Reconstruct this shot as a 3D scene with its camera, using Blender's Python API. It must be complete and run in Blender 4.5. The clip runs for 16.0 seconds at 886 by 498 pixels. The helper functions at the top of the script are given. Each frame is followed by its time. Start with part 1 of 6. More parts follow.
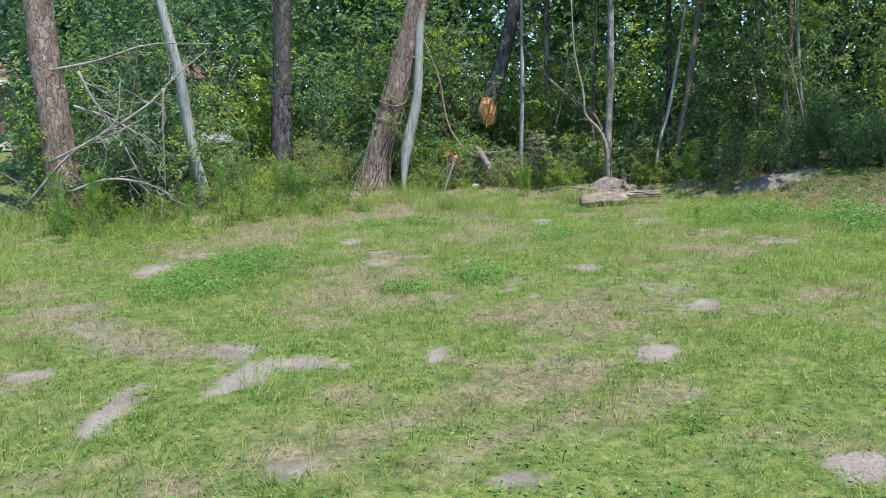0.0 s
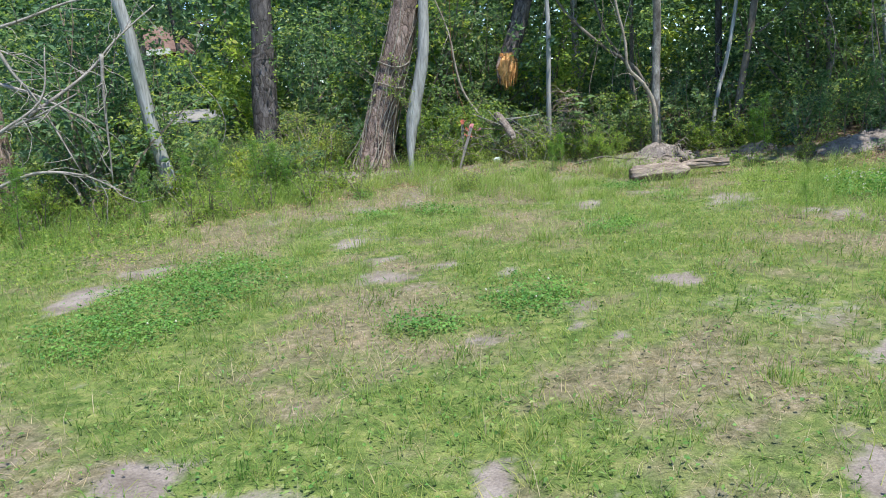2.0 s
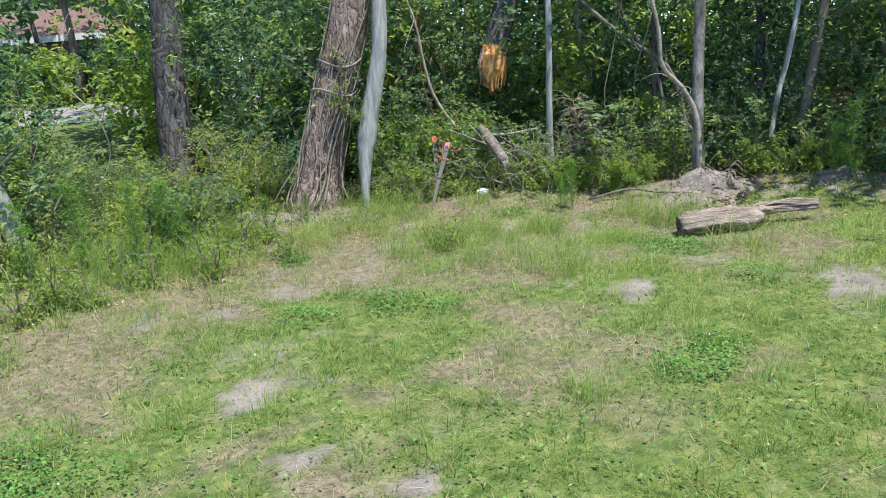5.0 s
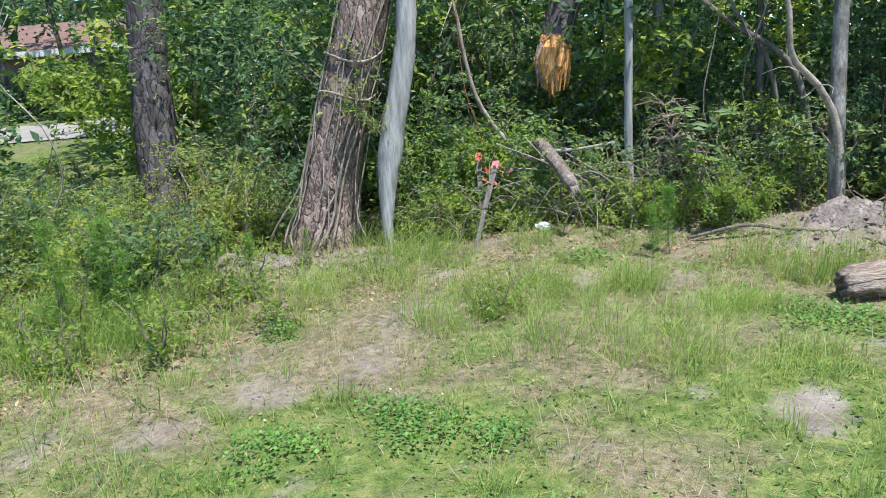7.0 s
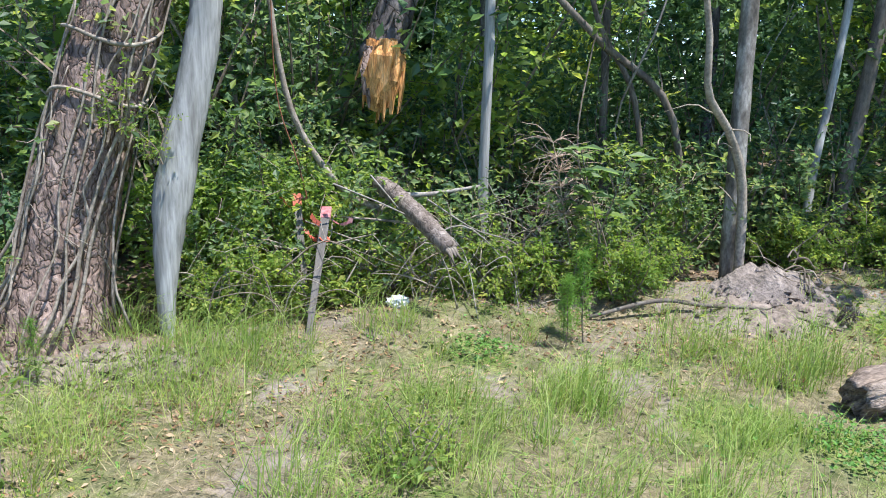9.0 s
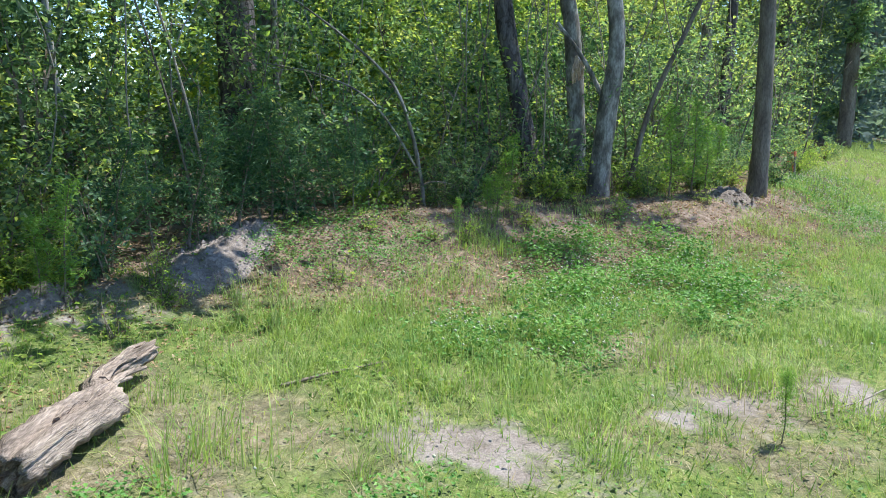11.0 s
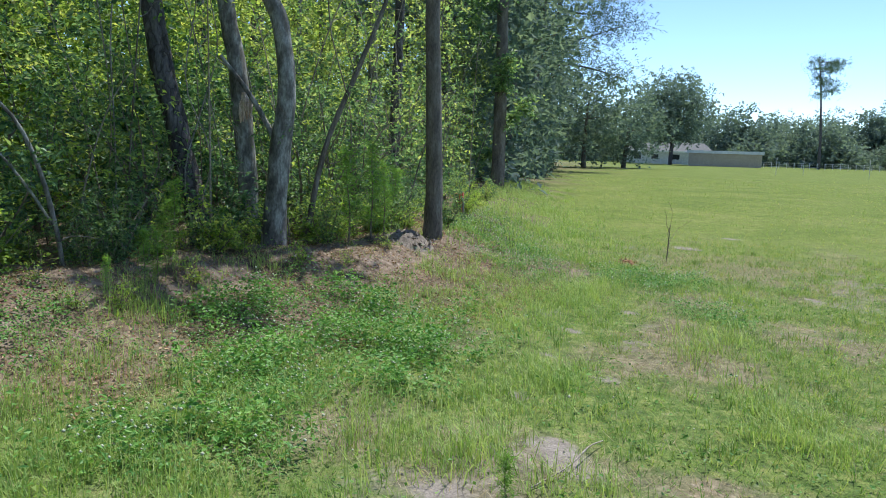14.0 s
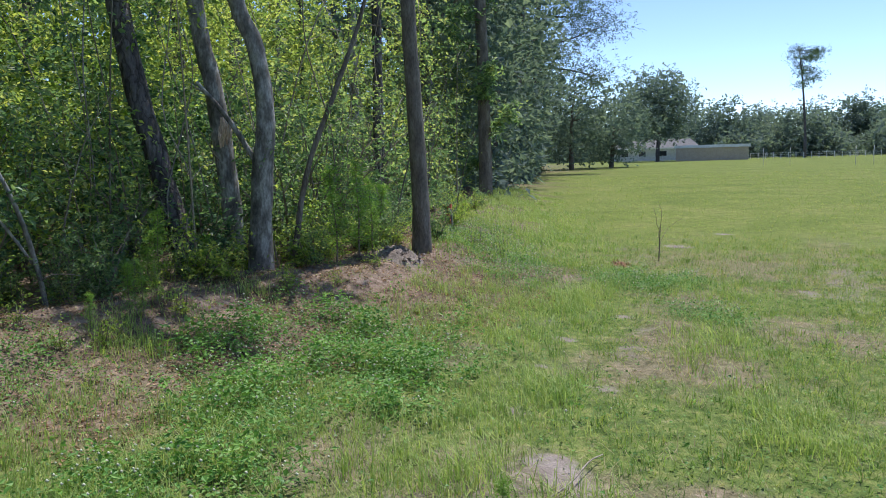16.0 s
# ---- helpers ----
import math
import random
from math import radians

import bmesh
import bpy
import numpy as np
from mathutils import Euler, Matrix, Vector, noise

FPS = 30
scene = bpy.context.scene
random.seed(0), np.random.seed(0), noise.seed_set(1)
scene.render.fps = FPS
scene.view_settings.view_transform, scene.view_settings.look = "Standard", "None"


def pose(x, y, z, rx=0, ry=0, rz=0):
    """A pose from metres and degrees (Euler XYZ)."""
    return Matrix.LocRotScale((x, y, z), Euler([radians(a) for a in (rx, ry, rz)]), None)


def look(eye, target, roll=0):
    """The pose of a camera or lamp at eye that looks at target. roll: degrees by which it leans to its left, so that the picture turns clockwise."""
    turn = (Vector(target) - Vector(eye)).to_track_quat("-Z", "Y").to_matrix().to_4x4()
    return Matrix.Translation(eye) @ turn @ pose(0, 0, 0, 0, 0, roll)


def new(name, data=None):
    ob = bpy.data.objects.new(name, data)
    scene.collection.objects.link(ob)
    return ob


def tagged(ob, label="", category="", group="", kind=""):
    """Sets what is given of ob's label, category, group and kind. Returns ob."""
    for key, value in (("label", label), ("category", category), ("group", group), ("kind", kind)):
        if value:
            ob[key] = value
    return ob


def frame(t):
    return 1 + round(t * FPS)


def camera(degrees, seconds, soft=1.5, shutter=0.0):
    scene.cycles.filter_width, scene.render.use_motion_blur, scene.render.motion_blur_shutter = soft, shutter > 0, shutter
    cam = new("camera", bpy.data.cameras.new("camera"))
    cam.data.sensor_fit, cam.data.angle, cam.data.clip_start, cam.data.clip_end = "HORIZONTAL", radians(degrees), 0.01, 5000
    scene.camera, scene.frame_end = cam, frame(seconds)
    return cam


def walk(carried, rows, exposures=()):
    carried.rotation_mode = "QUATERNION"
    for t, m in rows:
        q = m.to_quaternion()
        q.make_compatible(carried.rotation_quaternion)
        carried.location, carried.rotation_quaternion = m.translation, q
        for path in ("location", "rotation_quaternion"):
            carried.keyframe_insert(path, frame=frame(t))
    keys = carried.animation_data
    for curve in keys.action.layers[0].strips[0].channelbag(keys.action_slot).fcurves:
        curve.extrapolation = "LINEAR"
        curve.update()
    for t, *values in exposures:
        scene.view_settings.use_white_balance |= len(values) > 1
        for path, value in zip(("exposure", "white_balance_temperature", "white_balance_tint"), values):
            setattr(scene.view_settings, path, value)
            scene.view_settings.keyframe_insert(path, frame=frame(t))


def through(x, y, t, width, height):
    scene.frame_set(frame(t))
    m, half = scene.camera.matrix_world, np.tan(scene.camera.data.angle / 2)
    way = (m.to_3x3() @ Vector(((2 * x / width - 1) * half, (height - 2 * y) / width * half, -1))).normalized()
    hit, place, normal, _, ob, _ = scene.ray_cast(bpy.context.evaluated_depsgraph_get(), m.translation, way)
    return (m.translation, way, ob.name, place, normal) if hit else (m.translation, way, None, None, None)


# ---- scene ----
cam = camera(58.4, 16.0, 0.95)
PATH = [
    (0, (0.063, 0.438, 1.314), (0.06, 2.407, 0.963), -1.9),
    (0.5, (0.158, 0.994, 1.295), (0.135, 2.976, 1.035), -1.9),
    (1, (0.088, 1.575, 1.185), (-0.021, 3.532, 0.787), -3.2),
    (1.5, (-0.052, 2.145, 1.188), (-0.11, 4.095, 0.746), -3.0),
    (2, (-0.085, 2.732, 1.211), (-0.111, 4.686, 0.783), -4.3),
    (2.5, (-0.161, 3.296, 1.204), (-0.169, 5.252, 0.789), -3.9),
    (3, (-0.101, 3.851, 1.199), (-0.09, 5.823, 0.864), -3.8),
    (3.2, (-0.063, 4.105, 1.2), (-0.048, 6.079, 0.877), -3.7),
    (5.3, (-0.026, 6.254, 1.468), (0.024, 8.192, 0.974), -4.8),
    (5.5, (-0.011, 6.466, 1.446), (0.039, 8.414, 0.998), -4.7),
    (6, (0.021, 6.983, 1.365), (0.026, 8.94, 0.95), -5.3),
    (6.5, (-0.048, 7.479, 1.353), (-0.08, 9.433, 0.929), -5.2),
    (7, (-0.036, 8.069, 1.277), (-0.079, 10.018, 0.83), -5.2),
    (7.5, (-0.167, 8.624, 1.191), (-0.134, 10.578, 0.769), -1.8),
    (8, (-0.247, 9.204, 1.213), (-0.148, 11.159, 0.804), -3.6),
    (8.5, (-0.525, 9.74, 1.22), (-0.278, 11.679, 0.795), -1.9),
    (9, (-0.727, 10.179, 1.207), (-0.012, 11.999, 0.786), -0.1),
    (9.5, (-0.778, 10.597, 1.208), (0.435, 12.125, 0.768), -3.0),
    (10, (-0.727, 10.858, 1.235), (0.916, 11.916, 0.81), -1.0),
    (10.2, (-0.671, 10.956, 1.222), (1.108, 11.767, 0.801), 0.2),
    (12.3, (0.328, 10.399, 1.081), (2.304, 10.346, 0.776), -0.2),
    (12.5, (0.38, 10.43, 1.067), (2.356, 10.368, 0.764), -0.4),
    (13, (0.447, 10.556, 1.075), (2.409, 10.331, 0.759), 0.3),
    (13.5, (0.443, 10.677, 1.149), (2.354, 10.179, 0.834), 0.9),
    (14, (0.432, 10.722, 1.174), (2.324, 10.122, 0.926), 1.8),
    (14.5, (0.43, 10.717, 1.177), (2.323, 10.106, 0.97), 1.4),
    (15, (0.451, 10.709, 1.198), (2.345, 10.096, 1.006), 0.1),
    (15.5, (0.486, 10.681, 1.212), (2.38, 10.066, 1.025), -1.0),
    (16, (0.502, 10.652, 1.209), (2.392, 10.036, 0.985), -1.6),
]
walk(cam, [(t, look(eye, aim, roll)) for t, eye, aim, roll in PATH], [(0.0, 1.04, 6150, 8), (3.0, 1.09, 6150, 8), (7.0, 1.22, 6050, 10), (9.0, 1.36, 6050, 12), (10.0, 1.36, 6000, 12), (12.3, 1.16, 6050, 0), (14.0, 0.84, 6050, 6), (16.0, 0.7, 6100, 15)])

# ---- light ----
SUN_TO = Vector((0.26, -0.33, 1.0)).normalized()
sun_data = bpy.data.lights.new("sun", "SUN")
sun_data.energy, sun_data.angle, sun_data.color = 3.35, radians(0.6), (1.0, 0.95, 0.86)
sun = new("sun", sun_data)
sun.matrix_world = look(SUN_TO * 60, (0, 0, 0))
world = bpy.data.worlds.new("sky")
scene.world = world
world.use_nodes = True
wn = world.node_tree
sky = wn.nodes.new("ShaderNodeTexSky")
sky.sky_type, sky.sun_disc = "NISHITA", False
sky.sun_elevation, sky.sun_rotation = math.asin(SUN_TO.z), radians(141.8)
sky.air_density, sky.dust_density, sky.ozone_density = 0.55, 0.0, 1.6
wn.links.new(sky.outputs[0], wn.nodes["Background"].inputs[0])
wn.nodes["Background"].inputs[1].default_value = 0.14

# ---- mesh helpers ----
rng = np.random.default_rng(7)


def unit(v):
    v = np.asarray(v, float)
    return v / np.maximum(np.linalg.norm(v, axis=-1, keepdims=True), 1e-9)


def mesh_of(name, verts, faces, mats, smooth=False, index=None):
    """One mesh from an array of points and a list of face arrays (three or four corners each)."""
    me = bpy.data.meshes.new(name)
    verts = np.asarray(verts, np.float32)
    faces = [np.asarray(f, np.int32) for f in faces if len(f)]
    me.vertices.add(len(verts))
    me.vertices.foreach_set("co", verts.ravel())
    loops = np.concatenate([f.ravel() for f in faces])
    totals = np.concatenate([np.full(len(f), f.shape[1], np.int32) for f in faces])
    me.loops.add(len(loops))
    me.loops.foreach_set("vertex_index", loops)
    me.polygons.add(len(totals))
    me.polygons.foreach_set("loop_start", np.concatenate([[0], np.cumsum(totals)[:-1]]).astype(np.int32))
    me.polygons.foreach_set("loop_total", totals)
    me.polygons.foreach_set("use_smooth", np.full(len(totals), smooth))
    if index is not None:
        me.polygons.foreach_set("material_index", np.asarray(index, np.int32))
    for m in (mats if isinstance(mats, (list, tuple)) else [mats]):
        me.materials.append(m)
    me.update(calc_edges=True)
    return me


def part(name, me, parent, label=""):
    ob = new(name, me)
    ob.parent = parent
    return tagged(ob, label) if label else ob


class Build:
    """Gathers points and faces of one mesh."""

    def __init__(self):
        self.v, self.f3, self.f4, self.n = [], [], [], 0

    def add(self, v, f):
        f = np.asarray(f)
        (self.f3 if f.shape[1] == 3 else self.f4).append(f + self.n)
        self.v.append(np.asarray(v, float))
        self.n += len(v)
        return self

    def done(self, name, mats, smooth=False):
        return mesh_of(name, np.concatenate(self.v), [np.concatenate(f) for f in (self.f3, self.f4) if f], mats, smooth)


def smoothline(points, n):
    """A curve through points (Catmull-Rom), n samples."""
    p = np.asarray(points, float)
    p = np.vstack([2 * p[0] - p[1], p, 2 * p[-1] - p[-2]])
    t = np.linspace(0, len(p) - 3 - 1e-6, n)
    i = t.astype(int)
    u = (t - i)[:, None]
    a, b, c, d = p[i], p[i + 1], p[i + 2], p[i + 3]
    return 0.5 * (2 * b + (c - a) * u + (2 * a - 5 * b + 4 * c - d) * u**2 + (3 * b - a - 3 * c + d) * u**3)


def tube(points, radii, sides=6, rough=0.0, seed=0):
    """A closed tube round a polyline; rough: lumps as a share of the radius."""
    p = np.asarray(points, float)
    r = np.broadcast_to(np.asarray(radii, float), (len(p),))
    d = unit(np.gradient(p, axis=0))
    ref = np.where(np.abs(d[:, 2:3]) > 0.9, [[1.0, 0, 0]], [[0, 0, 1.0]])
    a = unit(np.cross(d, ref))
    for i in range(1, len(a)):
        a[i] = unit(a[i - 1] - d[i] * (a[i - 1] @ d[i]))
    b = np.cross(d, a)
    ang = np.arange(sides) * 2 * math.pi / sides
    rr = np.repeat(r[:, None], sides, 1)
    if rough:
        g = np.random.default_rng(seed + 11)
        rr = rr * (1 + rough * g.uniform(-1, 1, rr.shape))
    v = p[:, None] + rr[..., None] * (np.cos(ang)[None, :, None] * a[:, None] + np.sin(ang)[None, :, None] * b[:, None])
    v = np.concatenate([v.reshape(-1, 3), p[:1], p[-1:]])
    i, j = np.meshgrid(np.arange(len(p) - 1), np.arange(sides), indexing="ij")
    k = (j + 1) % sides
    q = np.stack([i * sides + j, i * sides + k, (i + 1) * sides + k, (i + 1) * sides + j], -1).reshape(-1, 4)
    n = len(p) * sides
    e = (len(p) - 1) * sides
    j = np.arange(sides)
    k = (j + 1) % sides
    caps = np.concatenate([np.stack([k, j, np.full(sides, n)], -1), np.stack([e + j, e + k, np.full(sides, n + 1)], -1)])
    q3 = np.concatenate([q[:, [0, 1, 2]], q[:, [0, 2, 3]], caps])
    return v, q3


def leaves(base, way, normal, length, width, fold=0.12):
    """Folded diamond leaves: one island of four corners each."""
    base, way, normal = np.asarray(base), unit(way), np.asarray(normal)
    side = unit(np.cross(way, normal))
    up = np.cross(side, way)
    n = len(base)
    length = np.broadcast_to(length, (n,))[:, None]
    width = np.broadcast_to(width, (n,))[:, None]
    mid = base + way * length * 0.45
    v = np.stack([base, mid + side * width / 2 + up * width * fold, base + way * length - up * length * 0.12,
                  mid - side * width / 2 + up * width * fold], 1).reshape(-1, 3)
    i = np.arange(n)[:, None] * 4
    return v, np.concatenate([i + [[0, 1, 2]], i + [[0, 2, 3]]], 0)


def sprays(g, start, way, length, per, leaf, ratio=0.5, droop=0.25, loose=0.8):
    """Leaves set along twigs that begin at start and run length along way."""
    n = len(start)
    u = (np.arange(per)[None] + g.uniform(0, 1, (n, per))) / per
    p = start[:, None] + way[:, None] * (length[:, None] * u)[..., None]
    p[..., 2] -= droop * length[:, None] * u**2
    p = p.reshape(-1, 3) + g.normal(0, leaf * 0.25, (n * per, 3))
    d = unit(np.repeat(way, per, 0) * 0.5 + g.normal(0, loose, (n * per, 3)) * [1, 1, 0.6] + [0, 0, -0.1])
    nor = unit(g.normal(0, 0.55, (n * per, 3)) + [0, 0, 0.9])
    size = leaf * g.uniform(0.55, 1.25, n * per)
    return leaves(p, d, nor, size, size * ratio)


def wave(x, y, s=1.0, k=0):
    """A cheap smooth noise in about -1..1."""
    return (np.sin(x * 1.7 * s + 1.3 * k + 1.9 * np.sin(y * 1.1 * s + k)) + np.sin(y * 2.1 * s - 0.7 * k + 1.7 * np.sin(x * 1.3 * s + 2.1 * k))
            + 0.6 * np.sin((x + y) * 3.7 * s + k) + 0.5 * np.sin((x - 1.3 * y) * 5.3 * s + 2 * k)) / 3.1


def ease(a, b, x):
    t = np.clip((x - a) / (b - a), 0, 1)
    return t * t * (3 - 2 * t)


# ---- lie of the land ----
EDGE = np.array([(-60, 10), (-12, 12.5), (-6, 11.9), (-3.6, 12.4), (-2.5, 13.4), (-1.8, 14.3), (-0.4, 14.5), (1.2, 14.6), (2.4, 14.3),
                 (3.8, 14.1), (5.4, 13.2), (6.8, 12.1), (8.0, 10.8), (8.9, 9.2), (10.2, 7.6), (13, 6.0), (24, 1.2), (60, -15), (84, -26), (100, -33)], float)


def inside(x, y):
    """Metres behind the border of the wood (negative out on the grass)."""
    x, y = np.asarray(x, float), np.asarray(y, float)
    best, sign = np.full(x.shape, 1e9), np.ones(x.shape)
    for (ax, ay), (bx, by) in zip(EDGE[:-1], EDGE[1:]):
        ux, uy = bx - ax, by - ay
        t = np.clip(((x - ax) * ux + (y - ay) * uy) / (ux * ux + uy * uy), 0, 1)
        dx, dy = x - ax - t * ux, y - ay - t * uy
        d = np.hypot(dx, dy)
        s = np.sign(ux * dy - uy * dx)
        near = d < best - 1e-9
        sign = np.where(near, s, sign)
        best = np.where(near, d, best)
    return best * sign


def land(x, y):
    """Height of the ground."""
    x, y = np.asarray(x, float), np.asarray(y, float)
    s = inside(x, y)
    near = ease(26, 14, np.hypot(x - 3, y - 9))
    z = -0.26 + 0.05 * ease(5.5, 3, y) * ease(12, 3, np.abs(x))
    z += (0.08 + 0.30 * ease(3.8, 7.5, x)) * ease(-2.0, 0.4, s) * ease(60, 20, np.abs(x))
    z += 0.025 * wave(x, y, 0.55, 1) * ease(60, 20, np.hypot(x, y))
    z += near * (0.05 * ease(-1.1, -0.3, s) * ease(0.8, 0.1, s) * wave(x, y, 2.6, 3) + 0.012 * wave(x, y, 3.1, 5))
    z += near * 0.06 * ease(-0.75, -0.2, s) * ease(0.5, -0.1, s)
    return z + 0.75 * ease(16, 40, y) * ease(-1, -6, x)


def on(x, y, up=0.0):
    return Vector((x, y, float(land(x, y)) + up))


# bare sandy spots: centre, half width across and along, turn
STARTING_SPOTS = [(-1.4, 5.6, 0.2, 0.24, -6), (-1.21, 4.96, 0.14, 0.52, -5), (-0.85, 5.3, 0.33, 0.14, -6), (-1.79, 4.51, 0.11, 0.4, -5), (-0.67, 3.7, 0.11, 0.12, -4), (0, 5.42, 0.09, 0.15, -6), (1.37, 5.3, 0.16, 0.27, -6), (2.08, 6.41, 0.15, 0.18, -8), (1.77, 3.53, 0.18, 0.17, -4), (0.35, 3.51, 0.14, 0.09, -4), (-2.61, 5.25, 0.17, 0.13, -6), (-2.99, 8.64, 0.19, 0.34, -9)]
MIDDLE_SPOTS = [(0.66, 7.38, 0.12, 0.29, -10), (1.42, 7.86, 0.17, 0.2, -12), (-1.05, 9.98, 0.18, 0.27, -16), (-0.65, 9.18, 0.19, 0.18, -14), (-0.64, 8.6, 0.26, 0.17, -13), (-0.13, 8.88, 0.15, 0.13, -14), (0.03, 6.95, 0.15, 0.1, -9), (-2.74, 9.35, 0.25, 0.24, -13), (-2.87, 8.77, 0.15, 0.2, -12), (1.37, 11.18, 0.16, 0.25, -20), (2.87, 10.97, 0.29, 0.56, -21), (0.8, 6.9, 0.05, 0.08, -9), (0.3, 8.47, 0.1, 0.16, -13)]
TRACK_SPOTS = [(-2.04, 11.37, 0.17, 0.27, -10), (-1.49, 11.43, 0.26, 0.2, -10), (-1.11, 11.82, 0.25, 0.34, -11), (-0.6, 12.17, 0.2, 0.31, -13), (-0.32, 12.92, 0.23, 0.48, -15), (1.38, 11.19, 0.22, 0.17, -11), (0.79, 13.28, 0.17, 0.34, -17), (-1.23, 12.49, 0.08, 0.26, -13), (0.45, 10.98, 0.07, 0.06, -10), (1, 11.44, 0.1, 0.1, -12), (0.64, 11.32, 0.1, 0.12, -11)]
BANK_SPOTS = [(-0.23, 13.15, 0.14, 0.25, -22), (0.82, 13.41, 0.22, 0.18, -22), (0.82, 13.01, 0.15, 0.23, -22), (1.42, 13.17, 0.16, 0.18, -22), (1.31, 12.69, 0.09, 0.17, -22), (-0.61, 14.69, 0.44, 0.2, -22), (2.13, 11.77, 0.24, 0.17, -59), (2.95, 11.06, 0.1, 0.26, -60), (0.86, 13.42, 0.26, 0.14, -59), (2.76, 13.86, 0.41, 0.44, -60), (1.44, 13.22, 0.19, 0.17, -59)]
FIELDSIDE_SPOTS = [(3.7, 9.06, 0.12, 0.32, -93), (3.46, 9.72, 0.19, 0.17, -93), (3.3, 10.0, 0.12, 0.12, -93), (6.74, 6.92, 0.07, 0.13, -94), (5.67, 7.53, 0.08, 0.11, -93), (4.86, 8.16, 0.05, 0.13, -93), (5.48, 8.32, 0.03, 0.1, -93), (4.63, 8.9, 0.06, 0.11, -102), (6.14, 7.8, 0.06, 0.1, -100), (12.49, 1.47, 0.1, 0.33, -92), (6.98, 4.61, 0.06, 0.13, -98), (11.14, 3.23, 0.21, 0.29, -93)]
# beds of denser plants, as centre, half width across and along, turn
CLOVER_BEDS = [(-2.25, 7.85, 0.53, 0.69, -9), (0.38, 7.7, 0.3, 0.39, -9), (6.23, 12.53, 0.9, 1.17, -17), (0.35, 7.77, 0.22, 0.29, -11), (-0.27, 7.3, 0.25, 0.26, -10), (-2.04, 8.73, 0.59, 0.72, -12), (1.38, 9.86, 0.26, 0.34, -17), (-0.29, 11.28, 0.25, 0.25, -10), (-0.87, 11.09, 0.22, 0.21, -9), (0.05, 11.16, 0.14, 0.16, -10), (2.02, 12.18, 0.23, 0.29, -15), (-1.18, 12.67, 0.12, 0.15, -14), (0.9, 13.79, 0.18, 0.17, -22), (1.95, 12.28, 0.21, 0.26, -59), (2.27, 11.17, 0.23, 0.16, -59)]
FLOWER_BEDS = [(6.26, 9.75, 0.98, 1.32, -94), (4.26, 10.78, 0.62, 0.52, -93), (9.59, 6.93, 0.6, 1.2, -95), (11.44, 6.88, 0.63, 1.26, -95), (5.21, 10.34, 0.56, 0.59, -101), (11.75, 6.36, 0.65, 1.3, -92), (6.48, 6.26, 0.33, 0.55, -99), (8.28, 5.73, 0.62, 0.76, -97), (6.25, 9.59, 0.76, 0.72, -100)]
TALL_BEDS = [(-0.91, 4.66, 0.15, 0.19, -5), (-4.63, 7.94, 0.4, 0.52, -9), (0.07, 12.76, 0.36, 0.47, -24), (0.94, 12.17, 0.32, 0.41, -23), (-0.66, 14.18, 0.49, 0.63, -19), (-0.04, 12.32, 0.17, 0.22, -15), (0.22, 12.04, 0.21, 0.28, -13), (0.99, 11.97, 0.28, 0.33, -13), (0.98, 13.19, 0.11, 0.15, -18), (2.08, 13.01, 0.24, 0.31, -18), (-2.54, 14.26, 0.44, 0.58, -18), (-2.55, 12.63, 0.4, 0.47, -13), (-1.93, 12.87, 0.33, 0.37, -14), (-0.38, 13.95, 0.41, 0.52, -22)]
BANK_TALL_BEDS = [(-1.14, 13.64, 0.26, 0.34, -22), (1.07, 13.07, 0.11, 0.14, -22), (0.51, 13.16, 0.22, 0.29, -22), (0.54, 14.22, 0.16, 0.21, -22), (2.17, 13.11, 0.17, 0.23, -22), (4.63, 12.14, 0.46, 0.59, -61), (5.25, 11.31, 0.47, 0.61, -61), (2.48, 11.91, 0.2, 0.18, -60), (2.32, 12.98, 0.22, 0.29, -60), (1.96, 13.34, 0.17, 0.22, -60), (4.41, 10.14, 0.44, 0.56, -93), (3.71, 10.84, 0.3, 0.33, -93), (3.38, 10.53, 0.34, 0.22, -93), (4.07, 9.9, 0.41, 0.44, -103)]
BRIGHT_BEDS = [(2.51, 5.46, 0.42, 0.54, -7), (3.9, 12.02, 0.55, 0.72, -26), (1.56, 11.67, 0.23, 0.29, -13), (1.59, 12.66, 0.31, 0.36, -22), (3.88, 11.65, 0.69, 0.9, -60), (20.93, 1.82, 1, 1.3, -99), (7.86, 7.65, 0.8, 0.99, -94), (4.55, 9.12, 0.25, 0.33, -93), (6.42, 8.23, 0.3, 0.39, -99), (4.2, 8.74, 0.14, 0.18, -102), (6.5, 11.25, 0.2, 0.26, -100), (14.16, 4.16, 0.77, 1, -88), (3.74, 7.65, 0.38, 0.49, -102)]
WEED_BEDS = [(-3.81, 10.34, 0.94, 1.23, -11), (-4.67, 12, 0.69, 0.9, -19), (0.15, 12.83, 0.18, 0.24, -22), (3.43, 13.26, 0.32, 0.42, -61), (3.49, 11.39, 0.37, 0.3, -93)]
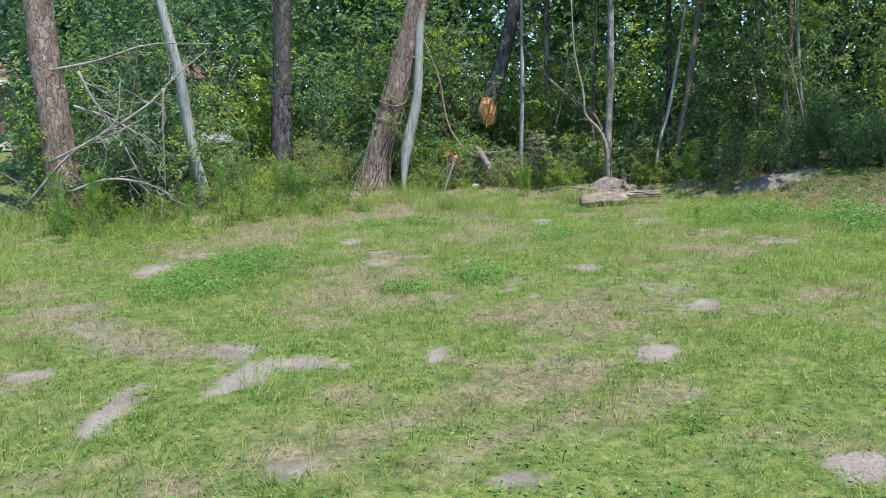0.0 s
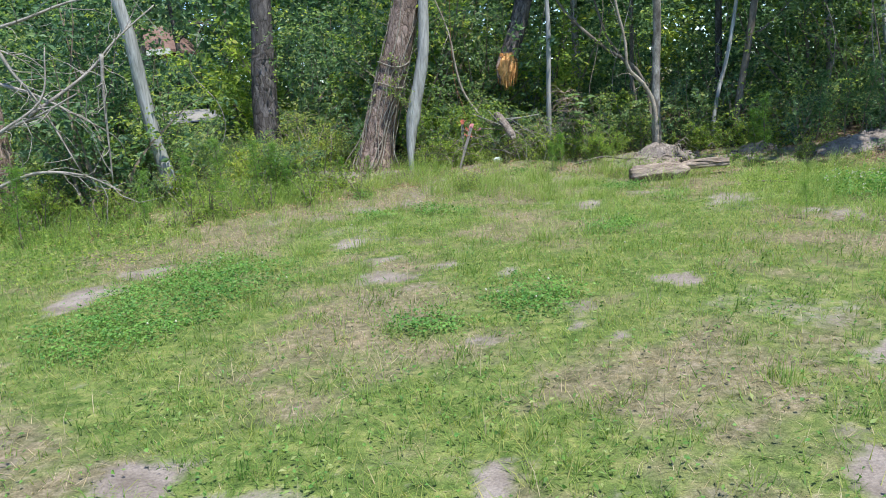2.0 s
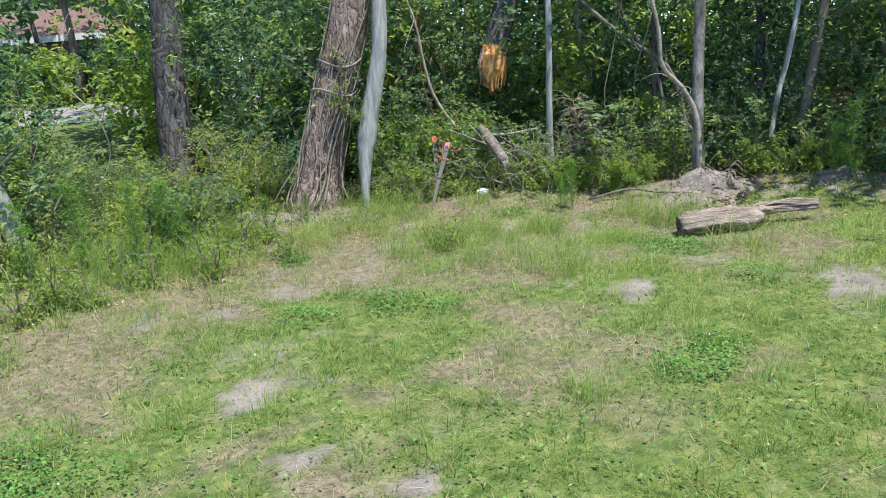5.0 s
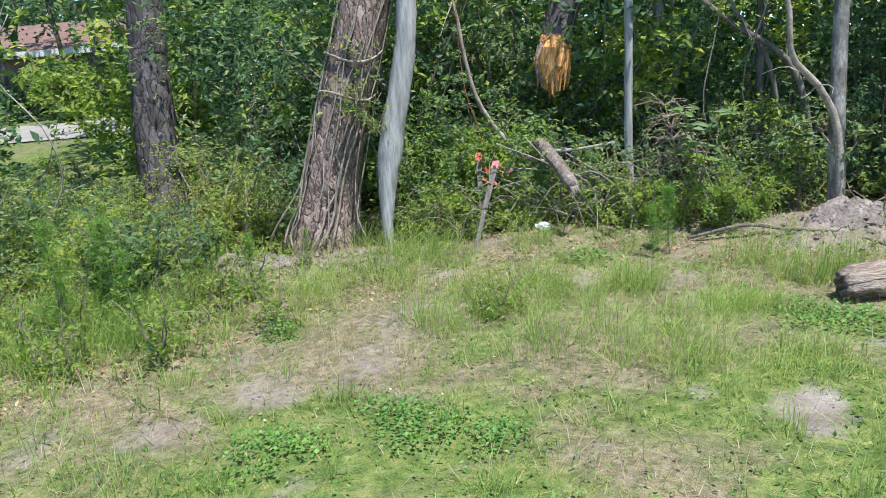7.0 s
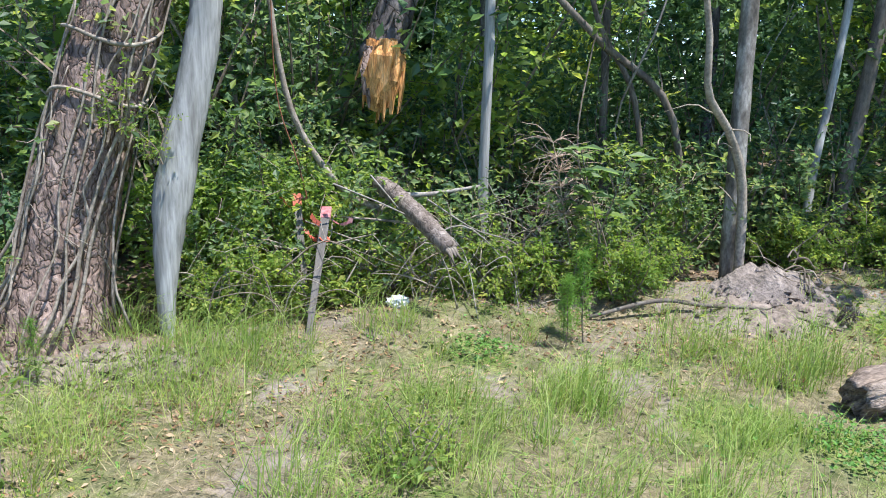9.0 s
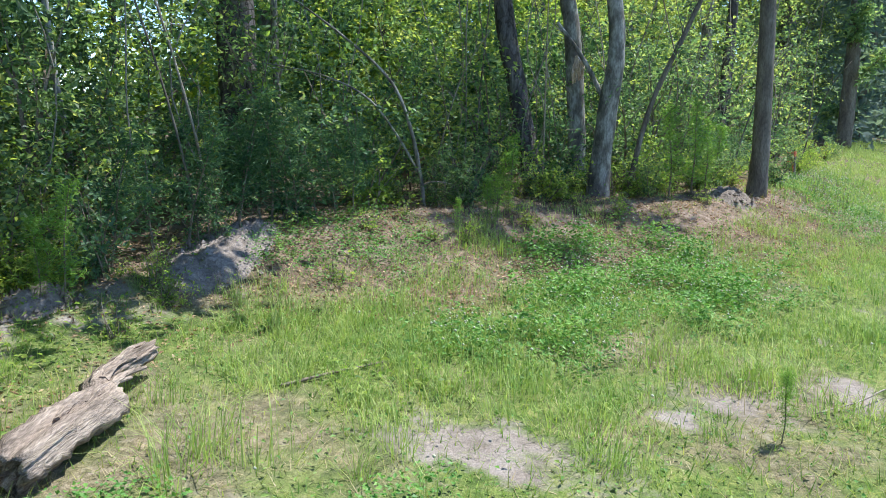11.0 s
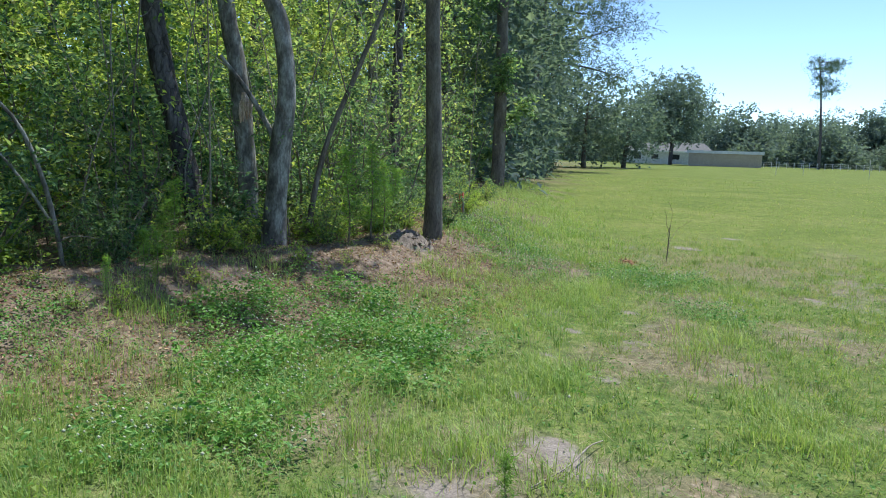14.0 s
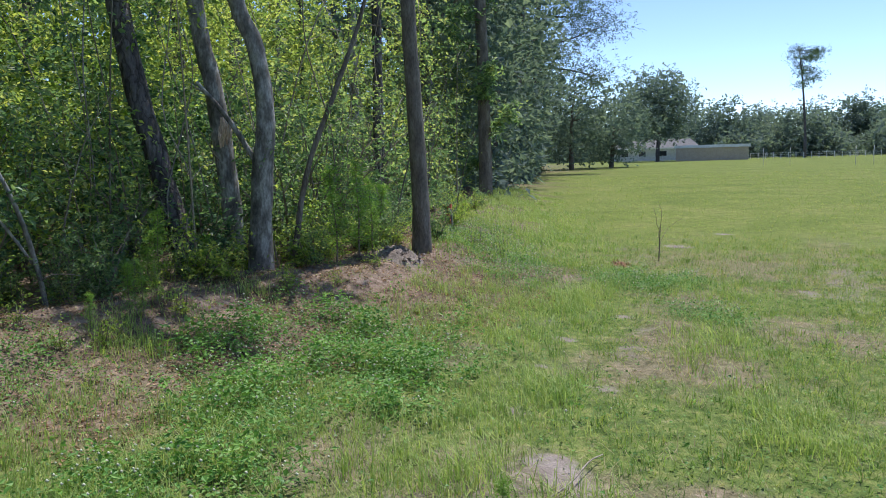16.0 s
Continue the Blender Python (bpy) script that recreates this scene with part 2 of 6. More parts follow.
DRY_BEDS = [(-0.67, 7.2, 0.6, 0.65, -8), (-0.52, 4.57, 0.17, 0.35, -5), (0.96, 6.25, 0.63, 0.65, -7), (-2.96, 6.44, 0.24, 0.42, -7), (-0.62, 7.82, 0.6, 0.59, -11), (-2.56, 10.18, 0.94, 0.65, -15), (2.92, 9.83, 0.26, 0.51, -20), (1.36, 12.47, 0.62, 0.52, -15), (0.58, 11.84, 0.45, 0.38, -13), (-1.67, 12.62, 0.57, 0.44, -13), (0.53, 10.93, 0.32, 0.23, -10), (0.19, 13.48, 0.31, 0.39, -22), (1.41, 13.79, 0.62, 0.28, -22), (1.64, 14.01, 0.51, 0.31, -60), (3.23, 9.66, 0.13, 0.15, -93), (5.14, 7.46, 0.62, 0.49, -101), (9.1, 3.95, 1.2, 1.69, -96), (5.54, 5.86, 0.59, 0.57, -100), (3.87, 9.41, 0.24, 0.36, -103)]


def bed(rows, x, y, rag=0.45):
    """0 outside, 1 well inside the ragged ellipses of a list."""
    x, y = np.asarray(x, float), np.asarray(y, float)
    ragged = rag * (0.7 * wave(x, y, 2.7, 7) + 0.6 * wave(x, y, 6.1, 9))
    w = np.zeros(x.shape)
    for cx, cy, rx, ry, turn in rows:
        c, s = math.cos(radians(turn)), math.sin(radians(turn))
        dx, dy = (x - cx) * c + (y - cy) * s, (y - cy) * c - (x - cx) * s
        w = np.maximum(w, ease(1.35, 0.55, np.sqrt((dx / rx)**2 + (dy / ry)**2) + ragged))
    return w


def bareness(x, y):
    """0 grown over, 1 bare soil."""
    x, y = np.asarray(x, float), np.asarray(y, float)
    ragged = 0.38 * wave(x, y, 3.0, 2) + 0.34 * wave(x, y, 7.5, 4) + 0.2 * wave(x, y, 17, 5)
    b = np.zeros(x.shape)
    for rows, worn in ((STARTING_SPOTS, 1.0), (MIDDLE_SPOTS, 0.75), (TRACK_SPOTS, 0.42), (BANK_SPOTS, 0.45), (FIELDSIDE_SPOTS, 0.85)):
        for cx, cy, rx, ry, turn in rows:
            c, s = math.cos(radians(turn)), math.sin(radians(turn))
            dx, dy = (x - cx) * c + (y - cy) * s, (y - cy) * c - (x - cx) * s
            b = np.maximum(b, worn * ease(1.35, 0.45, np.sqrt((dx / rx)**2 + (dy / ry)**2) * 1.15 + 1.25 * ragged))
    s = inside(x, y)
    bank = ease(-0.8 - 0.4 * ease(4.5, 6, x), -0.2 - 0.3 * ease(4.5, 6, x), s + 0.5 * wave(x, y, 1.3, 6)) * ease(1.2, 0.5, s) * ease(-4, -2.2, x) * ease(11.5, 9.5, x)
    b = np.maximum(b, 0.8 * bank * ease(-0.1, 0.4, ragged + 0.1))
    field = ease(0.55, 0.8, wave(x, y, 0.9, 8) + 0.5 * wave(x, y, 2.3, 9)) * 0.3
    return np.clip(np.maximum(b, field * ease(14, 9, np.hypot(x - 2, y - 8))), 0, 1)


# ---- materials ----
def nodes_of(name):
    m = bpy.data.materials.new(name)
    m.use_nodes = True
    nt = m.node_tree
    return m, nt, nt.nodes["Principled BSDF"]


def ramp_of(nt, source, stops):
    r = nt.nodes.new("ShaderNodeValToRGB")
    el = r.color_ramp.elements
    while len(el) < len(stops):
        el.new(0.5)
    for e, (at, c) in zip(el, stops):
        e.position, e.color = at, (*c, 1)
    nt.links.new(source, r.inputs[0])
    return r.outputs[0]


def noise_of(nt, scale, detail=4.0, stretch=(1, 1, 1), rough=0.6, coord="Object"):
    tc, mp, no = nt.nodes.new("ShaderNodeTexCoord"), nt.nodes.new("ShaderNodeMapping"), nt.nodes.new("ShaderNodeTexNoise")
    mp.inputs["Scale"].default_value = stretch
    no.inputs["Scale"].default_value, no.inputs["Detail"].default_value, no.inputs["Roughness"].default_value = scale, detail, rough
    nt.links.new(tc.outputs[coord], mp.inputs[0])
    nt.links.new(mp.outputs[0], no.inputs["Vector"])
    return no.outputs["Fac"]


def blend(nt, fac, a, b, how="MIX"):
    mx = nt.nodes.new("ShaderNodeMix")
    mx.data_type, mx.blend_type = "RGBA", how
    for sock, val in ((mx.inputs[0], fac), (mx.inputs[6], a), (mx.inputs[7], b)):
        if isinstance(val, (int, float)):
            sock.default_value = val
        elif isinstance(val, tuple):
            sock.default_value = (*val, 1)
        else:
            nt.links.new(val, sock)
    return mx.outputs[2]


def bump_of(nt, height, strength, distance, bsdf):
    b = nt.nodes.new("ShaderNodeBump")
    b.inputs["Strength"].default_value, b.inputs["Distance"].default_value = strength, distance
    nt.links.new(height, b.inputs["Height"])
    nt.links.new(b.outputs[0], bsdf.inputs["Normal"])


def surface(name, stops, scale, stretch=(1, 1, 1), rough=0.85, bump=0.5, depth=0.01, fine=60.0, metal=0.0):
    """A worn surface: broad colour change, fine grain on top, relief."""
    m, nt, bsdf = nodes_of(name)
    broad, grain = noise_of(nt, scale, 5, stretch), noise_of(nt, fine, 3, stretch)
    col = ramp_of(nt, broad, stops)
    shade = ramp_of(nt, grain, [(0.3, (0.6, 0.6, 0.6)), (0.7, (1.25, 1.25, 1.25))])
    nt.links.new(blend(nt, 1.0, col, shade, "MULTIPLY"), bsdf.inputs["Base Color"])
    bsdf.inputs["Roughness"].default_value, bsdf.inputs["Metallic"].default_value = rough, metal
    bsdf.inputs["Specular IOR Level"].default_value = 0.25
    bump_of(nt, blend(nt, 0.4, broad, grain), bump, depth, bsdf)
    return m


def bark(name, stops, cell, stretch, bump, depth):
    """Plated or furrowed bark: cells drawn out along the trunk with dark cracks."""
    m, nt, bsdf = nodes_of(name)
    tc, mp, vo = nt.nodes.new("ShaderNodeTexCoord"), nt.nodes.new("ShaderNodeMapping"), nt.nodes.new("ShaderNodeTexVoronoi")
    mp.inputs["Scale"].default_value = stretch
    vo.feature = "DISTANCE_TO_EDGE"
    vo.inputs["Scale"].default_value = cell
    warp = nt.nodes.new("ShaderNodeVectorMath")
    warp.operation = "MULTIPLY_ADD"
    wob = nt.nodes.new("ShaderNodeTexNoise")
    wob.inputs["Scale"].default_value = cell * 0.8
    nt.links.new(tc.outputs["Object"], wob.inputs["Vector"])
    nt.links.new(wob.outputs["Color"], warp.inputs[0])
    warp.inputs[1].default_value = (0.09, 0.09, 0.14)
    nt.links.new(tc.outputs["Object"], warp.inputs[2])
    nt.links.new(warp.outputs[0], mp.inputs[0])
    nt.links.new(mp.outputs[0], vo.inputs["Vector"])
    crack = ramp_of(nt, vo.outputs["Distance"], [(0.0, (0.55, 0.52, 0.5)), (0.035, (0.85, 0.84, 0.83)), (0.2, (1.05, 1.05, 1.05))])
    plate = nt.nodes.new("ShaderNodeTexVoronoi")
    plate.inputs["Scale"].default_value = cell
    nt.links.new(mp.outputs[0], plate.inputs["Vector"])
    tone = ramp_of(nt, plate.outputs["Color"], [(0.1, (0.72, 0.68, 0.66)), (0.5, (1.0, 0.98, 0.96)), (0.9, (1.35, 1.32, 1.3))])
    col = blend(nt, 1.0, ramp_of(nt, noise_of(nt, 11.0, 7, (1, 1, 0.35), 0.7), stops), tone, "MULTIPLY")
    grain = ramp_of(nt, noise_of(nt, 70.0, 3, (1, 1, 0.3)), [(0.3, (0.65, 0.65, 0.65)), (0.7, (1.2, 1.2, 1.2))])
    nt.links.new(blend(nt, 1.0, blend(nt, 1.0, col, crack, "MULTIPLY"), grain, "MULTIPLY"), bsdf.inputs["Base Color"])
    bsdf.inputs["Roughness"].default_value = 0.9
    bsdf.inputs["Specular IOR Level"].default_value = 0.15
    bump_of(nt, blend(nt, 0.25, crack, grain), bump, depth, bsdf)
    return m


def foliage(name, stops, through=0.35, gloss=0.45, patch=0.9):
    """Thin leaves that let light through; each leaf has its own shade, whole patches drift in colour."""
    m, nt, bsdf = nodes_of(name)
    geo = nt.nodes.new("ShaderNodeNewGeometry")
    info = nt.nodes.new("ShaderNodeObjectInfo")
    drift = noise_of(nt, patch, 2, coord="Object")
    mixed = nt.nodes.new("ShaderNodeMath")
    mixed.operation = "MULTIPLY_ADD"
    nt.links.new(geo.outputs["Random Per Island"], mixed.inputs[0])
    mixed.inputs[1].default_value = 0.85
    shift = nt.nodes.new("ShaderNodeMath")
    shift.operation = "MULTIPLY_ADD"
    nt.links.new(info.outputs["Random"], shift.inputs[0])
    shift.inputs[1].default_value = 0.25
    nt.links.new(drift, shift.inputs[2])
    less = nt.nodes.new("ShaderNodeMath")
    less.operation = "ADD"
    less.inputs[1].default_value = -0.54
    nt.links.new(shift.outputs[0], less.inputs[0])
    nt.links.new(less.outputs[0], mixed.inputs[2])
    col = ramp_of(nt, mixed.outputs[0], stops)
    nt.links.new(col, bsdf.inputs["Base Color"])
    bsdf.inputs["Roughness"].default_value = gloss
    bsdf.inputs["Specular IOR Level"].default_value = 0.35
    tr, mx = nt.nodes.new("ShaderNodeBsdfTranslucent"), nt.nodes.new("ShaderNodeMixShader")
    nt.links.new(blend(nt, 1.0, col, (1.3, 1.32, 0.78), "MULTIPLY"), tr.inputs[0])
    mx.inputs[0].default_value = through
    nt.links.new(bsdf.outputs[0], mx.inputs[1])
    nt.links.new(tr.outputs[0], mx.inputs[2])
    nt.links.new(mx.outputs[0], nt.nodes["Material Output"].inputs[0])
    return m


LEAF_MID = foliage("leaf_mid", [(0.0, (0.069, 0.122, 0.080)), (0.4, (0.153, 0.246, 0.131)), (0.75, (0.259, 0.369, 0.171)), (1.0, (0.471, 0.492, 0.203))], 0.6)
# dark green leaf, which also stands in for deep shade in the wood
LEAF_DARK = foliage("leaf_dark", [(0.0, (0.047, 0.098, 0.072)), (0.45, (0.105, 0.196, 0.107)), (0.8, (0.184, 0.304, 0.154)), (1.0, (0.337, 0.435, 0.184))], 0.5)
# light yellow-green leaf, also used to make foliage look sunlit
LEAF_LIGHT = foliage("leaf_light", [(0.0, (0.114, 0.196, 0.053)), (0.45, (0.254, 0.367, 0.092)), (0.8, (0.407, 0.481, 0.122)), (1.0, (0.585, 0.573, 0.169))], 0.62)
# yellow leaf, which also carries the sun's glow inside the wood
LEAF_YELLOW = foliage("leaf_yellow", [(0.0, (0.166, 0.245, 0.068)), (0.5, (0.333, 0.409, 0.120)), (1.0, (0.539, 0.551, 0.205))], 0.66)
# haze of distance is put into this pale blue-grey leaf colour
LEAF_HAZED = foliage("leaf_hazed", [(0.0, (0.097, 0.142, 0.144)), (0.5, (0.160, 0.218, 0.206)), (1.0, (0.239, 0.300, 0.250))], 0.45, 0.85, 0.2)
# needles lightened, partly to give the distant pine some haze
NEEDLE = foliage("needle", [(0.0, (0.050, 0.093, 0.060)), (0.5, (0.100, 0.170, 0.090)), (1.0, (0.200, 0.272, 0.120))], 0.2, 0.5, 0.4)
FEATHER = foliage("feather", [(0.0, (0.114, 0.237, 0.048)), (0.5, (0.190, 0.342, 0.076)), (1.0, (0.304, 0.437, 0.114))], 0.5, 0.6, 2.0)
# dark feathery leaf, with the bank's shade put into its colour
FEATHER_SHADED = foliage("feather_shaded", [(0.0, (0.030, 0.080, 0.042)), (0.5, (0.060, 0.138, 0.063)), (1.0, (0.120, 0.217, 0.084))], 0.3, 0.6, 2.0)
GRASS = foliage("grass", [(0.0, (0.101, 0.202, 0.043)), (0.3, (0.175, 0.294, 0.065)), (0.6, (0.267, 0.358, 0.094)), (0.82, (0.353, 0.403, 0.113)), (1.0, (0.467, 0.435, 0.178))], 0.5, 0.6, 1.3)
TALL_GRASS = foliage("tall_grass", [(0.0, (0.167, 0.288, 0.071)), (0.5, (0.310, 0.425, 0.118)), (1.0, (0.475, 0.531, 0.211))], 0.5, 0.55, 1.0)
STRAW = foliage("straw", [(0.0, (0.228, 0.187, 0.095)), (0.5, (0.400, 0.326, 0.190)), (1.0, (0.551, 0.447, 0.317))], 0.25, 0.75, 2.0)
CLOVER = foliage("clover", [(0.0, (0.068, 0.181, 0.039)), (0.5, (0.136, 0.295, 0.060)), (1.0, (0.232, 0.398, 0.085))], 0.3, 0.5, 1.5)
SWARD_LEAF = foliage("sward_leaf", [(0.0, (0.069, 0.163, 0.037)), (0.4, (0.138, 0.264, 0.059)), (0.7, (0.234, 0.345, 0.091)), (1.0, (0.381, 0.408, 0.173))], 0.35, 0.55, 1.7)
LITTER = foliage("litter", [(0.0, (0.164, 0.089, 0.051)), (0.5, (0.354, 0.216, 0.127)), (1.0, (0.569, 0.418, 0.278))], 0.15, 0.8, 2.0)
PETAL = surface("petal", [(0.3, (0.42, 0.44, 0.3)), (0.7, (0.58, 0.58, 0.44))], 40, rough=0.8, bump=0.2, depth=0.001)
BARK_PINE = bark("bark_pine", [(0.25, (0.138, 0.100, 0.088)), (0.5, (0.300, 0.226, 0.195)), (0.75, (0.475, 0.384, 0.342))], 17, (1, 1, 0.3), 1.0, 0.03)
BARK_DARK = bark("bark_dark", [(0.25, (0.06, 0.055, 0.056)), (0.5, (0.125, 0.115, 0.115)), (0.75, (0.21, 0.195, 0.195))], 13, (1, 1, 0.35), 1.0, 0.025)
BARK_GREY = surface("bark_grey", [(0.25, (0.166, 0.152, 0.139)), (0.45, (0.321, 0.317, 0.302)), (0.62, (0.428, 0.428, 0.422)), (0.8, (0.238, 0.223, 0.205))], 4, (1.5, 1.5, 0.14), 0.9, 0.4, 0.01, 34)
BARK_MOTTLED = surface("bark_mottled", [(0.3, (0.075, 0.068, 0.060)), (0.48, (0.180, 0.165, 0.147)), (0.6, (0.375, 0.360, 0.330)), (0.75, (0.128, 0.115, 0.102))], 8, (1, 1, 0.45), 0.9, 0.5, 0.012, 55)
BARK_BROWN = surface("bark_brown", [(0.25, (0.075, 0.062, 0.053)), (0.5, (0.163, 0.138, 0.115)), (0.75, (0.275, 0.250, 0.213))], 9, (1, 1, 0.3), 0.9, 0.6, 0.012, 70)
BARK_BRUSH = bark("bark_brush", [(0.25, (0.13, 0.105, 0.09)), (0.5, (0.24, 0.205, 0.185)), (0.75, (0.36, 0.32, 0.295))], 26, (1, 1, 1), 0.9, 0.012)
TWIG = surface("twig", [(0.3, (0.13, 0.1, 0.075)), (0.7, (0.3, 0.25, 0.2))], 8, (1, 1, 1), 0.9, 0.3, 0.004)
DEADWOOD = surface("deadwood", [(0.25, (0.165, 0.143, 0.124)), (0.5, (0.315, 0.285, 0.255)), (0.75, (0.420, 0.390, 0.352))], 6, (1, 1, 1), 0.9, 0.5, 0.006)
VINE = surface("vine_bark", [(0.3, (0.2, 0.165, 0.13)), (0.7, (0.42, 0.37, 0.31))], 10, (1, 1, 1), 0.9, 0.3, 0.004)
SPLIT_WOOD = surface("split_wood", [(0.3, (0.25, 0.1, 0.04)), (0.45, (0.62, 0.3, 0.1)), (0.6, (0.75, 0.42, 0.17)), (0.75, (0.8, 0.55, 0.3))], 9, (3, 3, 0.4), 0.8, 0.9, 0.02, 45)
PALE_WOOD = surface("pale_split_wood", [(0.25, (0.4, 0.25, 0.17)), (0.5, (0.62, 0.46, 0.36)), (0.8, (0.72, 0.6, 0.5))], 12, (3, 3, 0.4), 0.85, 0.9, 0.02, 45)
LATH = surface("weathered_lath", [(0.3, (0.11, 0.1, 0.092)), (0.7, (0.22, 0.203, 0.187))], 9, (4, 4, 0.3), 0.9, 0.4, 0.003, 90)
PINK = surface("pink_paint", [(0.3, (0.510, 0.144, 0.162)), (0.7, (0.612, 0.324, 0.324))], 20, rough=0.7, bump=0.1, depth=0.001)
RIBBON = surface("orange_ribbon", [(0.3, (0.508, 0.090, 0.050)), (0.7, (0.615, 0.180, 0.120))], 14, rough=0.45, bump=0.1, depth=0.001)
RED_VINE = surface("red_vine", [(0.3, (0.2, 0.08, 0.05)), (0.7, (0.36, 0.15, 0.09))], 14, rough=0.8, bump=0.2, depth=0.003)
FOIL = surface("crumpled_wrapper", [(0.3, (0.55, 0.6, 0.66)), (0.7, (0.8, 0.82, 0.84))], 40, rough=0.35, bump=0.8, depth=0.01)
SOIL = surface("heaped_soil", [(0.25, (0.13, 0.105, 0.085)), (0.5, (0.25, 0.205, 0.172)), (0.75, (0.35, 0.295, 0.255))], 6, rough=0.95, bump=1.0, depth=0.03, fine=35)
SOIL_GREY = surface("grey_root_soil", [(0.25, (0.110, 0.093, 0.081)), (0.5, (0.245, 0.206, 0.183)), (0.75, (0.378, 0.326, 0.289))], 7, rough=0.95, bump=1.0, depth=0.04, fine=40)
ROOF_RED = surface("red_shingle", [(0.3, (0.17, 0.1, 0.082)), (0.7, (0.26, 0.165, 0.14))], 3, rough=0.9, bump=0.3, depth=0.02)
ROOF_GREY = surface("grey_shingle", [(0.3, (0.13, 0.13, 0.135)), (0.7, (0.2, 0.198, 0.195))], 3, rough=0.9, bump=0.3, depth=0.02)
WALL_BRICK = surface("brown_brick", [(0.3, (0.2, 0.14, 0.11)), (0.7, (0.3, 0.22, 0.18))], 5, rough=0.9, bump=0.3, depth=0.01)
WALL_PALE = surface("pale_siding", [(0.3, (0.55, 0.55, 0.53)), (0.7, (0.68, 0.68, 0.65))], 2, rough=0.7, bump=0.1, depth=0.01)
WALL_TAN = surface("tan_siding", [(0.3, (0.42, 0.34, 0.25)), (0.7, (0.5, 0.42, 0.32))], 2, rough=0.7, bump=0.1, depth=0.01)
WHITE = surface("white_paint", [(0.3, (0.74, 0.74, 0.73)), (0.7, (0.82, 0.82, 0.81))], 5, rough=0.6, bump=0.1, depth=0.004)
DARK_GLASS = surface("window_glass", [(0.3, (0.02, 0.025, 0.03)), (0.7, (0.05, 0.055, 0.06))], 1, rough=0.12, bump=0.0, depth=0.001)
GALVANISED = surface("metal_roof", [(0.3, (0.6, 0.6, 0.6)), (0.7, (0.72, 0.72, 0.72))], 2, rough=0.45, bump=0.05, depth=0.003)
GRAVEL = surface("gravel_drive", [(0.3, (0.248, 0.229, 0.205)), (0.7, (0.360, 0.335, 0.304))], 1.2, rough=0.95, bump=0.6, depth=0.02, fine=30)


def ground_material():
    m, nt, bsdf = nodes_of("meadow_soil")
    att = nt.nodes.new("ShaderNodeAttribute")
    att.attribute_name = "bare"
    wood = nt.nodes.new("ShaderNodeAttribute")
    wood.attribute_name = "woodland"
    sand = ramp_of(nt, noise_of(nt, 3.5, 6), [(0.3, (0.17, 0.14, 0.118)), (0.5, (0.27, 0.23, 0.205)), (0.7, (0.345, 0.305, 0.28))])
    grit = ramp_of(nt, noise_of(nt, 90.0, 3), [(0.3, (0.7, 0.7, 0.7)), (0.7, (1.2, 1.2, 1.2))])
    sand = blend(nt, 1.0, sand, grit, "MULTIPLY")
    thatch = ramp_of(nt, noise_of(nt, 22.0, 6), [(0.3, (0.11, 0.09, 0.06)), (0.5, (0.21, 0.17, 0.12)), (0.7, (0.34, 0.275, 0.21))])
    green = ramp_of(nt, noise_of(nt, 14.0, 6), [(0.3, (0.06, 0.1, 0.026)), (0.5, (0.13, 0.18, 0.048)), (0.7, (0.225, 0.24, 0.085))])
    dry = nt.nodes.new("ShaderNodeAttribute")
    dry.attribute_name = "dry"
    patchy = dry.outputs["Fac"]
    sward = blend(nt, patchy, green, thatch)
    far = nt.nodes.new("ShaderNodeAttribute")
    far.attribute_name = "field"
    meadow = ramp_of(nt, noise_of(nt, 0.35, 8, rough=0.75), [(0.3, (0.1, 0.14, 0.03)), (0.5, (0.15, 0.19, 0.042)), (0.7, (0.215, 0.225, 0.075))])
    sward = blend(nt, far.outputs["Fac"], sward, meadow)
    floor = ramp_of(nt, noise_of(nt, 9.0, 6), [(0.3, (0.07, 0.052, 0.038)), (0.5, (0.17, 0.125, 0.09)), (0.7, (0.29, 0.22, 0.165))])
    sward = blend(nt, wood.outputs["Fac"], sward, floor)
    litter = ramp_of(nt, noise_of(nt, 16.0, 6), [(0.3, (0.11, 0.08, 0.06)), (0.5, (0.24, 0.18, 0.14)), (0.7, (0.36, 0.285, 0.23))])
    sand = blend(nt, wood.outputs["Fac"], sand, litter)
    frayed = nt.nodes.new("ShaderNodeMath")
    frayed.operation = "MULTIPLY_ADD"
    frayed.inputs[1].default_value = 1.7
    nt.links.new(noise_of(nt, 11.0, 8, rough=0.75), frayed.inputs[0])
    nt.links.new(att.outputs["Fac"], frayed.inputs[2])
    part_way = nt.nodes.new("ShaderNodeMath")
    part_way.operation = "MULTIPLY"
    part_way.inputs[1].default_value = 0.6
    nt.links.new(frayed.outputs[0], part_way.inputs[0])
    fleck = ramp_of(nt, noise_of(nt, 130.0, 4, rough=0.8), [(0.32, (0.45, 0.45, 0.45)), (0.52, (1.0, 1.0, 1.0)), (0.7, (1.5, 1.5, 1.45))])
    sward = blend(nt, 1.0, sward, fleck, "MULTIPLY")
    mottle = ramp_of(nt, noise_of(nt, 4.0, 8, rough=0.8), [(0.36, (0.66, 0.72, 0.66)), (0.5, (1.0, 1.0, 1.0)), (0.64, (1.35, 1.25, 1.3))])
    sward = blend(nt, 1.0, sward, mottle, "MULTIPLY")
    open_soil = ramp_of(nt, part_way.outputs[0], [(0.58, (0, 0, 0)), (0.92, (1, 1, 1))])
    nt.links.new(blend(nt, open_soil, sward, sand), bsdf.inputs["Base Color"])
    bsdf.inputs["Roughness"].default_value = 0.95
    bsdf.inputs["Specular IOR Level"].default_value = 0.1
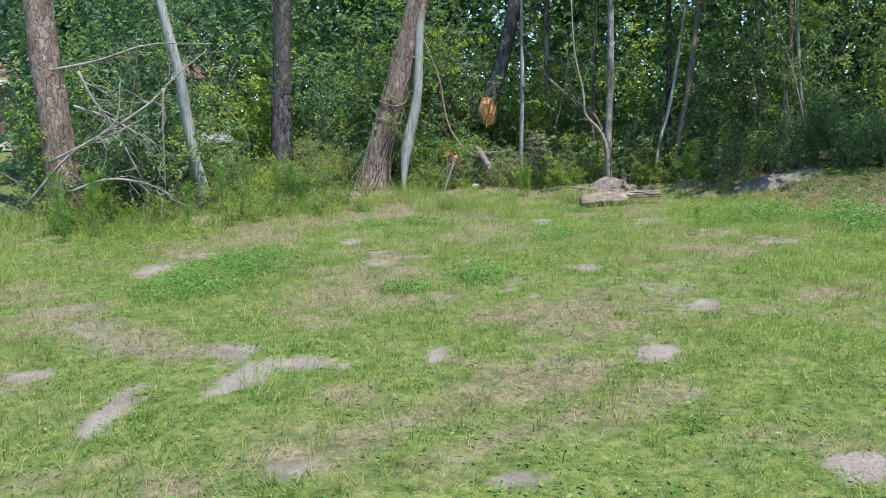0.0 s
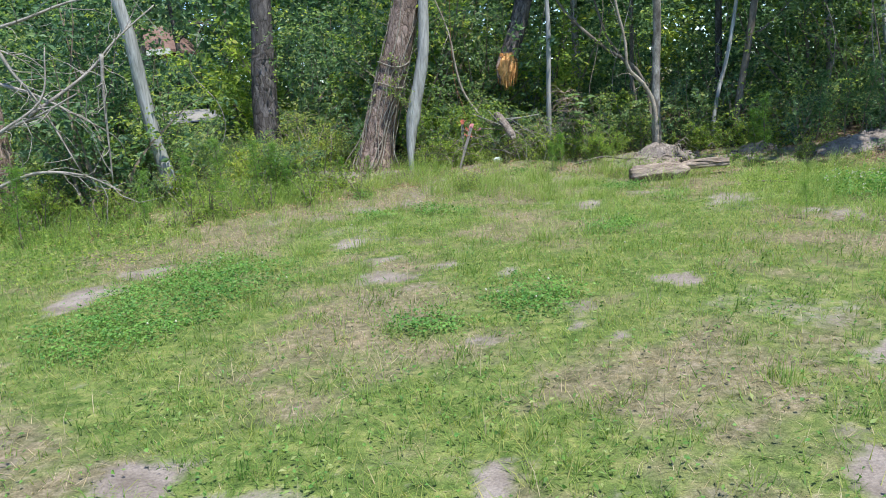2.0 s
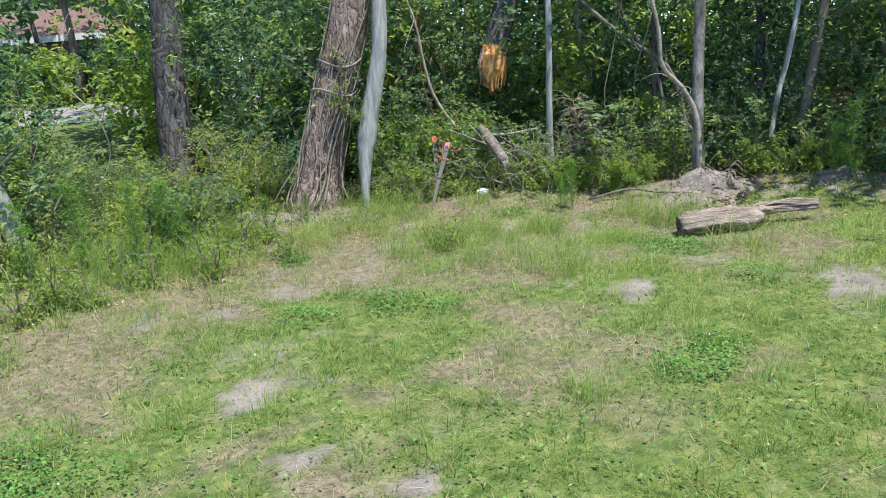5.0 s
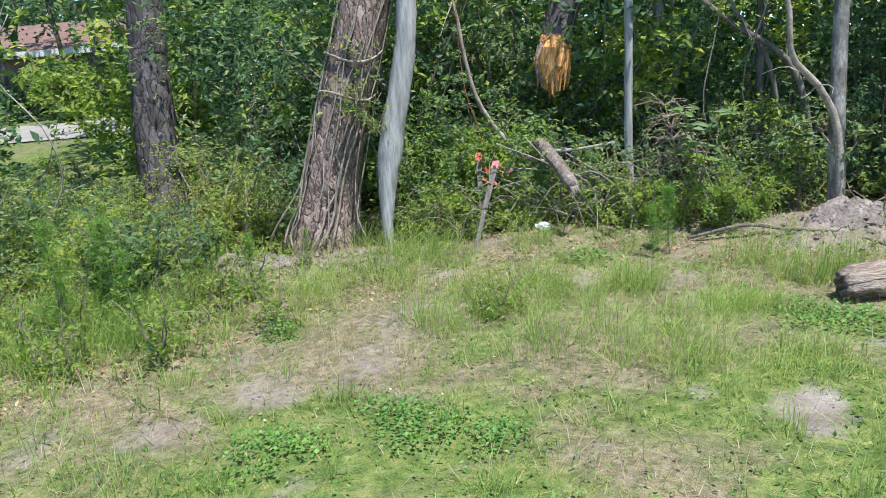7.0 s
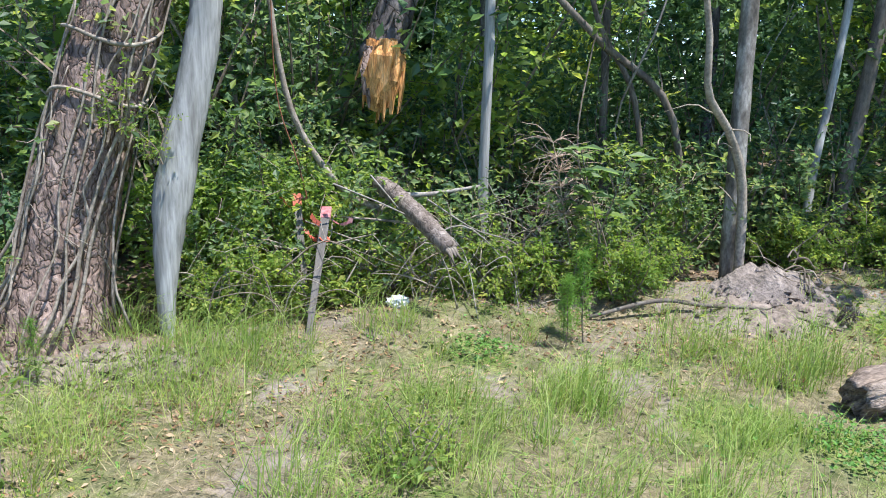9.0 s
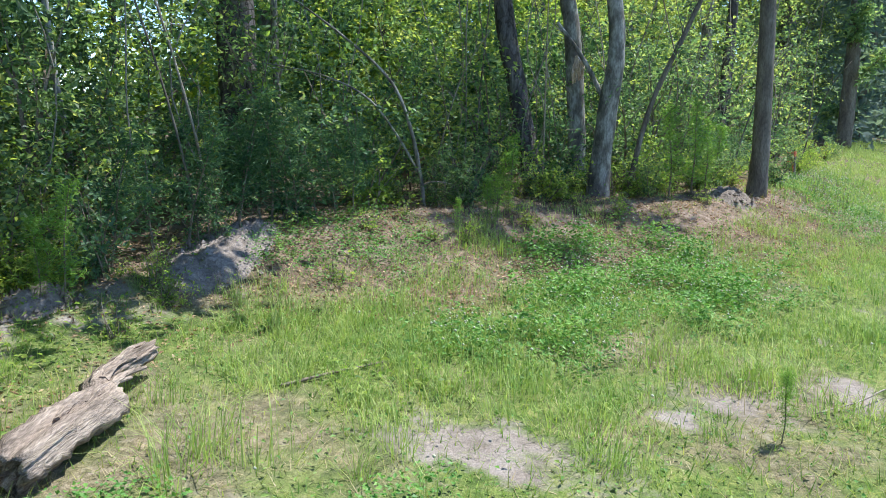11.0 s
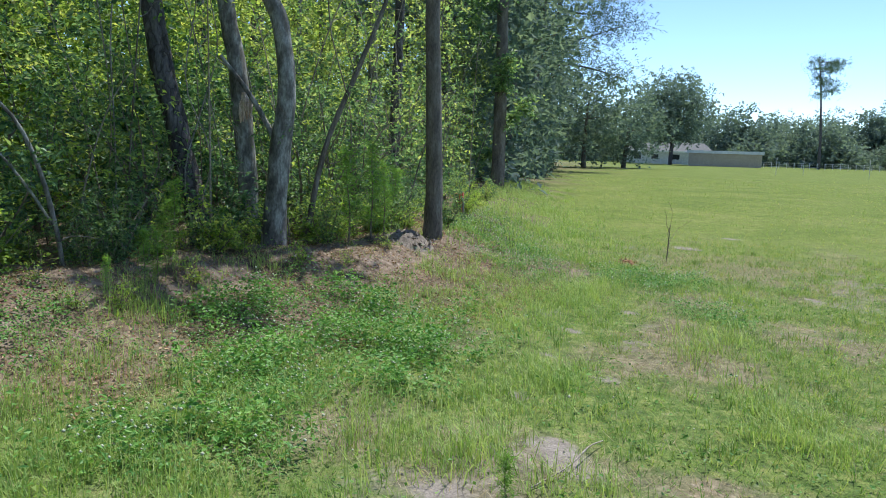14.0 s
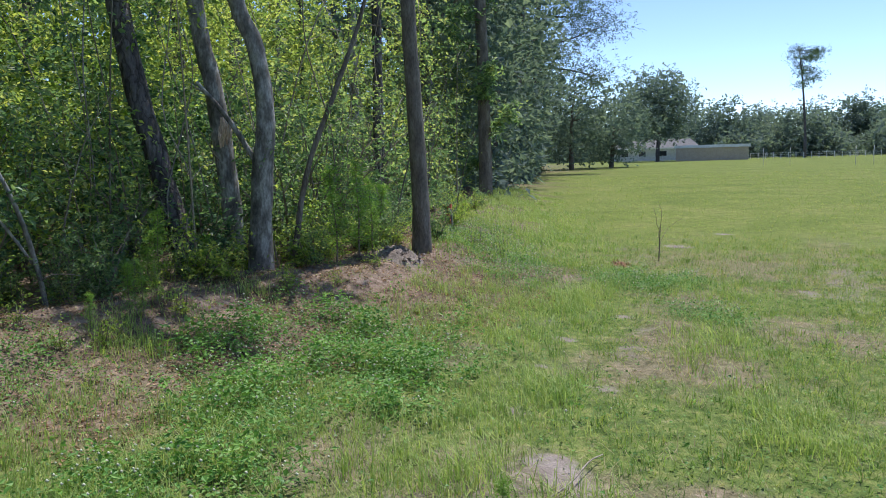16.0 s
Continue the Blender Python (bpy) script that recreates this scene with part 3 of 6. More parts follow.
    bump_of(nt, noise_of(nt, 28.0, 6), 0.6, 0.03, bsdf)
    return m


def shaded_bank(x, y):
    """The leaf-strewn bank under the trees at the field's edge."""
    return ease(-2.3, -1.3, inside(x, y) + 0.45 * wave(x, y, 1.6, 35)) * ease(4.4, 5.4, x) * ease(10.4, 9.0, x)


def dryness(x, y):
    """How far the sward has died back to straw."""
    w = wave(x, y, 1.1, 11) + 0.5 * wave(x, y, 2.9, 13) + 0.35 * wave(x, y, 6.3, 14)
    near = ease(-3.6, -1.2, inside(x, y)) * ease(5, 2.5, x) * ease(-3.2, -2.2, x) * 0.75
    lush = np.maximum(np.maximum(bed(CLOVER_BEDS, x, y), bed(FLOWER_BEDS, x, y)), bed(BRIGHT_BEDS, x, y))
    return np.maximum(0.85 * ease(-0.1, 0.9, w + near), 0.8 * bed(DRY_BEDS, x, y, 0.9)) * (1 - 0.85 * lush)


# ---- ground: one graded sheet to the horizon ----
def graded(lo, hi, step, far):
    core = np.arange(lo, hi + step / 2, step)
    out, d = [], step
    reach = 0.0
    while reach < far:
        d *= 1.26
        reach += d
        out.append(reach)
    out = np.array(out)
    return np.concatenate([(lo - out)[::-1], core, hi + out])


gx, gy = graded(-7.0, 13.0, 0.1, 900), graded(2.0, 15.5, 0.1, 900)
GX, GY = np.meshgrid(gx, gy)
gz = land(GX, GY)
gv = np.stack([GX, GY, gz], -1).reshape(-1, 3)
gi, gj = np.meshgrid(np.arange(len(gy) - 1), np.arange(len(gx) - 1), indexing="ij")
w = len(gx)
gf = np.stack([gi * w + gj, gi * w + gj + 1, (gi + 1) * w + gj + 1, (gi + 1) * w + gj], -1).reshape(-1, 4)
ground_me = mesh_of("ground", gv, [gf], ground_material(), True)
gs = inside(GX, GY)
for key, val in (("bare", bareness(GX, GY)), ("dry", dryness(GX, GY)), ("woodland", np.maximum(shaded_bank(GX, GY), ease(-0.3 - 1.1 * ease(4.5, 6, GX), 0.5 - 0.9 * ease(4.5, 6, GX), gs + 0.35 * wave(GX, GY, 1.9, 17))) * ease(60, 40, np.abs(gs)) * np.where(GX < -0.3 * (GY - 8), ease(6.5, 3.0, gs), 1) * ease(-0.56, -0.46, GX / np.maximum(GY, 1))), ("field", ease(6, 16, np.hypot(GX - 1, GY - 9)) * ease(0.5, -0.5, gs))):
    at = ground_me.attributes.new(key, "FLOAT", "POINT")
    at.data.foreach_set("value", val.astype(np.float32).ravel())
tagged(new("ground", ground_me), "patchy grass field with bare sandy spots", "ground", kind="structure")


# gravel drive behind the wood's near corner
def drive():
    xs, v = np.linspace(-60, 1, 60), []
    for x in xs:
        for y in (29.5, 31.5, 34, 36.5):
            v.append((x, y + 0.03 * x + 0.4 * math.sin(x * 0.4), float(land(x, y)) + 0.03))
    i, j = np.meshgrid(np.arange(len(xs) - 1), np.arange(3), indexing="ij")
    f = np.stack([i * 4 + j, i * 4 + j + 1, (i + 1) * 4 + j + 1, (i + 1) * 4 + j], -1).reshape(-1, 4)[:, ::-1]
    tagged(new("road", mesh_of("road", v, [f], GRAVEL, True)), "pale gravel drive beyond the trees", "road", kind="structure")


drive()


# ---- plants ----
def branch_points(g, start, way, length, n=6, bend=0.25, rise=0.0):
    d, p = unit(np.asarray(way, float)), [np.asarray(start, float)]
    for _ in range(n - 1):
        d = unit(d + g.normal(0, bend, 3) + [0, 0, rise])
        p.append(p[-1] + d * length / (n - 1))
    return np.array(p)


def bush_mesh(seed, height, reach, stems, twigs, per, leaf, mats, ratio=0.55, droop=0.25):
    """Stem mesh and leaf mesh of a shrub that stands on its origin."""
    g = np.random.default_rng(seed)
    wood, S, U = Build(), [], []
    for _ in range(stems):
        a, lean = g.uniform(0, 2 * math.pi), g.uniform(0.1, 1.0) * reach / height
        way = (math.cos(a) * lean, math.sin(a) * lean, 1)
        p = branch_points(g, (g.normal(0, 0.08 * reach), g.normal(0, 0.08 * reach), -0.05), way, height * g.uniform(0.55, 1.05), 7, 0.16)
        wood.add(*tube(p, np.linspace(0.007 + 0.006 * height, 0.002, 7), 3))
        k = max(2, twigs // stems)
        u = g.uniform(0.12, 1.0, k) * 5.99
        i = u.astype(int)
        S.append(p[i] + (p[i + 1] - p[i]) * (u - i)[:, None])
        U.append(unit(g.normal(0, 1, (k, 3)) * [1, 1, 0.55] + [way[0] * 0.6, way[1] * 0.6, 0.25]))
    S, U = np.concatenate(S), np.concatenate(U)
    L = g.uniform(0.12, 0.32, len(S)) * (0.6 + 0.5 * height) * 0.9
    for s, d, l in list(zip(S, U, L))[::6]:
        wood.add(*tube(np.array([s, s + d * l * 0.5 - [0, 0, droop * l * 0.25], s + d * l - [0, 0, droop * l]]), [0.004, 0.003, 0.0015], 3))
    v, f = sprays(g, S, U, L, per, leaf, ratio, droop)
    v[:, 2] = np.maximum(v[:, 2], 0.01)
    return wood.done("wood", mats[0]), mesh_of("foliage", v, [f], mats[1])


def plant(name, meshes, x, y, size, turn, label, category, group, up=0.0, lean=0.0, tall=1.0):
    ob = new(name)
    ob.matrix_basis = Matrix.Translation(on(x, y, up)) @ Euler((lean, 0, turn)).to_matrix().to_4x4() @ Matrix.Diagonal((size, size, size * tall, 1))
    part("wood", meshes[0], ob)
    part("foliage", meshes[1], ob)
    return tagged(ob, label, category, group)


BUSHES = {
    "mid": [bush_mesh(20 + i, 1.25, 0.75, 9, 112, 12, 0.066, (TWIG, LEAF_MID)) for i in range(3)],
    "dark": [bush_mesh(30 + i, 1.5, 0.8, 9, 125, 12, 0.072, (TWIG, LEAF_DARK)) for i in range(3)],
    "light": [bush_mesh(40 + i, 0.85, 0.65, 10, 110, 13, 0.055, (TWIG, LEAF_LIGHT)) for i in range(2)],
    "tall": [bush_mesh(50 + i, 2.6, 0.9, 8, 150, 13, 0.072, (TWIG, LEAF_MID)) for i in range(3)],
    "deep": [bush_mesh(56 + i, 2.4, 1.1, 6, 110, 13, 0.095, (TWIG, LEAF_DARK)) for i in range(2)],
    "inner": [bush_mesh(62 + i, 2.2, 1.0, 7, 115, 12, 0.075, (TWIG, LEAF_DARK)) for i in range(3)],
    "weed": [bush_mesh(66 + i, 0.5, 0.35, 5, 34, 9, 0.042, (TWIG, LEAF_LIGHT)) for i in range(3)],
    "fern": [bush_mesh(70 + i, 1.0, 0.5, 9, 150, 14, 0.04, (TWIG, LEAF_YELLOW), 0.35) for i in range(2)],
    "pale": [bush_mesh(58 + i, 2.4, 1.1, 6, 110, 13, 0.085, (TWIG, LEAF_LIGHT)) for i in range(1)],
}
WORDS = {"mid": ("green leafy shrub at the wood's edge", "shrubs"), "dark": ("dark green shrub by the wood, leaf colour darkened for shade", "shaded shrubs"),
         "light": ("low yellow-green leafy bush beside the bank", "low bushes"), "deep": ("tall shrub deep in the wood, leaf colour darkened for shade", "deep shrubs"), "inner": ("dark green leafy shrub inside the wood's edge, darkened for shade", "inner shrubs"), "weed": ("small yellow-green weed at the wood's foot", "low weeds"), "fern": ("yellow-green feathery bush beside the dark pine", "yellow bushes"), "pale": ("yellow-green sunlit shrub inside the wood", "deep shrubs"),
         "tall": ("tall green understorey shrub with small leaves", "tall shrubs")}


STATURE = {"mid": 1.25, "dark": 1.5, "light": 0.85, "tall": 2.6, "deep": 2.4, "pale": 2.4, "inner": 2.2, "weed": 0.5, "fern": 1.0}


def ceiling_at(x, y):
    """How tall plants stand: low where the drive and house show between the trunks."""
    x, y = np.asarray(x, float), np.asarray(y, float)
    cap = np.full(x.shape, 99.0)
    cap = np.where((y > 12.3) & (x > -0.62 * (y - 8)) & (x < -0.41 * (y - 8)) & (x < -1.5), np.clip(1.0 - 0.047 * (y - 8) - land(x, y), 0.5, 0.92), cap)
    return np.where((x < -0.49 * y - 0.1) & (y > 9) & (y < 38), 0.3, cap)


def shrub(kind, x, y, size=1.0, tall=1.0, up=0.0):
    limit = float(ceiling_at(x, y)) / STATURE[kind]
    if limit < 0.22:
        return
    size = min(size, limit)
    m = BUSHES[kind][int(rng.integers(len(BUSHES[kind])))]
    plant("low_weed" if kind == "weed" else "shrub", m, x, y, size, rng.uniform(0, 6.28), WORDS[kind][0], "shrub", WORDS[kind][1], up, 0.0, tall)


# the border of the wood, walked along its length
seg = np.hypot(*(EDGE[1:] - EDGE[:-1]).T)
mile = np.concatenate([[0], np.cumsum(seg)])


def border(u, s):
    """Place at u metres along the border and s metres into the wood."""
    u = np.asarray(u, float)
    x, y = np.interp(u, mile, EDGE[:, 0]), np.interp(u, mile, EDGE[:, 1])
    dx, dy = np.interp(u + 0.8, mile, EDGE[:, 0]) - np.interp(u - 0.8, mile, EDGE[:, 0]), np.interp(u + 0.8, mile, EDGE[:, 1]) - np.interp(u - 0.8, mile, EDGE[:, 1])
    n = np.hypot(dx, dy)
    return x - dy / n * s, y + dx / n * s


def along(x):
    return float(np.interp(x, EDGE[:, 0], mile))


def clear(x, y):
    """Places that stay open: round the named trunks and the view towards the house."""
    for cx, cy, r in KEEP:
        if math.hypot(x - cx, y - cy) < r:
            return False
    return True


KEEP = [(-1.0, 14.4, 0.7), (-0.65, 14.3, 0.5), (0.15, 14.3, 0.5), (0.8, 14.3, 0.75), (1.0, 15.4, 0.55), (1.56, 15.1, 0.4), (3.0, 13.9, 0.8), (3.5, 13.9, 0.5), (-3.1, 15.6, 0.9), (-6.2, 15.5, 1.2), (-3.9, 13.2, 0.3),
        (2.6, 14.3, 0.3), (7.0, 11.6, 0.5), (8.4, 9.9, 0.35), (9.7, 7.9, 0.6)]
# lane through which the drive and house show
def lane(x, y):
    return y > 15.5 and -0.57 * (y - 8) < x < -0.37 * (y - 8) and y < 60


def k_dark(u):
    return math.sin(u * 3.1) > -0.6


DEEP = []
count = 0
for row, (s0, s1, step, kinds, lo, hi) in enumerate([(0.05, 0.6, 0.75, ("light", "mid", "light"), 0.45, 0.85), (0.7, 1.6, 0.7, ("mid", "dark", "tall"), 0.7, 1.1),
                                                     (1.8, 3.2, 0.7, ("inner", "tall", "inner", "inner"), 0.8, 1.2), (3.4, 5.6, 0.8, ("deep", "pale", "deep"), 1.0, 1.6), (5.8, 8.0, 0.8, ("deep", "pale"), 1.2, 1.9)]):
    u = along(-8.5)
    while u < along(16):
        u += step * rng.uniform(0.7, 1.4)
        x, y = border(u, rng.uniform(s0, s1))
        if clear(x, y) and not lane(x, y) and rng.uniform() < 0.92:
            size = rng.uniform(lo, hi) * (0.7 if lane(x, y + 2.5) else 1.0)
            pick = kinds[int(rng.integers(len(kinds)))]
            # shade behind the brush is put into the darker leaf kind
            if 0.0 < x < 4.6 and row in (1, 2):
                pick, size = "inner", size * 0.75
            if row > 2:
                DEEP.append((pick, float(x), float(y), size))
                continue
            # dark-leaved kind from x 4.6 to 7.6 stands in for shade
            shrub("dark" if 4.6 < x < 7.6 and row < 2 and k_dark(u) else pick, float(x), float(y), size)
            count += 1


def deep_mass(kind):
    """The shrubs far inside, which cannot be told apart, as one mass."""
    g, mass = np.random.default_rng(12), Build()
    for pick, x, y, size in DEEP:
        limit = float(ceiling_at(x, y)) / STATURE[pick]
        if pick != kind or limit < 0.22:
            continue
        me = BUSHES[pick][int(g.integers(len(BUSHES[pick])))][1]
        v, f = np.zeros(len(me.vertices) * 3), np.zeros(len(me.loops), int)
        me.vertices.foreach_get("co", v)
        me.loops.foreach_get("vertex_index", f)
        a, k = g.uniform(0, 6.28), min(size, limit)
        v = v.reshape(-1, 3) @ np.array([(math.cos(a), math.sin(a), 0), (-math.sin(a), math.cos(a), 0), (0, 0, 1)]) * k
        mass.add(v + np.array(on(x, y)), f.reshape(-1, 3))
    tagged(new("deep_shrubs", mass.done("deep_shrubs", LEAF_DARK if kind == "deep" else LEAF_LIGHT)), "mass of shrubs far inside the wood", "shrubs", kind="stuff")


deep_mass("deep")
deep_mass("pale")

for k in range(26):
    y = 15.6 + 9 * (k / 26)**1.3
    x = rng.uniform(-0.56, -0.36) * (y - 8)
    shrub(("mid", "light", "dark")[k % 3], x, y, rng.uniform(0.35, 0.6))
for k in range(30):
    y = rng.uniform(12.6, 22)
    x = rng.uniform(-1.0, -0.6) * (y - 8) - 0.5
    shrub(("mid", "inner", "inner")[k % 3], x, y, rng.uniform(0.8, 1.4))
for k in range(34):
    y = rng.uniform(16.5, 27)
    x = rng.uniform(-0.35, 0.0) * (y - 8)
    shrub(("inner", "pale", "inner")[k % 3], x, y, rng.uniform(1.0, 1.7))
# bright low bushes that stand out at the bank
for x, y, size in ((3.7, 14.75, 0.9), (4.5, 14.35, 0.85), (5.1, 14.1, 0.9), (2.75, 14.75, 0.8), (2.3, 14.9, 0.9), (3.3, 15.0, 1.0), (4.1, 15.0, 1.0), (0.45, 14.95, 0.72), (-0.25, 14.8, 0.6), (1.25, 14.85, 0.72), (0.75, 15.35, 0.95), (0.1, 15.45, 0.85), (1.6, 14.75, 0.6), (0.4, 15.9, 0.9), (1.35, 15.5, 0.8)):
    shrub("mid", x, y, size)
for x, y, size in ((-0.05, 14.72, 0.75), (0.5, 14.7, 0.6), (-0.32, 14.55, 0.6), (1.1, 14.6, 0.7), (1.35, 14.4, 0.55), (0.85, 15.0, 0.95), (0.3, 15.1, 0.95), (1.5, 14.5, 0.7), (0.25, 14.85, 0.7), (3.6, 14.45, 0.7), (4.3, 14.15, 0.7), (4.8, 13.95, 0.6), (2.0, 14.15, 0.62), (1.75, 14.35, 0.5), (-1.55, 14.9, 0.5), (0.0, 14.95, 0.45), (1.25, 14.75, 0.6), (-0.15, 15.4, 0.5), (4.4, 14.0, 0.5), (-2.2, 14.6, 0.75), (-2.6, 14.2, 0.8), (-4.9, 12.0, 0.7), (-3.5, 12.5, 0.55), (-5.2, 11.4, 0.6)):
    shrub("light", x, y, size)
gw3 = np.random.default_rng(91)
for k in range(46):
    u = along(-6.3) + (along(-2.0) - along(-6.3)) * gw3.uniform(0, 1)
    x, y = (float(c) for c in border(u, gw3.uniform(-1.3, 0.1)))
    shrub("weed", x, y, gw3.uniform(0.5, 1.1))
for k in range(34):
    u = along(4.2) + (along(11) - along(4.2)) * gw3.uniform(0, 1)
    x, y = (float(c) for c in border(u, gw3.uniform(-0.9, 0.2)))
    shrub("weed", x, y, gw3.uniform(0.35, 0.7))
for x, y, size in ((-2.45, 14.5, 0.95), (-2.2, 14.65, 1.15), (-1.95, 14.75, 1.0), (-2.6, 14.2, 0.8), (-2.3, 14.3, 0.7), (-2.15, 15.0, 1.2), (-1.75, 15.1, 0.8)):
    shrub("fern", x, y, size)
for x, y, size in ((-1.7, 15.4, 0.75), (-1.95, 15.5, 0.9), (-1.6, 15.0, 0.6), (-2.3, 16.6, 1.2), (-2.0, 16.9, 1.3), (-1.6, 16.3, 1.1)):
    shrub("mid", x, y, size)
gw4 = np.random.default_rng(97)
for k in range(30):
    y = gw4.uniform(12.9, 17.5)
    x = gw4.uniform(-0.63, -0.42) * (y - 8)
    shrub(("mid", "light", "weed")[k % 3], x, y, gw4.uniform(0.6, 1.5))
for k in range(16):
    shrub(("tall", "mid", "pale")[k % 3], gw4.uniform(-0.7, 1.9), gw4.uniform(15.9, 17.8), gw4.uniform(0.9, 1.3))
# sunlit low bushes in front of the brush
for x, y, size in ((2.05, 14.3, 0.6), (2.2, 14.38, 0.55), (2.35, 14.3, 0.5), (-0.2, 14.55, 0.5), (-0.05, 14.62, 0.55), (-0.35, 14.6, 0.45), (0.4, 14.75, 0.5), (1.3, 14.6, 0.5), (1.6, 14.45, 0.45), (3.7, 14.3, 0.6), (3.9, 14.2, 0.5), (4.5, 14.0, 0.6)):
    shrub("light", x, y, size)
# broad-leaved plants out on the bank
for x, y, size in ((0.15, 12.7, 0.62), (0.3, 12.8, 0.55), (0.05, 12.85, 0.5), (0.24, 12.95, 0.6), (-1.2, 12.75, 0.5), (-1.1, 12.85, 0.4), (2.1, 12.9, 0.35), (6.75, 11.15, 0.4), (6.6, 11.25, 0.45), (5.9, 11.3, 0.35)):
    shrub("weed", x, y, size)
# undergrowth round the trunks at the field's edge
gw5 = np.random.default_rng(103)
for k in range(44):
    u = along(7.2) + (along(10.4) - along(7.2)) * gw5.uniform(0, 1)
    x, y = (float(c) for c in border(u, gw5.uniform(-0.05, 1.0)))
    shrub(("light", "mid", "weed", "mid")[k % 4], x, y, gw5.uniform(0.3, 0.6))
# the green mound of leaves across the drive
plant("garden_bush", bush_mesh(61, 1.7, 1.3, 24, 560, 14, 0.12, (TWIG, LEAF_LIGHT)), -13.35, 36.6, 1.35, 0.4, "rounded bright green garden bush beyond the drive", "bush", "")


# ---- loose leaves and sprays of the thicket, too many to count ----
def thicket(name, n, u0, u1, s0, s1, z0, z1, per, leaf, mat, label, gap=0.1, lo=0.2, hi=0.5, seed=0):
    g = np.random.default_rng(100 + seed)
    u, s, h = g.uniform(u0, u1, n), g.uniform(s0, s1, n), z0 + (z1 - z0) * g.uniform(0, 1, n)**1.15
    x, y = border(u, s)
    keep = (wave(u * 0.9, h * 1.1 + s * 0.7, 1.0, seed) + 0.6 * wave(s + u * 0.3, h * 1.7, 1.9, seed + 3)) > gap
    keep &= ~((x < -1.5) & (y < 15.5) & (h > 2.4 + 0.9 * np.maximum(0, s - 1)))
    keep &= ~((y > 15.2) & (x > -0.57 * (y - 8)) & (x < -0.37 * (y - 8)) & (h < 2.6) & (x < -2))
    for cx, cy, r in KEEP if name != "brush_leaves" else ():
        keep &= ~((np.hypot(x - cx, y - cy) < r * 0.8) & (h < 2.2))
    if name in ("thicket", "sunlit_thicket"):
        keep &= ~((x > 0.2) & (x < 4.6) & (h > 0.75) & (g.uniform(0, 1, n) < 0.6))
    cap = ceiling_at(x, y)
    keep &= (h < cap) | ((cap > 0.5) & (h > 2.7))
    x, y, h = x[keep], y[keep], h[keep]
    S = np.stack([x, y, land(x, y) + h], -1)
    U = unit(g.normal(0, 1, S.shape) * [1, 1, 0.6] + [0, 0, -0.15])
    v, f = sprays(g, S, U, g.uniform(lo, hi, len(S)), per, leaf, 0.52, 0.4)
    tagged(new(name, mesh_of(name, v, [f], mat)), label, "thicket", kind="stuff")


thicket("thicket", 8200, along(-9), along(8), 0.6, 3.0, 0.1, 3.9, 11, 0.07, LEAF_MID, "tangled green leaves of the thicket", 0.12, seed=1)
thicket("deep_thicket", 6800, along(-9), along(10), 2.5, 7.5, 0.1, 4.8, 11, 0.12, LEAF_DARK, "leaves deep in the wood, coloured dark for shade", -0.05, 0.3, 0.7, seed=2)
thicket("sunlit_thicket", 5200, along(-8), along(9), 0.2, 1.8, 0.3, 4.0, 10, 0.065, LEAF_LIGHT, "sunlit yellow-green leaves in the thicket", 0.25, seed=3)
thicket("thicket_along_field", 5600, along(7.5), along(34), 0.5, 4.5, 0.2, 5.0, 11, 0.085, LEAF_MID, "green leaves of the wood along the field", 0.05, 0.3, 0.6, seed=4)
# sun glow here is in the yellow leaf colour
thicket("sunlit_wood", 12500, along(7.8), along(32), 0.9, 6.5, 0.4, 4.8, 11, 0.075, LEAF_YELLOW, "yellow-green leaves inside the wood, coloured as sunlit", 0.1, 0.3, 0.7, seed=5)
# far foliage takes the leaf colour with haze in it
thicket("far_wood_edge", 16000, along(22), along(97), -0.6, 5.0, 0.2, 15.0, 9, 0.38, LEAF_HAZED, "distant green edge of the wood", -0.1, 0.6, 1.4, seed=6)
thicket("far_wood_foot", 2600, along(40), along(97), -1.5, 2.5, 0.1, 5.0, 9, 0.5, LEAF_HAZED, "low bushes at the far edge of the wood", -0.4, 0.6, 1.2, seed=14)
# canopy added above the view to shade the wood
thicket("high_canopy", 420, along(1.5), along(40), 3.5, 9.0, 6.0, 11.5, 9, 0.24, LEAF_DARK, "high leaf canopy added to shade the wood", -0.1, 0.5, 1.1, seed=7)
# unseen bough added so that its shadow falls on the bank
thicket("overhang", 140, along(5.6), along(7.2), -1.3, 0.2, 4.4, 6.2, 10, 0.2, LEAF_DARK, "unseen leafy bough added to shade the bank", -0.3, 0.4, 0.9, seed=10)
# unseen canopy added to darken the wood behind the brush
thicket("edge_canopy", 800, along(1.9), along(5.6), 0.3, 3.2, 3.9, 6.0, 10, 0.2, LEAF_DARK, "unseen leaf canopy added to shade the wood's edge", -0.5, 0.4, 0.9, seed=11)
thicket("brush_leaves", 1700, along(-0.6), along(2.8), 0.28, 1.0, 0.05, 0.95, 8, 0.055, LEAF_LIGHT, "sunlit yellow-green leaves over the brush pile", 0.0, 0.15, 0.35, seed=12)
# dark leaf colour stands in for shade at the back
thicket("back_wood", 9500, along(-3.2), along(7), 7.5, 13.0, 0.2, 12.0, 13, 0.28, LEAF_DARK, "leafy backing of the deep wood, coloured dark for shade", -0.9, 0.5, 1.2, seed=9)
# yellow leaf colour makes this backing look sunlit
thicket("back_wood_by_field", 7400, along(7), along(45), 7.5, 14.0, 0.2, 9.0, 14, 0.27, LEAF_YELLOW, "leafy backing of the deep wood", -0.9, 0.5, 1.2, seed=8)


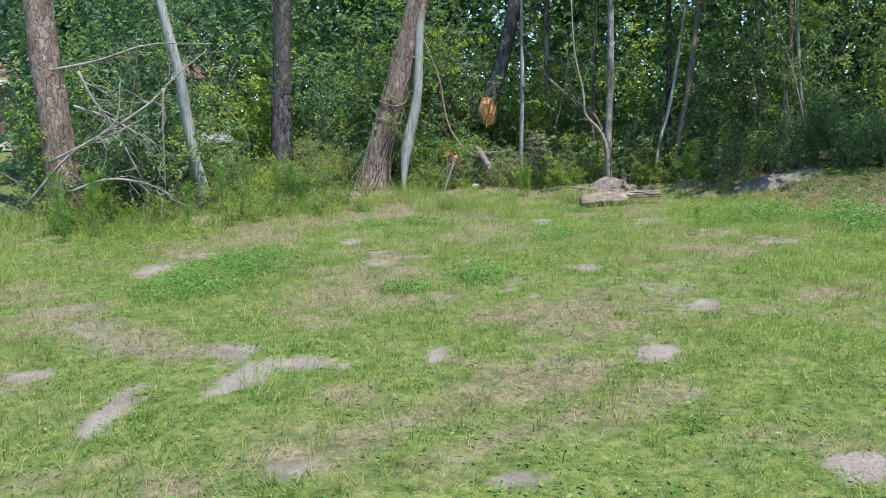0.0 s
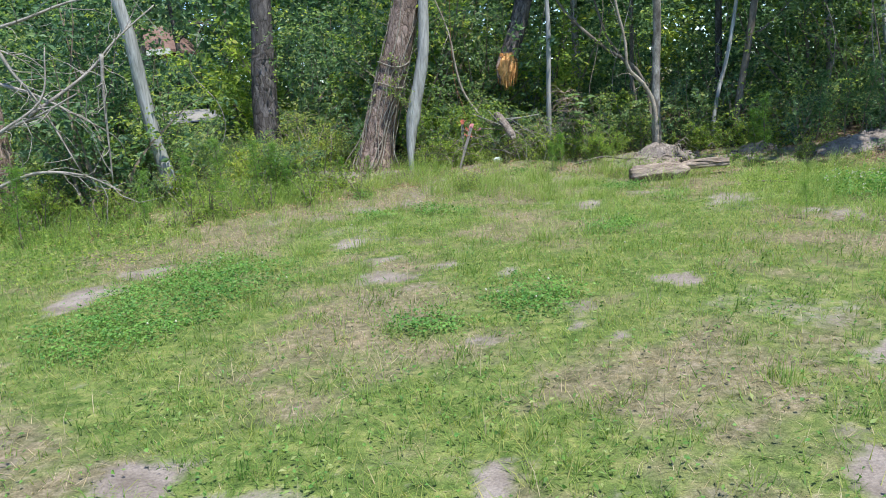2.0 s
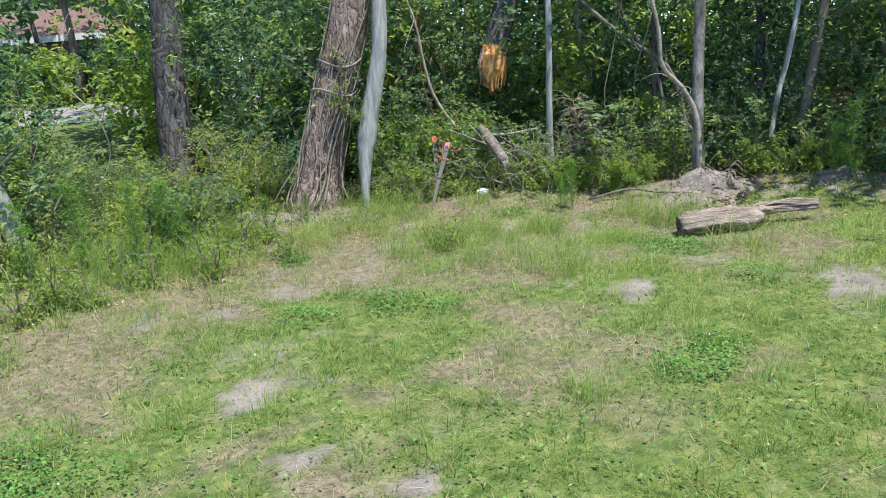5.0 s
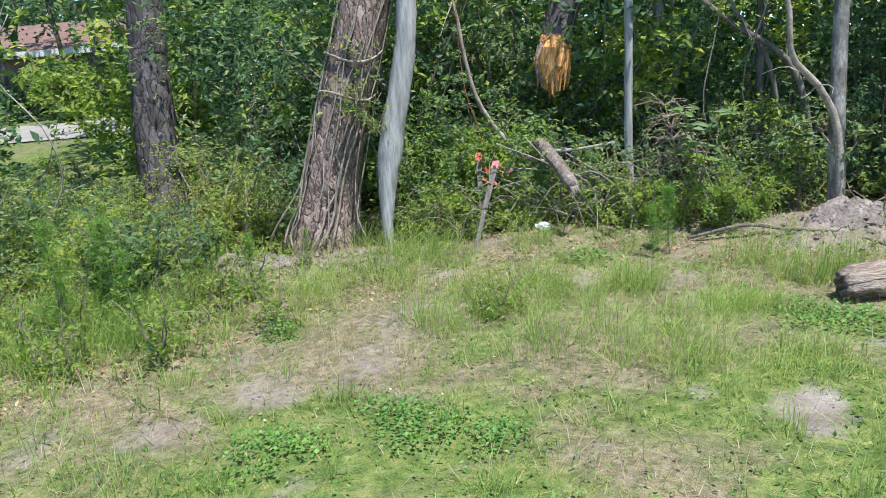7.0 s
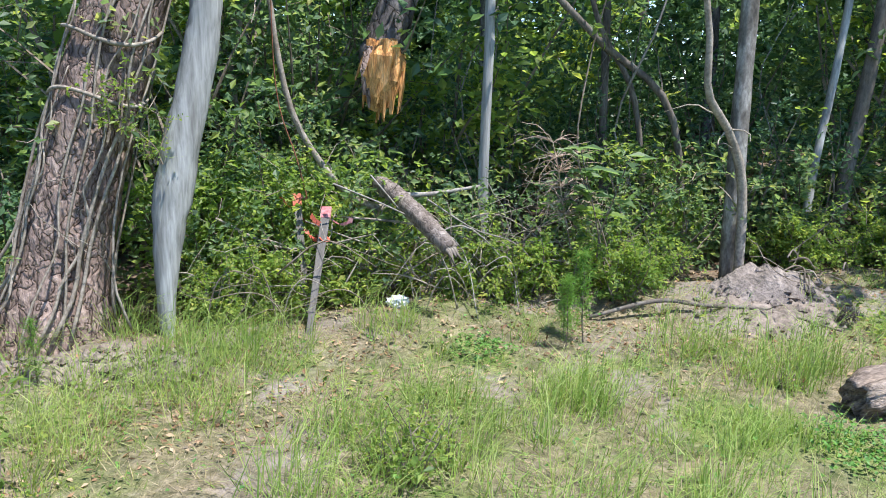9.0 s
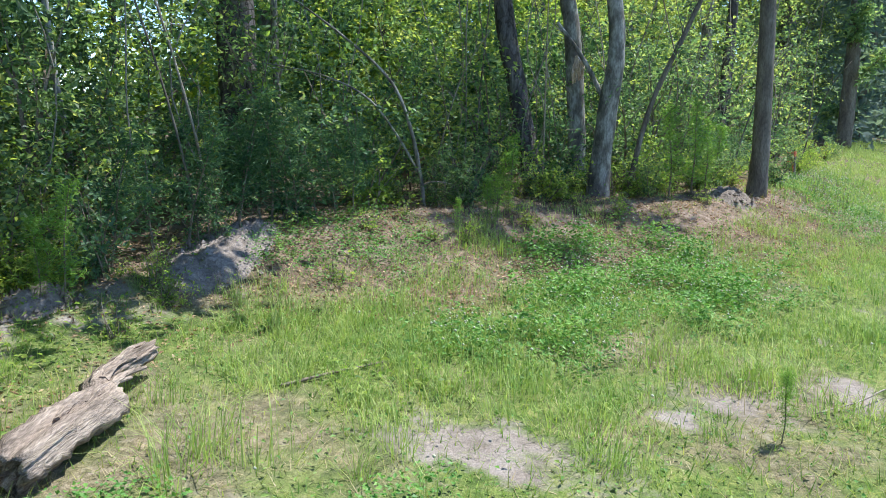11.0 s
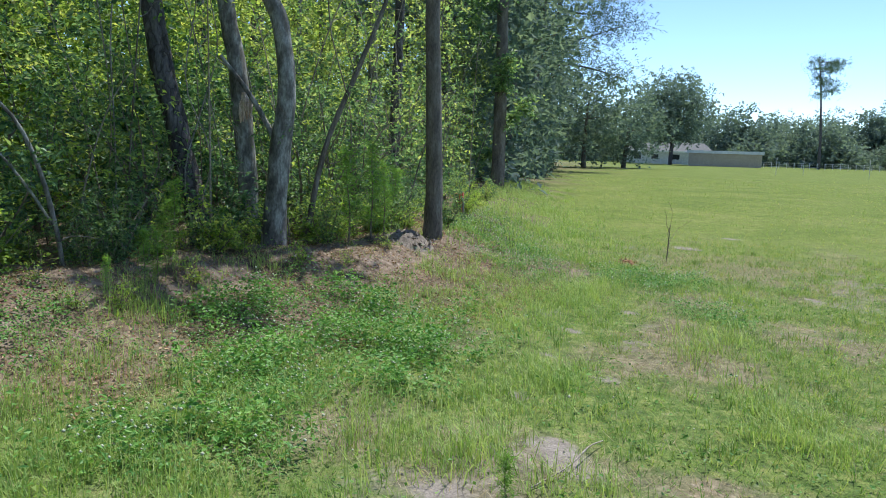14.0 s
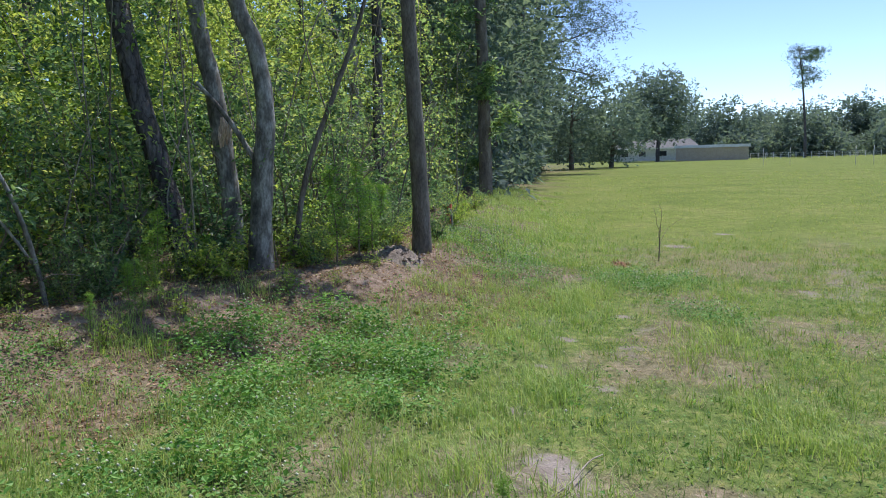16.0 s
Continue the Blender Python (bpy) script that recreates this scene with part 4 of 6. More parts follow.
# ---- trees ----
def tree(name, label, group, points, radii, material, crown=None, sides=10, rough=0.05, seed=0, leaf_mat=None, n=26):
    """A trunk along points with limbs, and a crown of sprays. crown: (from height, to height, reach, sprays, leaf)."""
    g = np.random.default_rng(500 + seed)
    p = smoothline(points, n)
    base = Vector(p[0])
    r = np.interp(np.linspace(0, 1, n), np.linspace(0, 1, len(radii)), radii)
    p = p - np.array(base)
    ob = new(name)
    ob.location = base
    part("trunk", mesh_of("trunk", *(lambda v, f: (v, [f]))(*tube(p, r, sides, rough, seed)), material, True), ob)
    if crown:
        z0, z1, reach, amount, leaf = crown
        S, U = [], []
        limbs = max(5, amount // 28)
        for k in range(limbs):
            h = z0 + (z1 - z0) * (k + g.uniform(0, 1)) / limbs
            c = np.array([np.interp(h, p[:, 2], p[:, i]) for i in (0, 1)] + [min(h, p[-1, 2])])
            a = g.uniform(0, 6.28)
            l = reach * (0.55 + 0.45 * math.sin(math.pi * min(1, (h - z0) / (z1 - z0 + 0.01) * 0.8 + 0.2))) * g.uniform(0.7, 1.1)
            q = branch_points(g, c, (math.cos(a), math.sin(a), g.uniform(0.1, 0.7)), l, 6, 0.2)
            part("limb", mesh_of("limb", *(lambda v, f: (v, [f]))(*tube(q, np.linspace(max(0.015, 0.02 * reach), 0.006, 6), 5)), material, True), ob)
            m = amount // limbs
            uu = g.uniform(0.2, 1.0, m) * 4.99
            i = uu.astype(int)
            S.append(q[i] + (q[i + 1] - q[i]) * (uu - i)[:, None])
            U.append(unit(g.normal(0, 1, (m, 3)) * [1, 1, 0.6]))
        S, U = np.concatenate(S), np.concatenate(U)
        v, f = sprays(g, S, U, g.uniform(0.25, 0.6, len(S)) * (0.5 + 0.25 * reach), 11, leaf, 0.5, 0.3)
        part("crown", mesh_of("crown", v, [f], leaf_mat or LEAF_MID), ob)
    return tagged(ob, label, "tree", group)


def root(x, y):
    return (x, y, float(land(x, y)) - 0.06)


tree("pine_tree", "large pine with plated bark wrapped in vines", "pines", [root(-1.2, 14.72), (-1.1, 14.72, 0.3), (-0.88, 14.7, 1.05), (-0.62, 14.7, 1.85), (0.1, 14.7, 4.5), (0.9, 14.8, 9), (1.4, 14.8, 20)],
                [0.34, 0.24, 0.215, 0.2, 0.18, 0.14, 0.06], BARK_PINE, (15, 20, 2.0, 150, 0.18), 18, 0.05, 1, NEEDLE, 60)
tree("grey_tree", "smooth pale grey trunk beside the vine-wrapped pine", "edge trees", [root(-0.62, 14.45), (-0.6, 14.47, 0.2), (-0.53, 14.5, 0.66), (-0.35, 14.5, 1.36), (-0.29, 14.5, 1.8), (-0.2, 14.6, 3), (0.1, 14.8, 5.5), (0.2, 15, 8)],
     [0.03, 0.06, 0.102, 0.085, 0.078, 0.07, 0.05, 0.03], BARK_GREY, (5, 8.5, 1.8, 130, 0.12), 12, 0.07, 2, None, 50)
tree("pine_tree", "dark pine trunk standing back by the drive", "pines", [root(-3.12, 16.4), (-3.1, 16.4, 0.8), (-3.05, 16.4, 1.6), (-3.0, 16.4, 2.2), (-2.8, 16.4, 6), (-2.5, 16.5, 18)],
     [0.26, 0.215, 0.195, 0.18, 0.16, 0.06], BARK_DARK, (13, 18, 1.8, 120, 0.18), 16, 0.05, 3, NEEDLE, 50)
tree("pine_tree", "rough-barked pine beside the fallen branches", "pines", [root(-5.78, 12.75), (-5.78, 12.7, 0.5), (-5.8, 12.7, 1.6), (-5.85, 12.7, 3), (-5.9, 12.7, 12), (-5.9, 12.7, 25)],
     [0.3, 0.24, 0.22, 0.21, 0.17, 0.06], BARK_PINE, (20, 25, 2.4, 260, 0.2), 18, 0.05, 4, NEEDLE, 50)
tree("grey_tree", "slender pale grey trunk leaning over the shrubs", "edge trees", [root(-3.75, 13.3), (-3.88, 13.25, 0.6), (-3.95, 13.2, 1.3), (-3.98, 13.1, 2.0), (-4.15, 13.0, 3.2), (-4.4, 13.0, 6)],
     [0.1, 0.09, 0.085, 0.08, 0.07, 0.03], BARK_GREY, (4.5, 6.2, 0.7, 34, 0.1), 10, 0.06, 5)
tree("slim_tree", "straight slim grey sapling at the thicket", "saplings", [root(1.54, 15.2), (1.55, 15.2, 0.6), (1.59, 15.2, 1.7), (1.6, 15.25, 3), (1.7, 15.3, 6)], [0.045, 0.038, 0.036, 0.03, 0.015], BARK_GREY, (4, 6.3, 1.1, 60, 0.1), 8, 0.06, 6)
tree("slim_tree", "grey-brown young trunk behind the soil heap", "saplings", [root(2.98, 14.32), (2.98, 14.33, 0.8), (3.02, 14.36, 2), (3.0, 14.4, 5), (2.9, 14.4, 8)], [0.07, 0.06, 0.055, 0.05, 0.02], BARK_MOTTLED, (1.6, 8.3, 0.85, 110, 0.085), 9, 0.06, 7, LEAF_MID)
tree("slim_tree", "thin young trunk in the thicket", "saplings", [root(3.82, 14.55), (3.95, 14.6, 0.6), (4.24, 14.7, 1.81), (4.7, 14.8, 5.5)], [0.035, 0.03, 0.028, 0.012], BARK_GREY, (1.6, 5.8, 0.8, 80, 0.09), 7, 0.06, 8, LEAF_LIGHT)
tree("slim_tree", "brown young trunk in the thicket", "saplings", [root(4.2, 14.6), (4.25, 14.6, 0.4), (4.47, 14.6, 1.82), (4.7, 14.7, 4), (4.9, 14.8, 7)], [0.065, 0.055, 0.05, 0.042, 0.02], BARK_BROWN, (1.2, 7.3, 1.1, 130, 0.09), 9, 0.06, 9)
tree("slim_tree", "slim trunk further back in the thicket", "saplings", [root(6.78, 15.0), (6.72, 15.0, 0.76), (6.53, 15.0, 1.98), (6.2, 15.0, 7)], [0.04, 0.035, 0.03, 0.015], BARK_GREY, (4.4, 7.3, 1.4, 90, 0.1), 7, 0.06, 10)
# standing wood along the field
tree("dark_tree", "dark trunk leaning in the shaded wood", "field-edge trees", [root(9.0, 10.6), (9.02, 10.7, 0.5), (9.1, 10.89, 1.37), (9.2, 11.08, 2.33), (9.3, 11.4, 5), (9.4, 11.6, 9)], [0.15, 0.12, 0.115, 0.11, 0.09, 0.03], BARK_DARK, (4.5, 9.5, 2.2, 150, 0.12), 10, 0.06, 11)
tree("broken_tree", "mottled trunk with a pale torn scar", "field-edge trees", [root(9.1, 10.12), (9.1, 10.15, 0.5), (9.1, 10.19, 1.1), (9.14, 10.28, 2.0), (9.2, 10.43, 3.0), (9.3, 10.8, 7)], [0.13, 0.105, 0.1, 0.095, 0.085, 0.03], BARK_MOTTLED, (4.5, 7.5, 1.8, 120, 0.12), 10, 0.06, 12)
tree("forked_tree", "mottled grey trunk that bends and forks", "field-edge trees", [root(8.72, 9.93), (8.7, 9.92, 0.53), (8.7, 9.87, 1.1), (8.7, 9.81, 1.75), (8.74, 9.88, 2.4), (8.8, 10.05, 2.9), (9.0, 10.5, 5), (9.2, 10.8, 8)], [0.14, 0.115, 0.11, 0.09, 0.085, 0.08, 0.06, 0.03], BARK_MOTTLED, (4.5, 8.3, 1.8, 130, 0.12), 10, 0.07, 13)
tree("pole_tree", "straight bare brown trunk at the field's edge", "field-edge trees", [root(9.68, 7.93), (9.68, 7.93, 0.8), (9.7, 7.97, 2), (9.72, 8.0, 3.2), (9.75, 8.0, 6), (9.8, 8.0, 11)], [0.13, 0.105, 0.095, 0.09, 0.08, 0.03], BARK_BROWN, (6.5, 11.5, 1.9, 140, 0.13), 10, 0.05, 14)
tree("vine_tree", "ivy-covered trunk at the field's edge", "field-edge trees", [root(21.2, 2.6), (21.2, 2.6, 3), (21.1, 2.7, 6), (21.1, 2.8, 12)], [0.2, 0.17, 0.15, 0.06], BARK_BROWN, (0.6, 12, 1.3, 420, 0.16), 10, 0.05, 15)
tree("dark_tree", "dark trunk deep in the wood", "field-edge trees", [root(8.6, 14.0), (8.5, 14.0, 2), (8.4, 14.0, 8)], [0.24, 0.22, 0.1], BARK_DARK, (5, 9, 2.2, 130, 0.13), 10, 0.05, 16)
g2 = np.random.default_rng(77)
for k in range(46):
    u = along(-7.5) + (along(34) - along(-7.5)) * (k + g2.uniform(0, 1)) / 46
    x, y = (float(c) for c in border(u, g2.uniform(1.2, 8.5)))
    if x < 1.0 or lane(x, y) or not clear(x, y):
        continue
    h, r = g2.uniform(7, 12), g2.uniform(0.03, 0.11)
    lx, ly = g2.normal(0, 0.05, 2) * h
    # crowns beyond x 8 take lighter leaves to brighten that wood
    tree("wood_tree", "slender trunk inside the wood", "wood trees", [root(x, y), (x + 0.2 * lx + g2.normal(0, 0.1), y + 0.2 * ly, h * 0.3), (x + 0.6 * lx, y + 0.6 * ly, h * 0.65), (x + lx, y + ly, h)], [r * 1.3, r, r * 0.8, r * 0.2],
         (BARK_MOTTLED, BARK_BROWN, BARK_DARK)[k % 3], (h * (0.55 if x > 8 else 0.45), h, 1.7, 34 if x > 8 else 48, 0.17), 7, 0.06, 100 + k, (LEAF_LIGHT if x > 8 else LEAF_MID) if k % 2 else (LEAF_MID if x > 8 else LEAF_DARK), 16)


# tall trees down the far side of the field edge
def crown_mass(g, h, low, reach, clumps, per, leaf):
    """Sprays gathered in clumps over the outside of an uneven crown."""
    zc, hz = h * (1 + low) / 2, h * (1 - low) / 2
    d = unit(g.normal(0, 1, (clumps, 3)))
    r = g.uniform(0.45, 1.0, clumps)[:, None] * (1 + 0.18 * wave(d[:, 0] * 2, d[:, 2] * 2, 1, 3))[:, None]
    c = d * r * [reach, reach, hz] + [0, 0, zc]
    S = np.repeat(c, per, 0) + g.normal(0, 1, (clumps * per, 3)) * [reach * 0.16, reach * 0.16, reach * 0.1]
    U = unit(g.normal(0, 1, S.shape) * [1, 1, 0.6])
    return (*sprays(g, S, U, g.uniform(0.5, 1.0, len(S)) * leaf * 2, 6, leaf, 0.6, 0.3), c)


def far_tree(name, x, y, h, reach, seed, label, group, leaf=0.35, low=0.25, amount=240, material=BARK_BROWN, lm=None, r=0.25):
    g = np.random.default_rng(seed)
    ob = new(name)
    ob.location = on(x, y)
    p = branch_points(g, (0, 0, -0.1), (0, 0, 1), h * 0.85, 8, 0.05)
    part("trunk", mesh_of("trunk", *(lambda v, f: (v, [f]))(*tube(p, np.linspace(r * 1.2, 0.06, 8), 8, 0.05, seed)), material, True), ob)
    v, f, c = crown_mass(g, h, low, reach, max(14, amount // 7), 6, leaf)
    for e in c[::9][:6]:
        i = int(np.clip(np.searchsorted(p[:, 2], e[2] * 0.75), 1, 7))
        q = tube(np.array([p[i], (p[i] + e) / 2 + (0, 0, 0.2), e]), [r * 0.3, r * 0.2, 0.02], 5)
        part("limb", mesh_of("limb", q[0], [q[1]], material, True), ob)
    part("crown", mesh_of("crown", v, [f], lm or LEAF_HAZED), ob)
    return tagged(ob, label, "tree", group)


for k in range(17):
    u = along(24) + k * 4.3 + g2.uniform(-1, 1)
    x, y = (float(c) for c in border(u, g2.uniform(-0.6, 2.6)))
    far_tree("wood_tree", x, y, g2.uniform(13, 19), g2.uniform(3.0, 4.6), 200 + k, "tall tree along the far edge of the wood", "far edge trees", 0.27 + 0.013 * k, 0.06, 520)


def high_pine(x, y, h, reach, seed, tufts, low, label, leaf=0.5):
    """A pine with a bare trunk and flat clumps of needles at the ends of its limbs."""
    g = np.random.default_rng(seed)
    ob = new("pine_tree")
    ob.location = on(x, y)
    p = branch_points(g, (0, 0, -0.1), (0.02, 0.02, 1), h, 10, 0.025)
    part("trunk", mesh_of("trunk", *(lambda v, f: (v, [f]))(*tube(p, np.linspace(0.32, 0.08, 10), 9, 0.04)), BARK_DARK, True), ob)
    B = Build()
    for k in range(tufts):
        f = low + (1 - low) * (k + g.uniform(0, 1)) / tufts
        c = np.array([np.interp(f * h, p[:, 2], p[:, i]) for i in range(3)])
        a, l = g.uniform(0, 6.28), reach * (1.1 - 0.7 * abs(f - low - 0.2)) * g.uniform(0.55, 1.1)
        q = branch_points(g, c, (math.cos(a), math.sin(a), g.uniform(0.0, 0.4)), l, 5, 0.15)
        w3 = tube(q, np.linspace(0.09, 0.03, 5), 5)
        part("limb", mesh_of("limb", w3[0], [w3[1]], BARK_DARK, True), ob)
        for e in (q[-1], q[-2], q[-3] * 0.4 + q[-2] * 0.6):
            n = 45 if leaf > 0.35 else 120
            s = e + g.normal(0, 1, (n, 3)) * [0.8, 0.8, 0.42] * reach / 4
            B.add(*sprays(g, s, unit(g.normal(0, 1, (n, 3)) + [0, 0, 0.4]), g.uniform(0.2, 0.5, n), 6, leaf, 0.16, 0.0))
    part("crown", B.done("crown", NEEDLE), ob)
    return tagged(ob, label, "tree", "pines")


high_pine(62, -17.8, 24, 6.0, 301, 20, 0.34, "tall pine with spreading limbs at the wood's far corner", 0.32)
high_pine(124.0, -103.0, 21, 4.0, 302, 11, 0.66, "lone tall pine with a small flat crown", 0.4)
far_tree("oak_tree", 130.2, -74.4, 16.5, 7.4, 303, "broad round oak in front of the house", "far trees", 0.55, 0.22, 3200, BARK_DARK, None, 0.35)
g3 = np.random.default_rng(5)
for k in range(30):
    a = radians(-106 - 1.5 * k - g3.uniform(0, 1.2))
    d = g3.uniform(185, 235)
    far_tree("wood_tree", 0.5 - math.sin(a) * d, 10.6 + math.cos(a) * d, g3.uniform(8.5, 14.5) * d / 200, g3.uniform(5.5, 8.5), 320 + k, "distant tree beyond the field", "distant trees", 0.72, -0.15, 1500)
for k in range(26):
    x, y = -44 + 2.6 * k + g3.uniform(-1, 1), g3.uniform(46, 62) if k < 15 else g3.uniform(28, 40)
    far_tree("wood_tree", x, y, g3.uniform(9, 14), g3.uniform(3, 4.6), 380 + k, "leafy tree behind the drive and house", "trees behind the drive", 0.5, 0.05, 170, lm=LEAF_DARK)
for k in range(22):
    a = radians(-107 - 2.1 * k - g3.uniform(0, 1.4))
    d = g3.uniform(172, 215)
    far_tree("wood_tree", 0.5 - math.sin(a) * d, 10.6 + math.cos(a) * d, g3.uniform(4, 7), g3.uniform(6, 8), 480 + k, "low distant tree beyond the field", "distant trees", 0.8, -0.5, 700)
for k, (x, y, h) in enumerate(((-18.6, 41, 2.3), (-17.2, 40.6, 2.1), (-16.0, 41.0, 2.5), (-14.9, 40.4, 2.2), (-13.7, 41, 2.5), (-12.6, 40.6, 2.7), (-11.5, 38.4, 2.2), (-10.9, 39.6, 2.8), (-10.1, 37.2, 2.2))):
    far_tree("garden_tree", x, y, h, 0.95, 520 + k, "dark small tree in front of the house", "garden trees", 0.2, -0.1, 260, BARK_DARK, LEAF_DARK, 0.07)
for k, (x, y, h) in enumerate(((-17.6, 40.4, 8), (-11.6, 40.2, 8.5), (-15.8, 42.4, 9), (-20.5, 41.5, 8))):
    far_tree("wood_tree", x, y, h, 2.4, 540 + k, "leafy tree beside the house", "trees behind the drive", 0.26, 0.36, 260, BARK_DARK, LEAF_DARK, 0.12)
for k in range(15):
    far_tree("wood_tree", -46 + 3.0 * k, 60 + 5 * math.sin(k * 2.3), 14 + 2 * math.sin(k * 1.7), 4.6, 560 + k, "tall leafy tree behind the house", "trees behind the drive", 0.75, -0.05, 210, lm=LEAF_DARK)
far_tree("wood_tree", -13.4, 39.5, 9, 2.6, 460, "leafy tree beside the house", "trees behind the drive", 0.26, 0.34, 280, lm=LEAF_DARK, r=0.16)
for x, y, h, r_ in ((83.5, -37.5, 9, 5.0), (79, -30, 11, 5)):
    far_tree("wood_tree", x, y, h, r_, 440 + int(x), "leafy tree at the far end of the wood", "far edge trees", 0.42, 0.02, 1100)
for k in range(9):
    x, y = (float(c) for c in border(along(60) + k * 4.5, -1.2 + g3.uniform(-0.8, 0.8)))
    plant("shrub", BUSHES["tall"][k % 3], x, y, g3.uniform(1.0, 1.6), k, "grey-green bush at the far edge of the field", "shrub", "field-edge bushes")


# ---- grass, clover and litter ----
def blades(g, x, y, height, width, tilt, mat, name, label, segs=2, heading=None, bend=0.5):
    """Grass blades that lean by tilt (radians from upright) and, with two segments, arch over."""
    n = len(x)
    z = land(x, y) - 0.005
    a = g.uniform(0, 6.28, n) if heading is None else heading
    away = np.stack([np.cos(a), np.sin(a), np.zeros(n)], -1)
    out = away * np.sin(tilt)[:, None] + np.array([0, 0, 1.0]) * np.cos(tilt)[:, None]
    twist = a + g.normal(0, 0.6, n)
    side = np.stack([-np.sin(twist), np.cos(twist), np.zeros(n)], -1) * (width / 2)[:, None]
    b = np.stack([x, y, z], -1)
    h = height[:, None]
    if segs == 1:
        v = np.stack([b - side, b + side, b + out * h], 1).reshape(-1, 3)
        f = [np.arange(n)[:, None] * 3 + [[0, 1, 2]]]
    else:
        over = np.minimum(tilt + bend * g.uniform(0.5, 1.5, n), 2.0)
        tip_way = away * np.sin(over)[:, None] + np.array([0, 0, 1.0]) * np.cos(over)[:, None]
        mid = b + out * h * 0.55
        tip = mid + tip_way * h * 0.55
        tip[:, 2] = np.maximum(tip[:, 2], z + 0.012)
        v = np.stack([b - side, b + side, mid + side * 0.75, mid - side * 0.75, tip], 1).reshape(-1, 3)
        i = np.arange(n)[:, None] * 5
        f = [np.concatenate([i + [[0, 1, 2]], i + [[0, 2, 3]], i + [[3, 2, 4]]])]
    tagged(new(name, mesh_of(name, v, f, mat)), label, "grass", kind="stuff")


def scatter(g, n, x0, x1, y0, y1, keep):
    x, y = g.uniform(x0, x1, n), g.uniform(y0, y1, n)
    k = keep(x, y)
    return x[k], y[k]


gg = np.random.default_rng(31)
NEAR = lambda x, y: (inside(x, y) < 0.1) & (np.hypot(x - 3, y - 9) < 7.5 + 4.5 * gg.uniform(0, 1, len(x)))


def chance(x, p):
    return gg.uniform(0, 1, len(x)) < p


def tussocks(cx, cy, per, spread, low, high, width, mat, name, label, bend=0.95):
    """Clumps of blades that rise together and arch outwards."""
    n = len(cx)
    off = gg.normal(0, 1, (n * per, 2)) * np.repeat(spread * gg.uniform(0.6, 1.4, n), per)[:, None]
    size = np.repeat(gg.uniform(0.6, 1.15, n), per)
    wind = np.repeat(gg.uniform(-0.7, 0.9, n), per)
    x, y = np.repeat(cx, per) + off[:, 0], np.repeat(cy, per) + off[:, 1]
    heading = np.where(chance(x, 0.45), wind, np.arctan2(off[:, 1], off[:, 0]) + gg.normal(0, 0.5, len(x)))
    tilt = np.clip(np.abs(gg.normal(0.4, 0.3, len(x))), 0.03, 1.35)
    blades(gg, x, y, gg.uniform(low, high, len(x)) * size, gg.uniform(*width, len(x)), tilt, mat, name, label, 2, heading, bend)


def low_leaves(name, label, mat, x, y, up, size, ratio, flat=0.4):
    n = len(x)
    b = np.stack([x, y, land(x, y) + up], -1)
    v, f = leaves(b, unit(gg.normal(0, 1, (n, 3)) * [1, 1, 0.3]), unit(gg.normal(0, flat, (n, 3)) + [0, 0, 1]), gg.uniform(0.6, 1.3, n) * size, gg.uniform(0.6, 1.3, n) * size * ratio)
    tagged(new(name, mesh_of(name, v, [f], mat)), label, "plants", kind="stuff")


# short sward, gathered in small patches with thin ground between
grow = lambda x, y: np.clip(0.62 + 0.55 * wave(x, y, 2.3, 21) + 0.35 * wave(x, y, 5.9, 23), 0.08, 1) * (1 - 0.93 * bareness(x, y)) * (1 - 0.8 * shaded_bank(x, y)) * (1 - 0.65 * np.maximum(bed(CLOVER_BEDS, x, y), bed(FLOWER_BEDS, x, y)))
x, y = scatter(gg, 560000, -7.5, 13.5, 1.2, 14.6, lambda x, y: NEAR(x, y) & chance(x, grow(x, y) * (1.0 - 0.75 * dryness(x, y))))
blades(gg, x, y, gg.uniform(0.03, 0.1, len(x)) * (1.0 + 0.4 * wave(x, y, 0.8, 12)), gg.uniform(0.0035, 0.007, len(x)), gg.uniform(0.35, 1.4, len(x)), GRASS, "short_grass", "short patchy green and yellow grass", 1)
x, y = scatter(gg, 420000, -7.5, 13.5, 1.2, 14.6, lambda x, y: NEAR(x, y) & chance(x, (0.15 + 0.55 * dryness(x, y)) * (1 - 0.85 * bareness(x, y))))
blades(gg, x, y, gg.uniform(0.03, 0.11, len(x)), gg.uniform(0.002, 0.005, len(x)), gg.uniform(0.9, 1.53, len(x)), STRAW, "dry_grass", "dry straw-coloured grass lying over", 1)
# seed stalks that stand above the sward
x, y = scatter(gg, 26000, -7.5, 13.5, 1.2, 14.4, lambda x, y: NEAR(x, y) & chance(x, (0.15 + 0.6 * dryness(x, y)) * (1 - bareness(x, y))))
blades(gg, x, y, gg.uniform(0.08, 0.2, len(x)), gg.uniform(0.002, 0.0035, len(x)), np.abs(gg.normal(0, 0.45, len(x))), STRAW, "seed_stalks", "thin pale seed stalks above the grass")
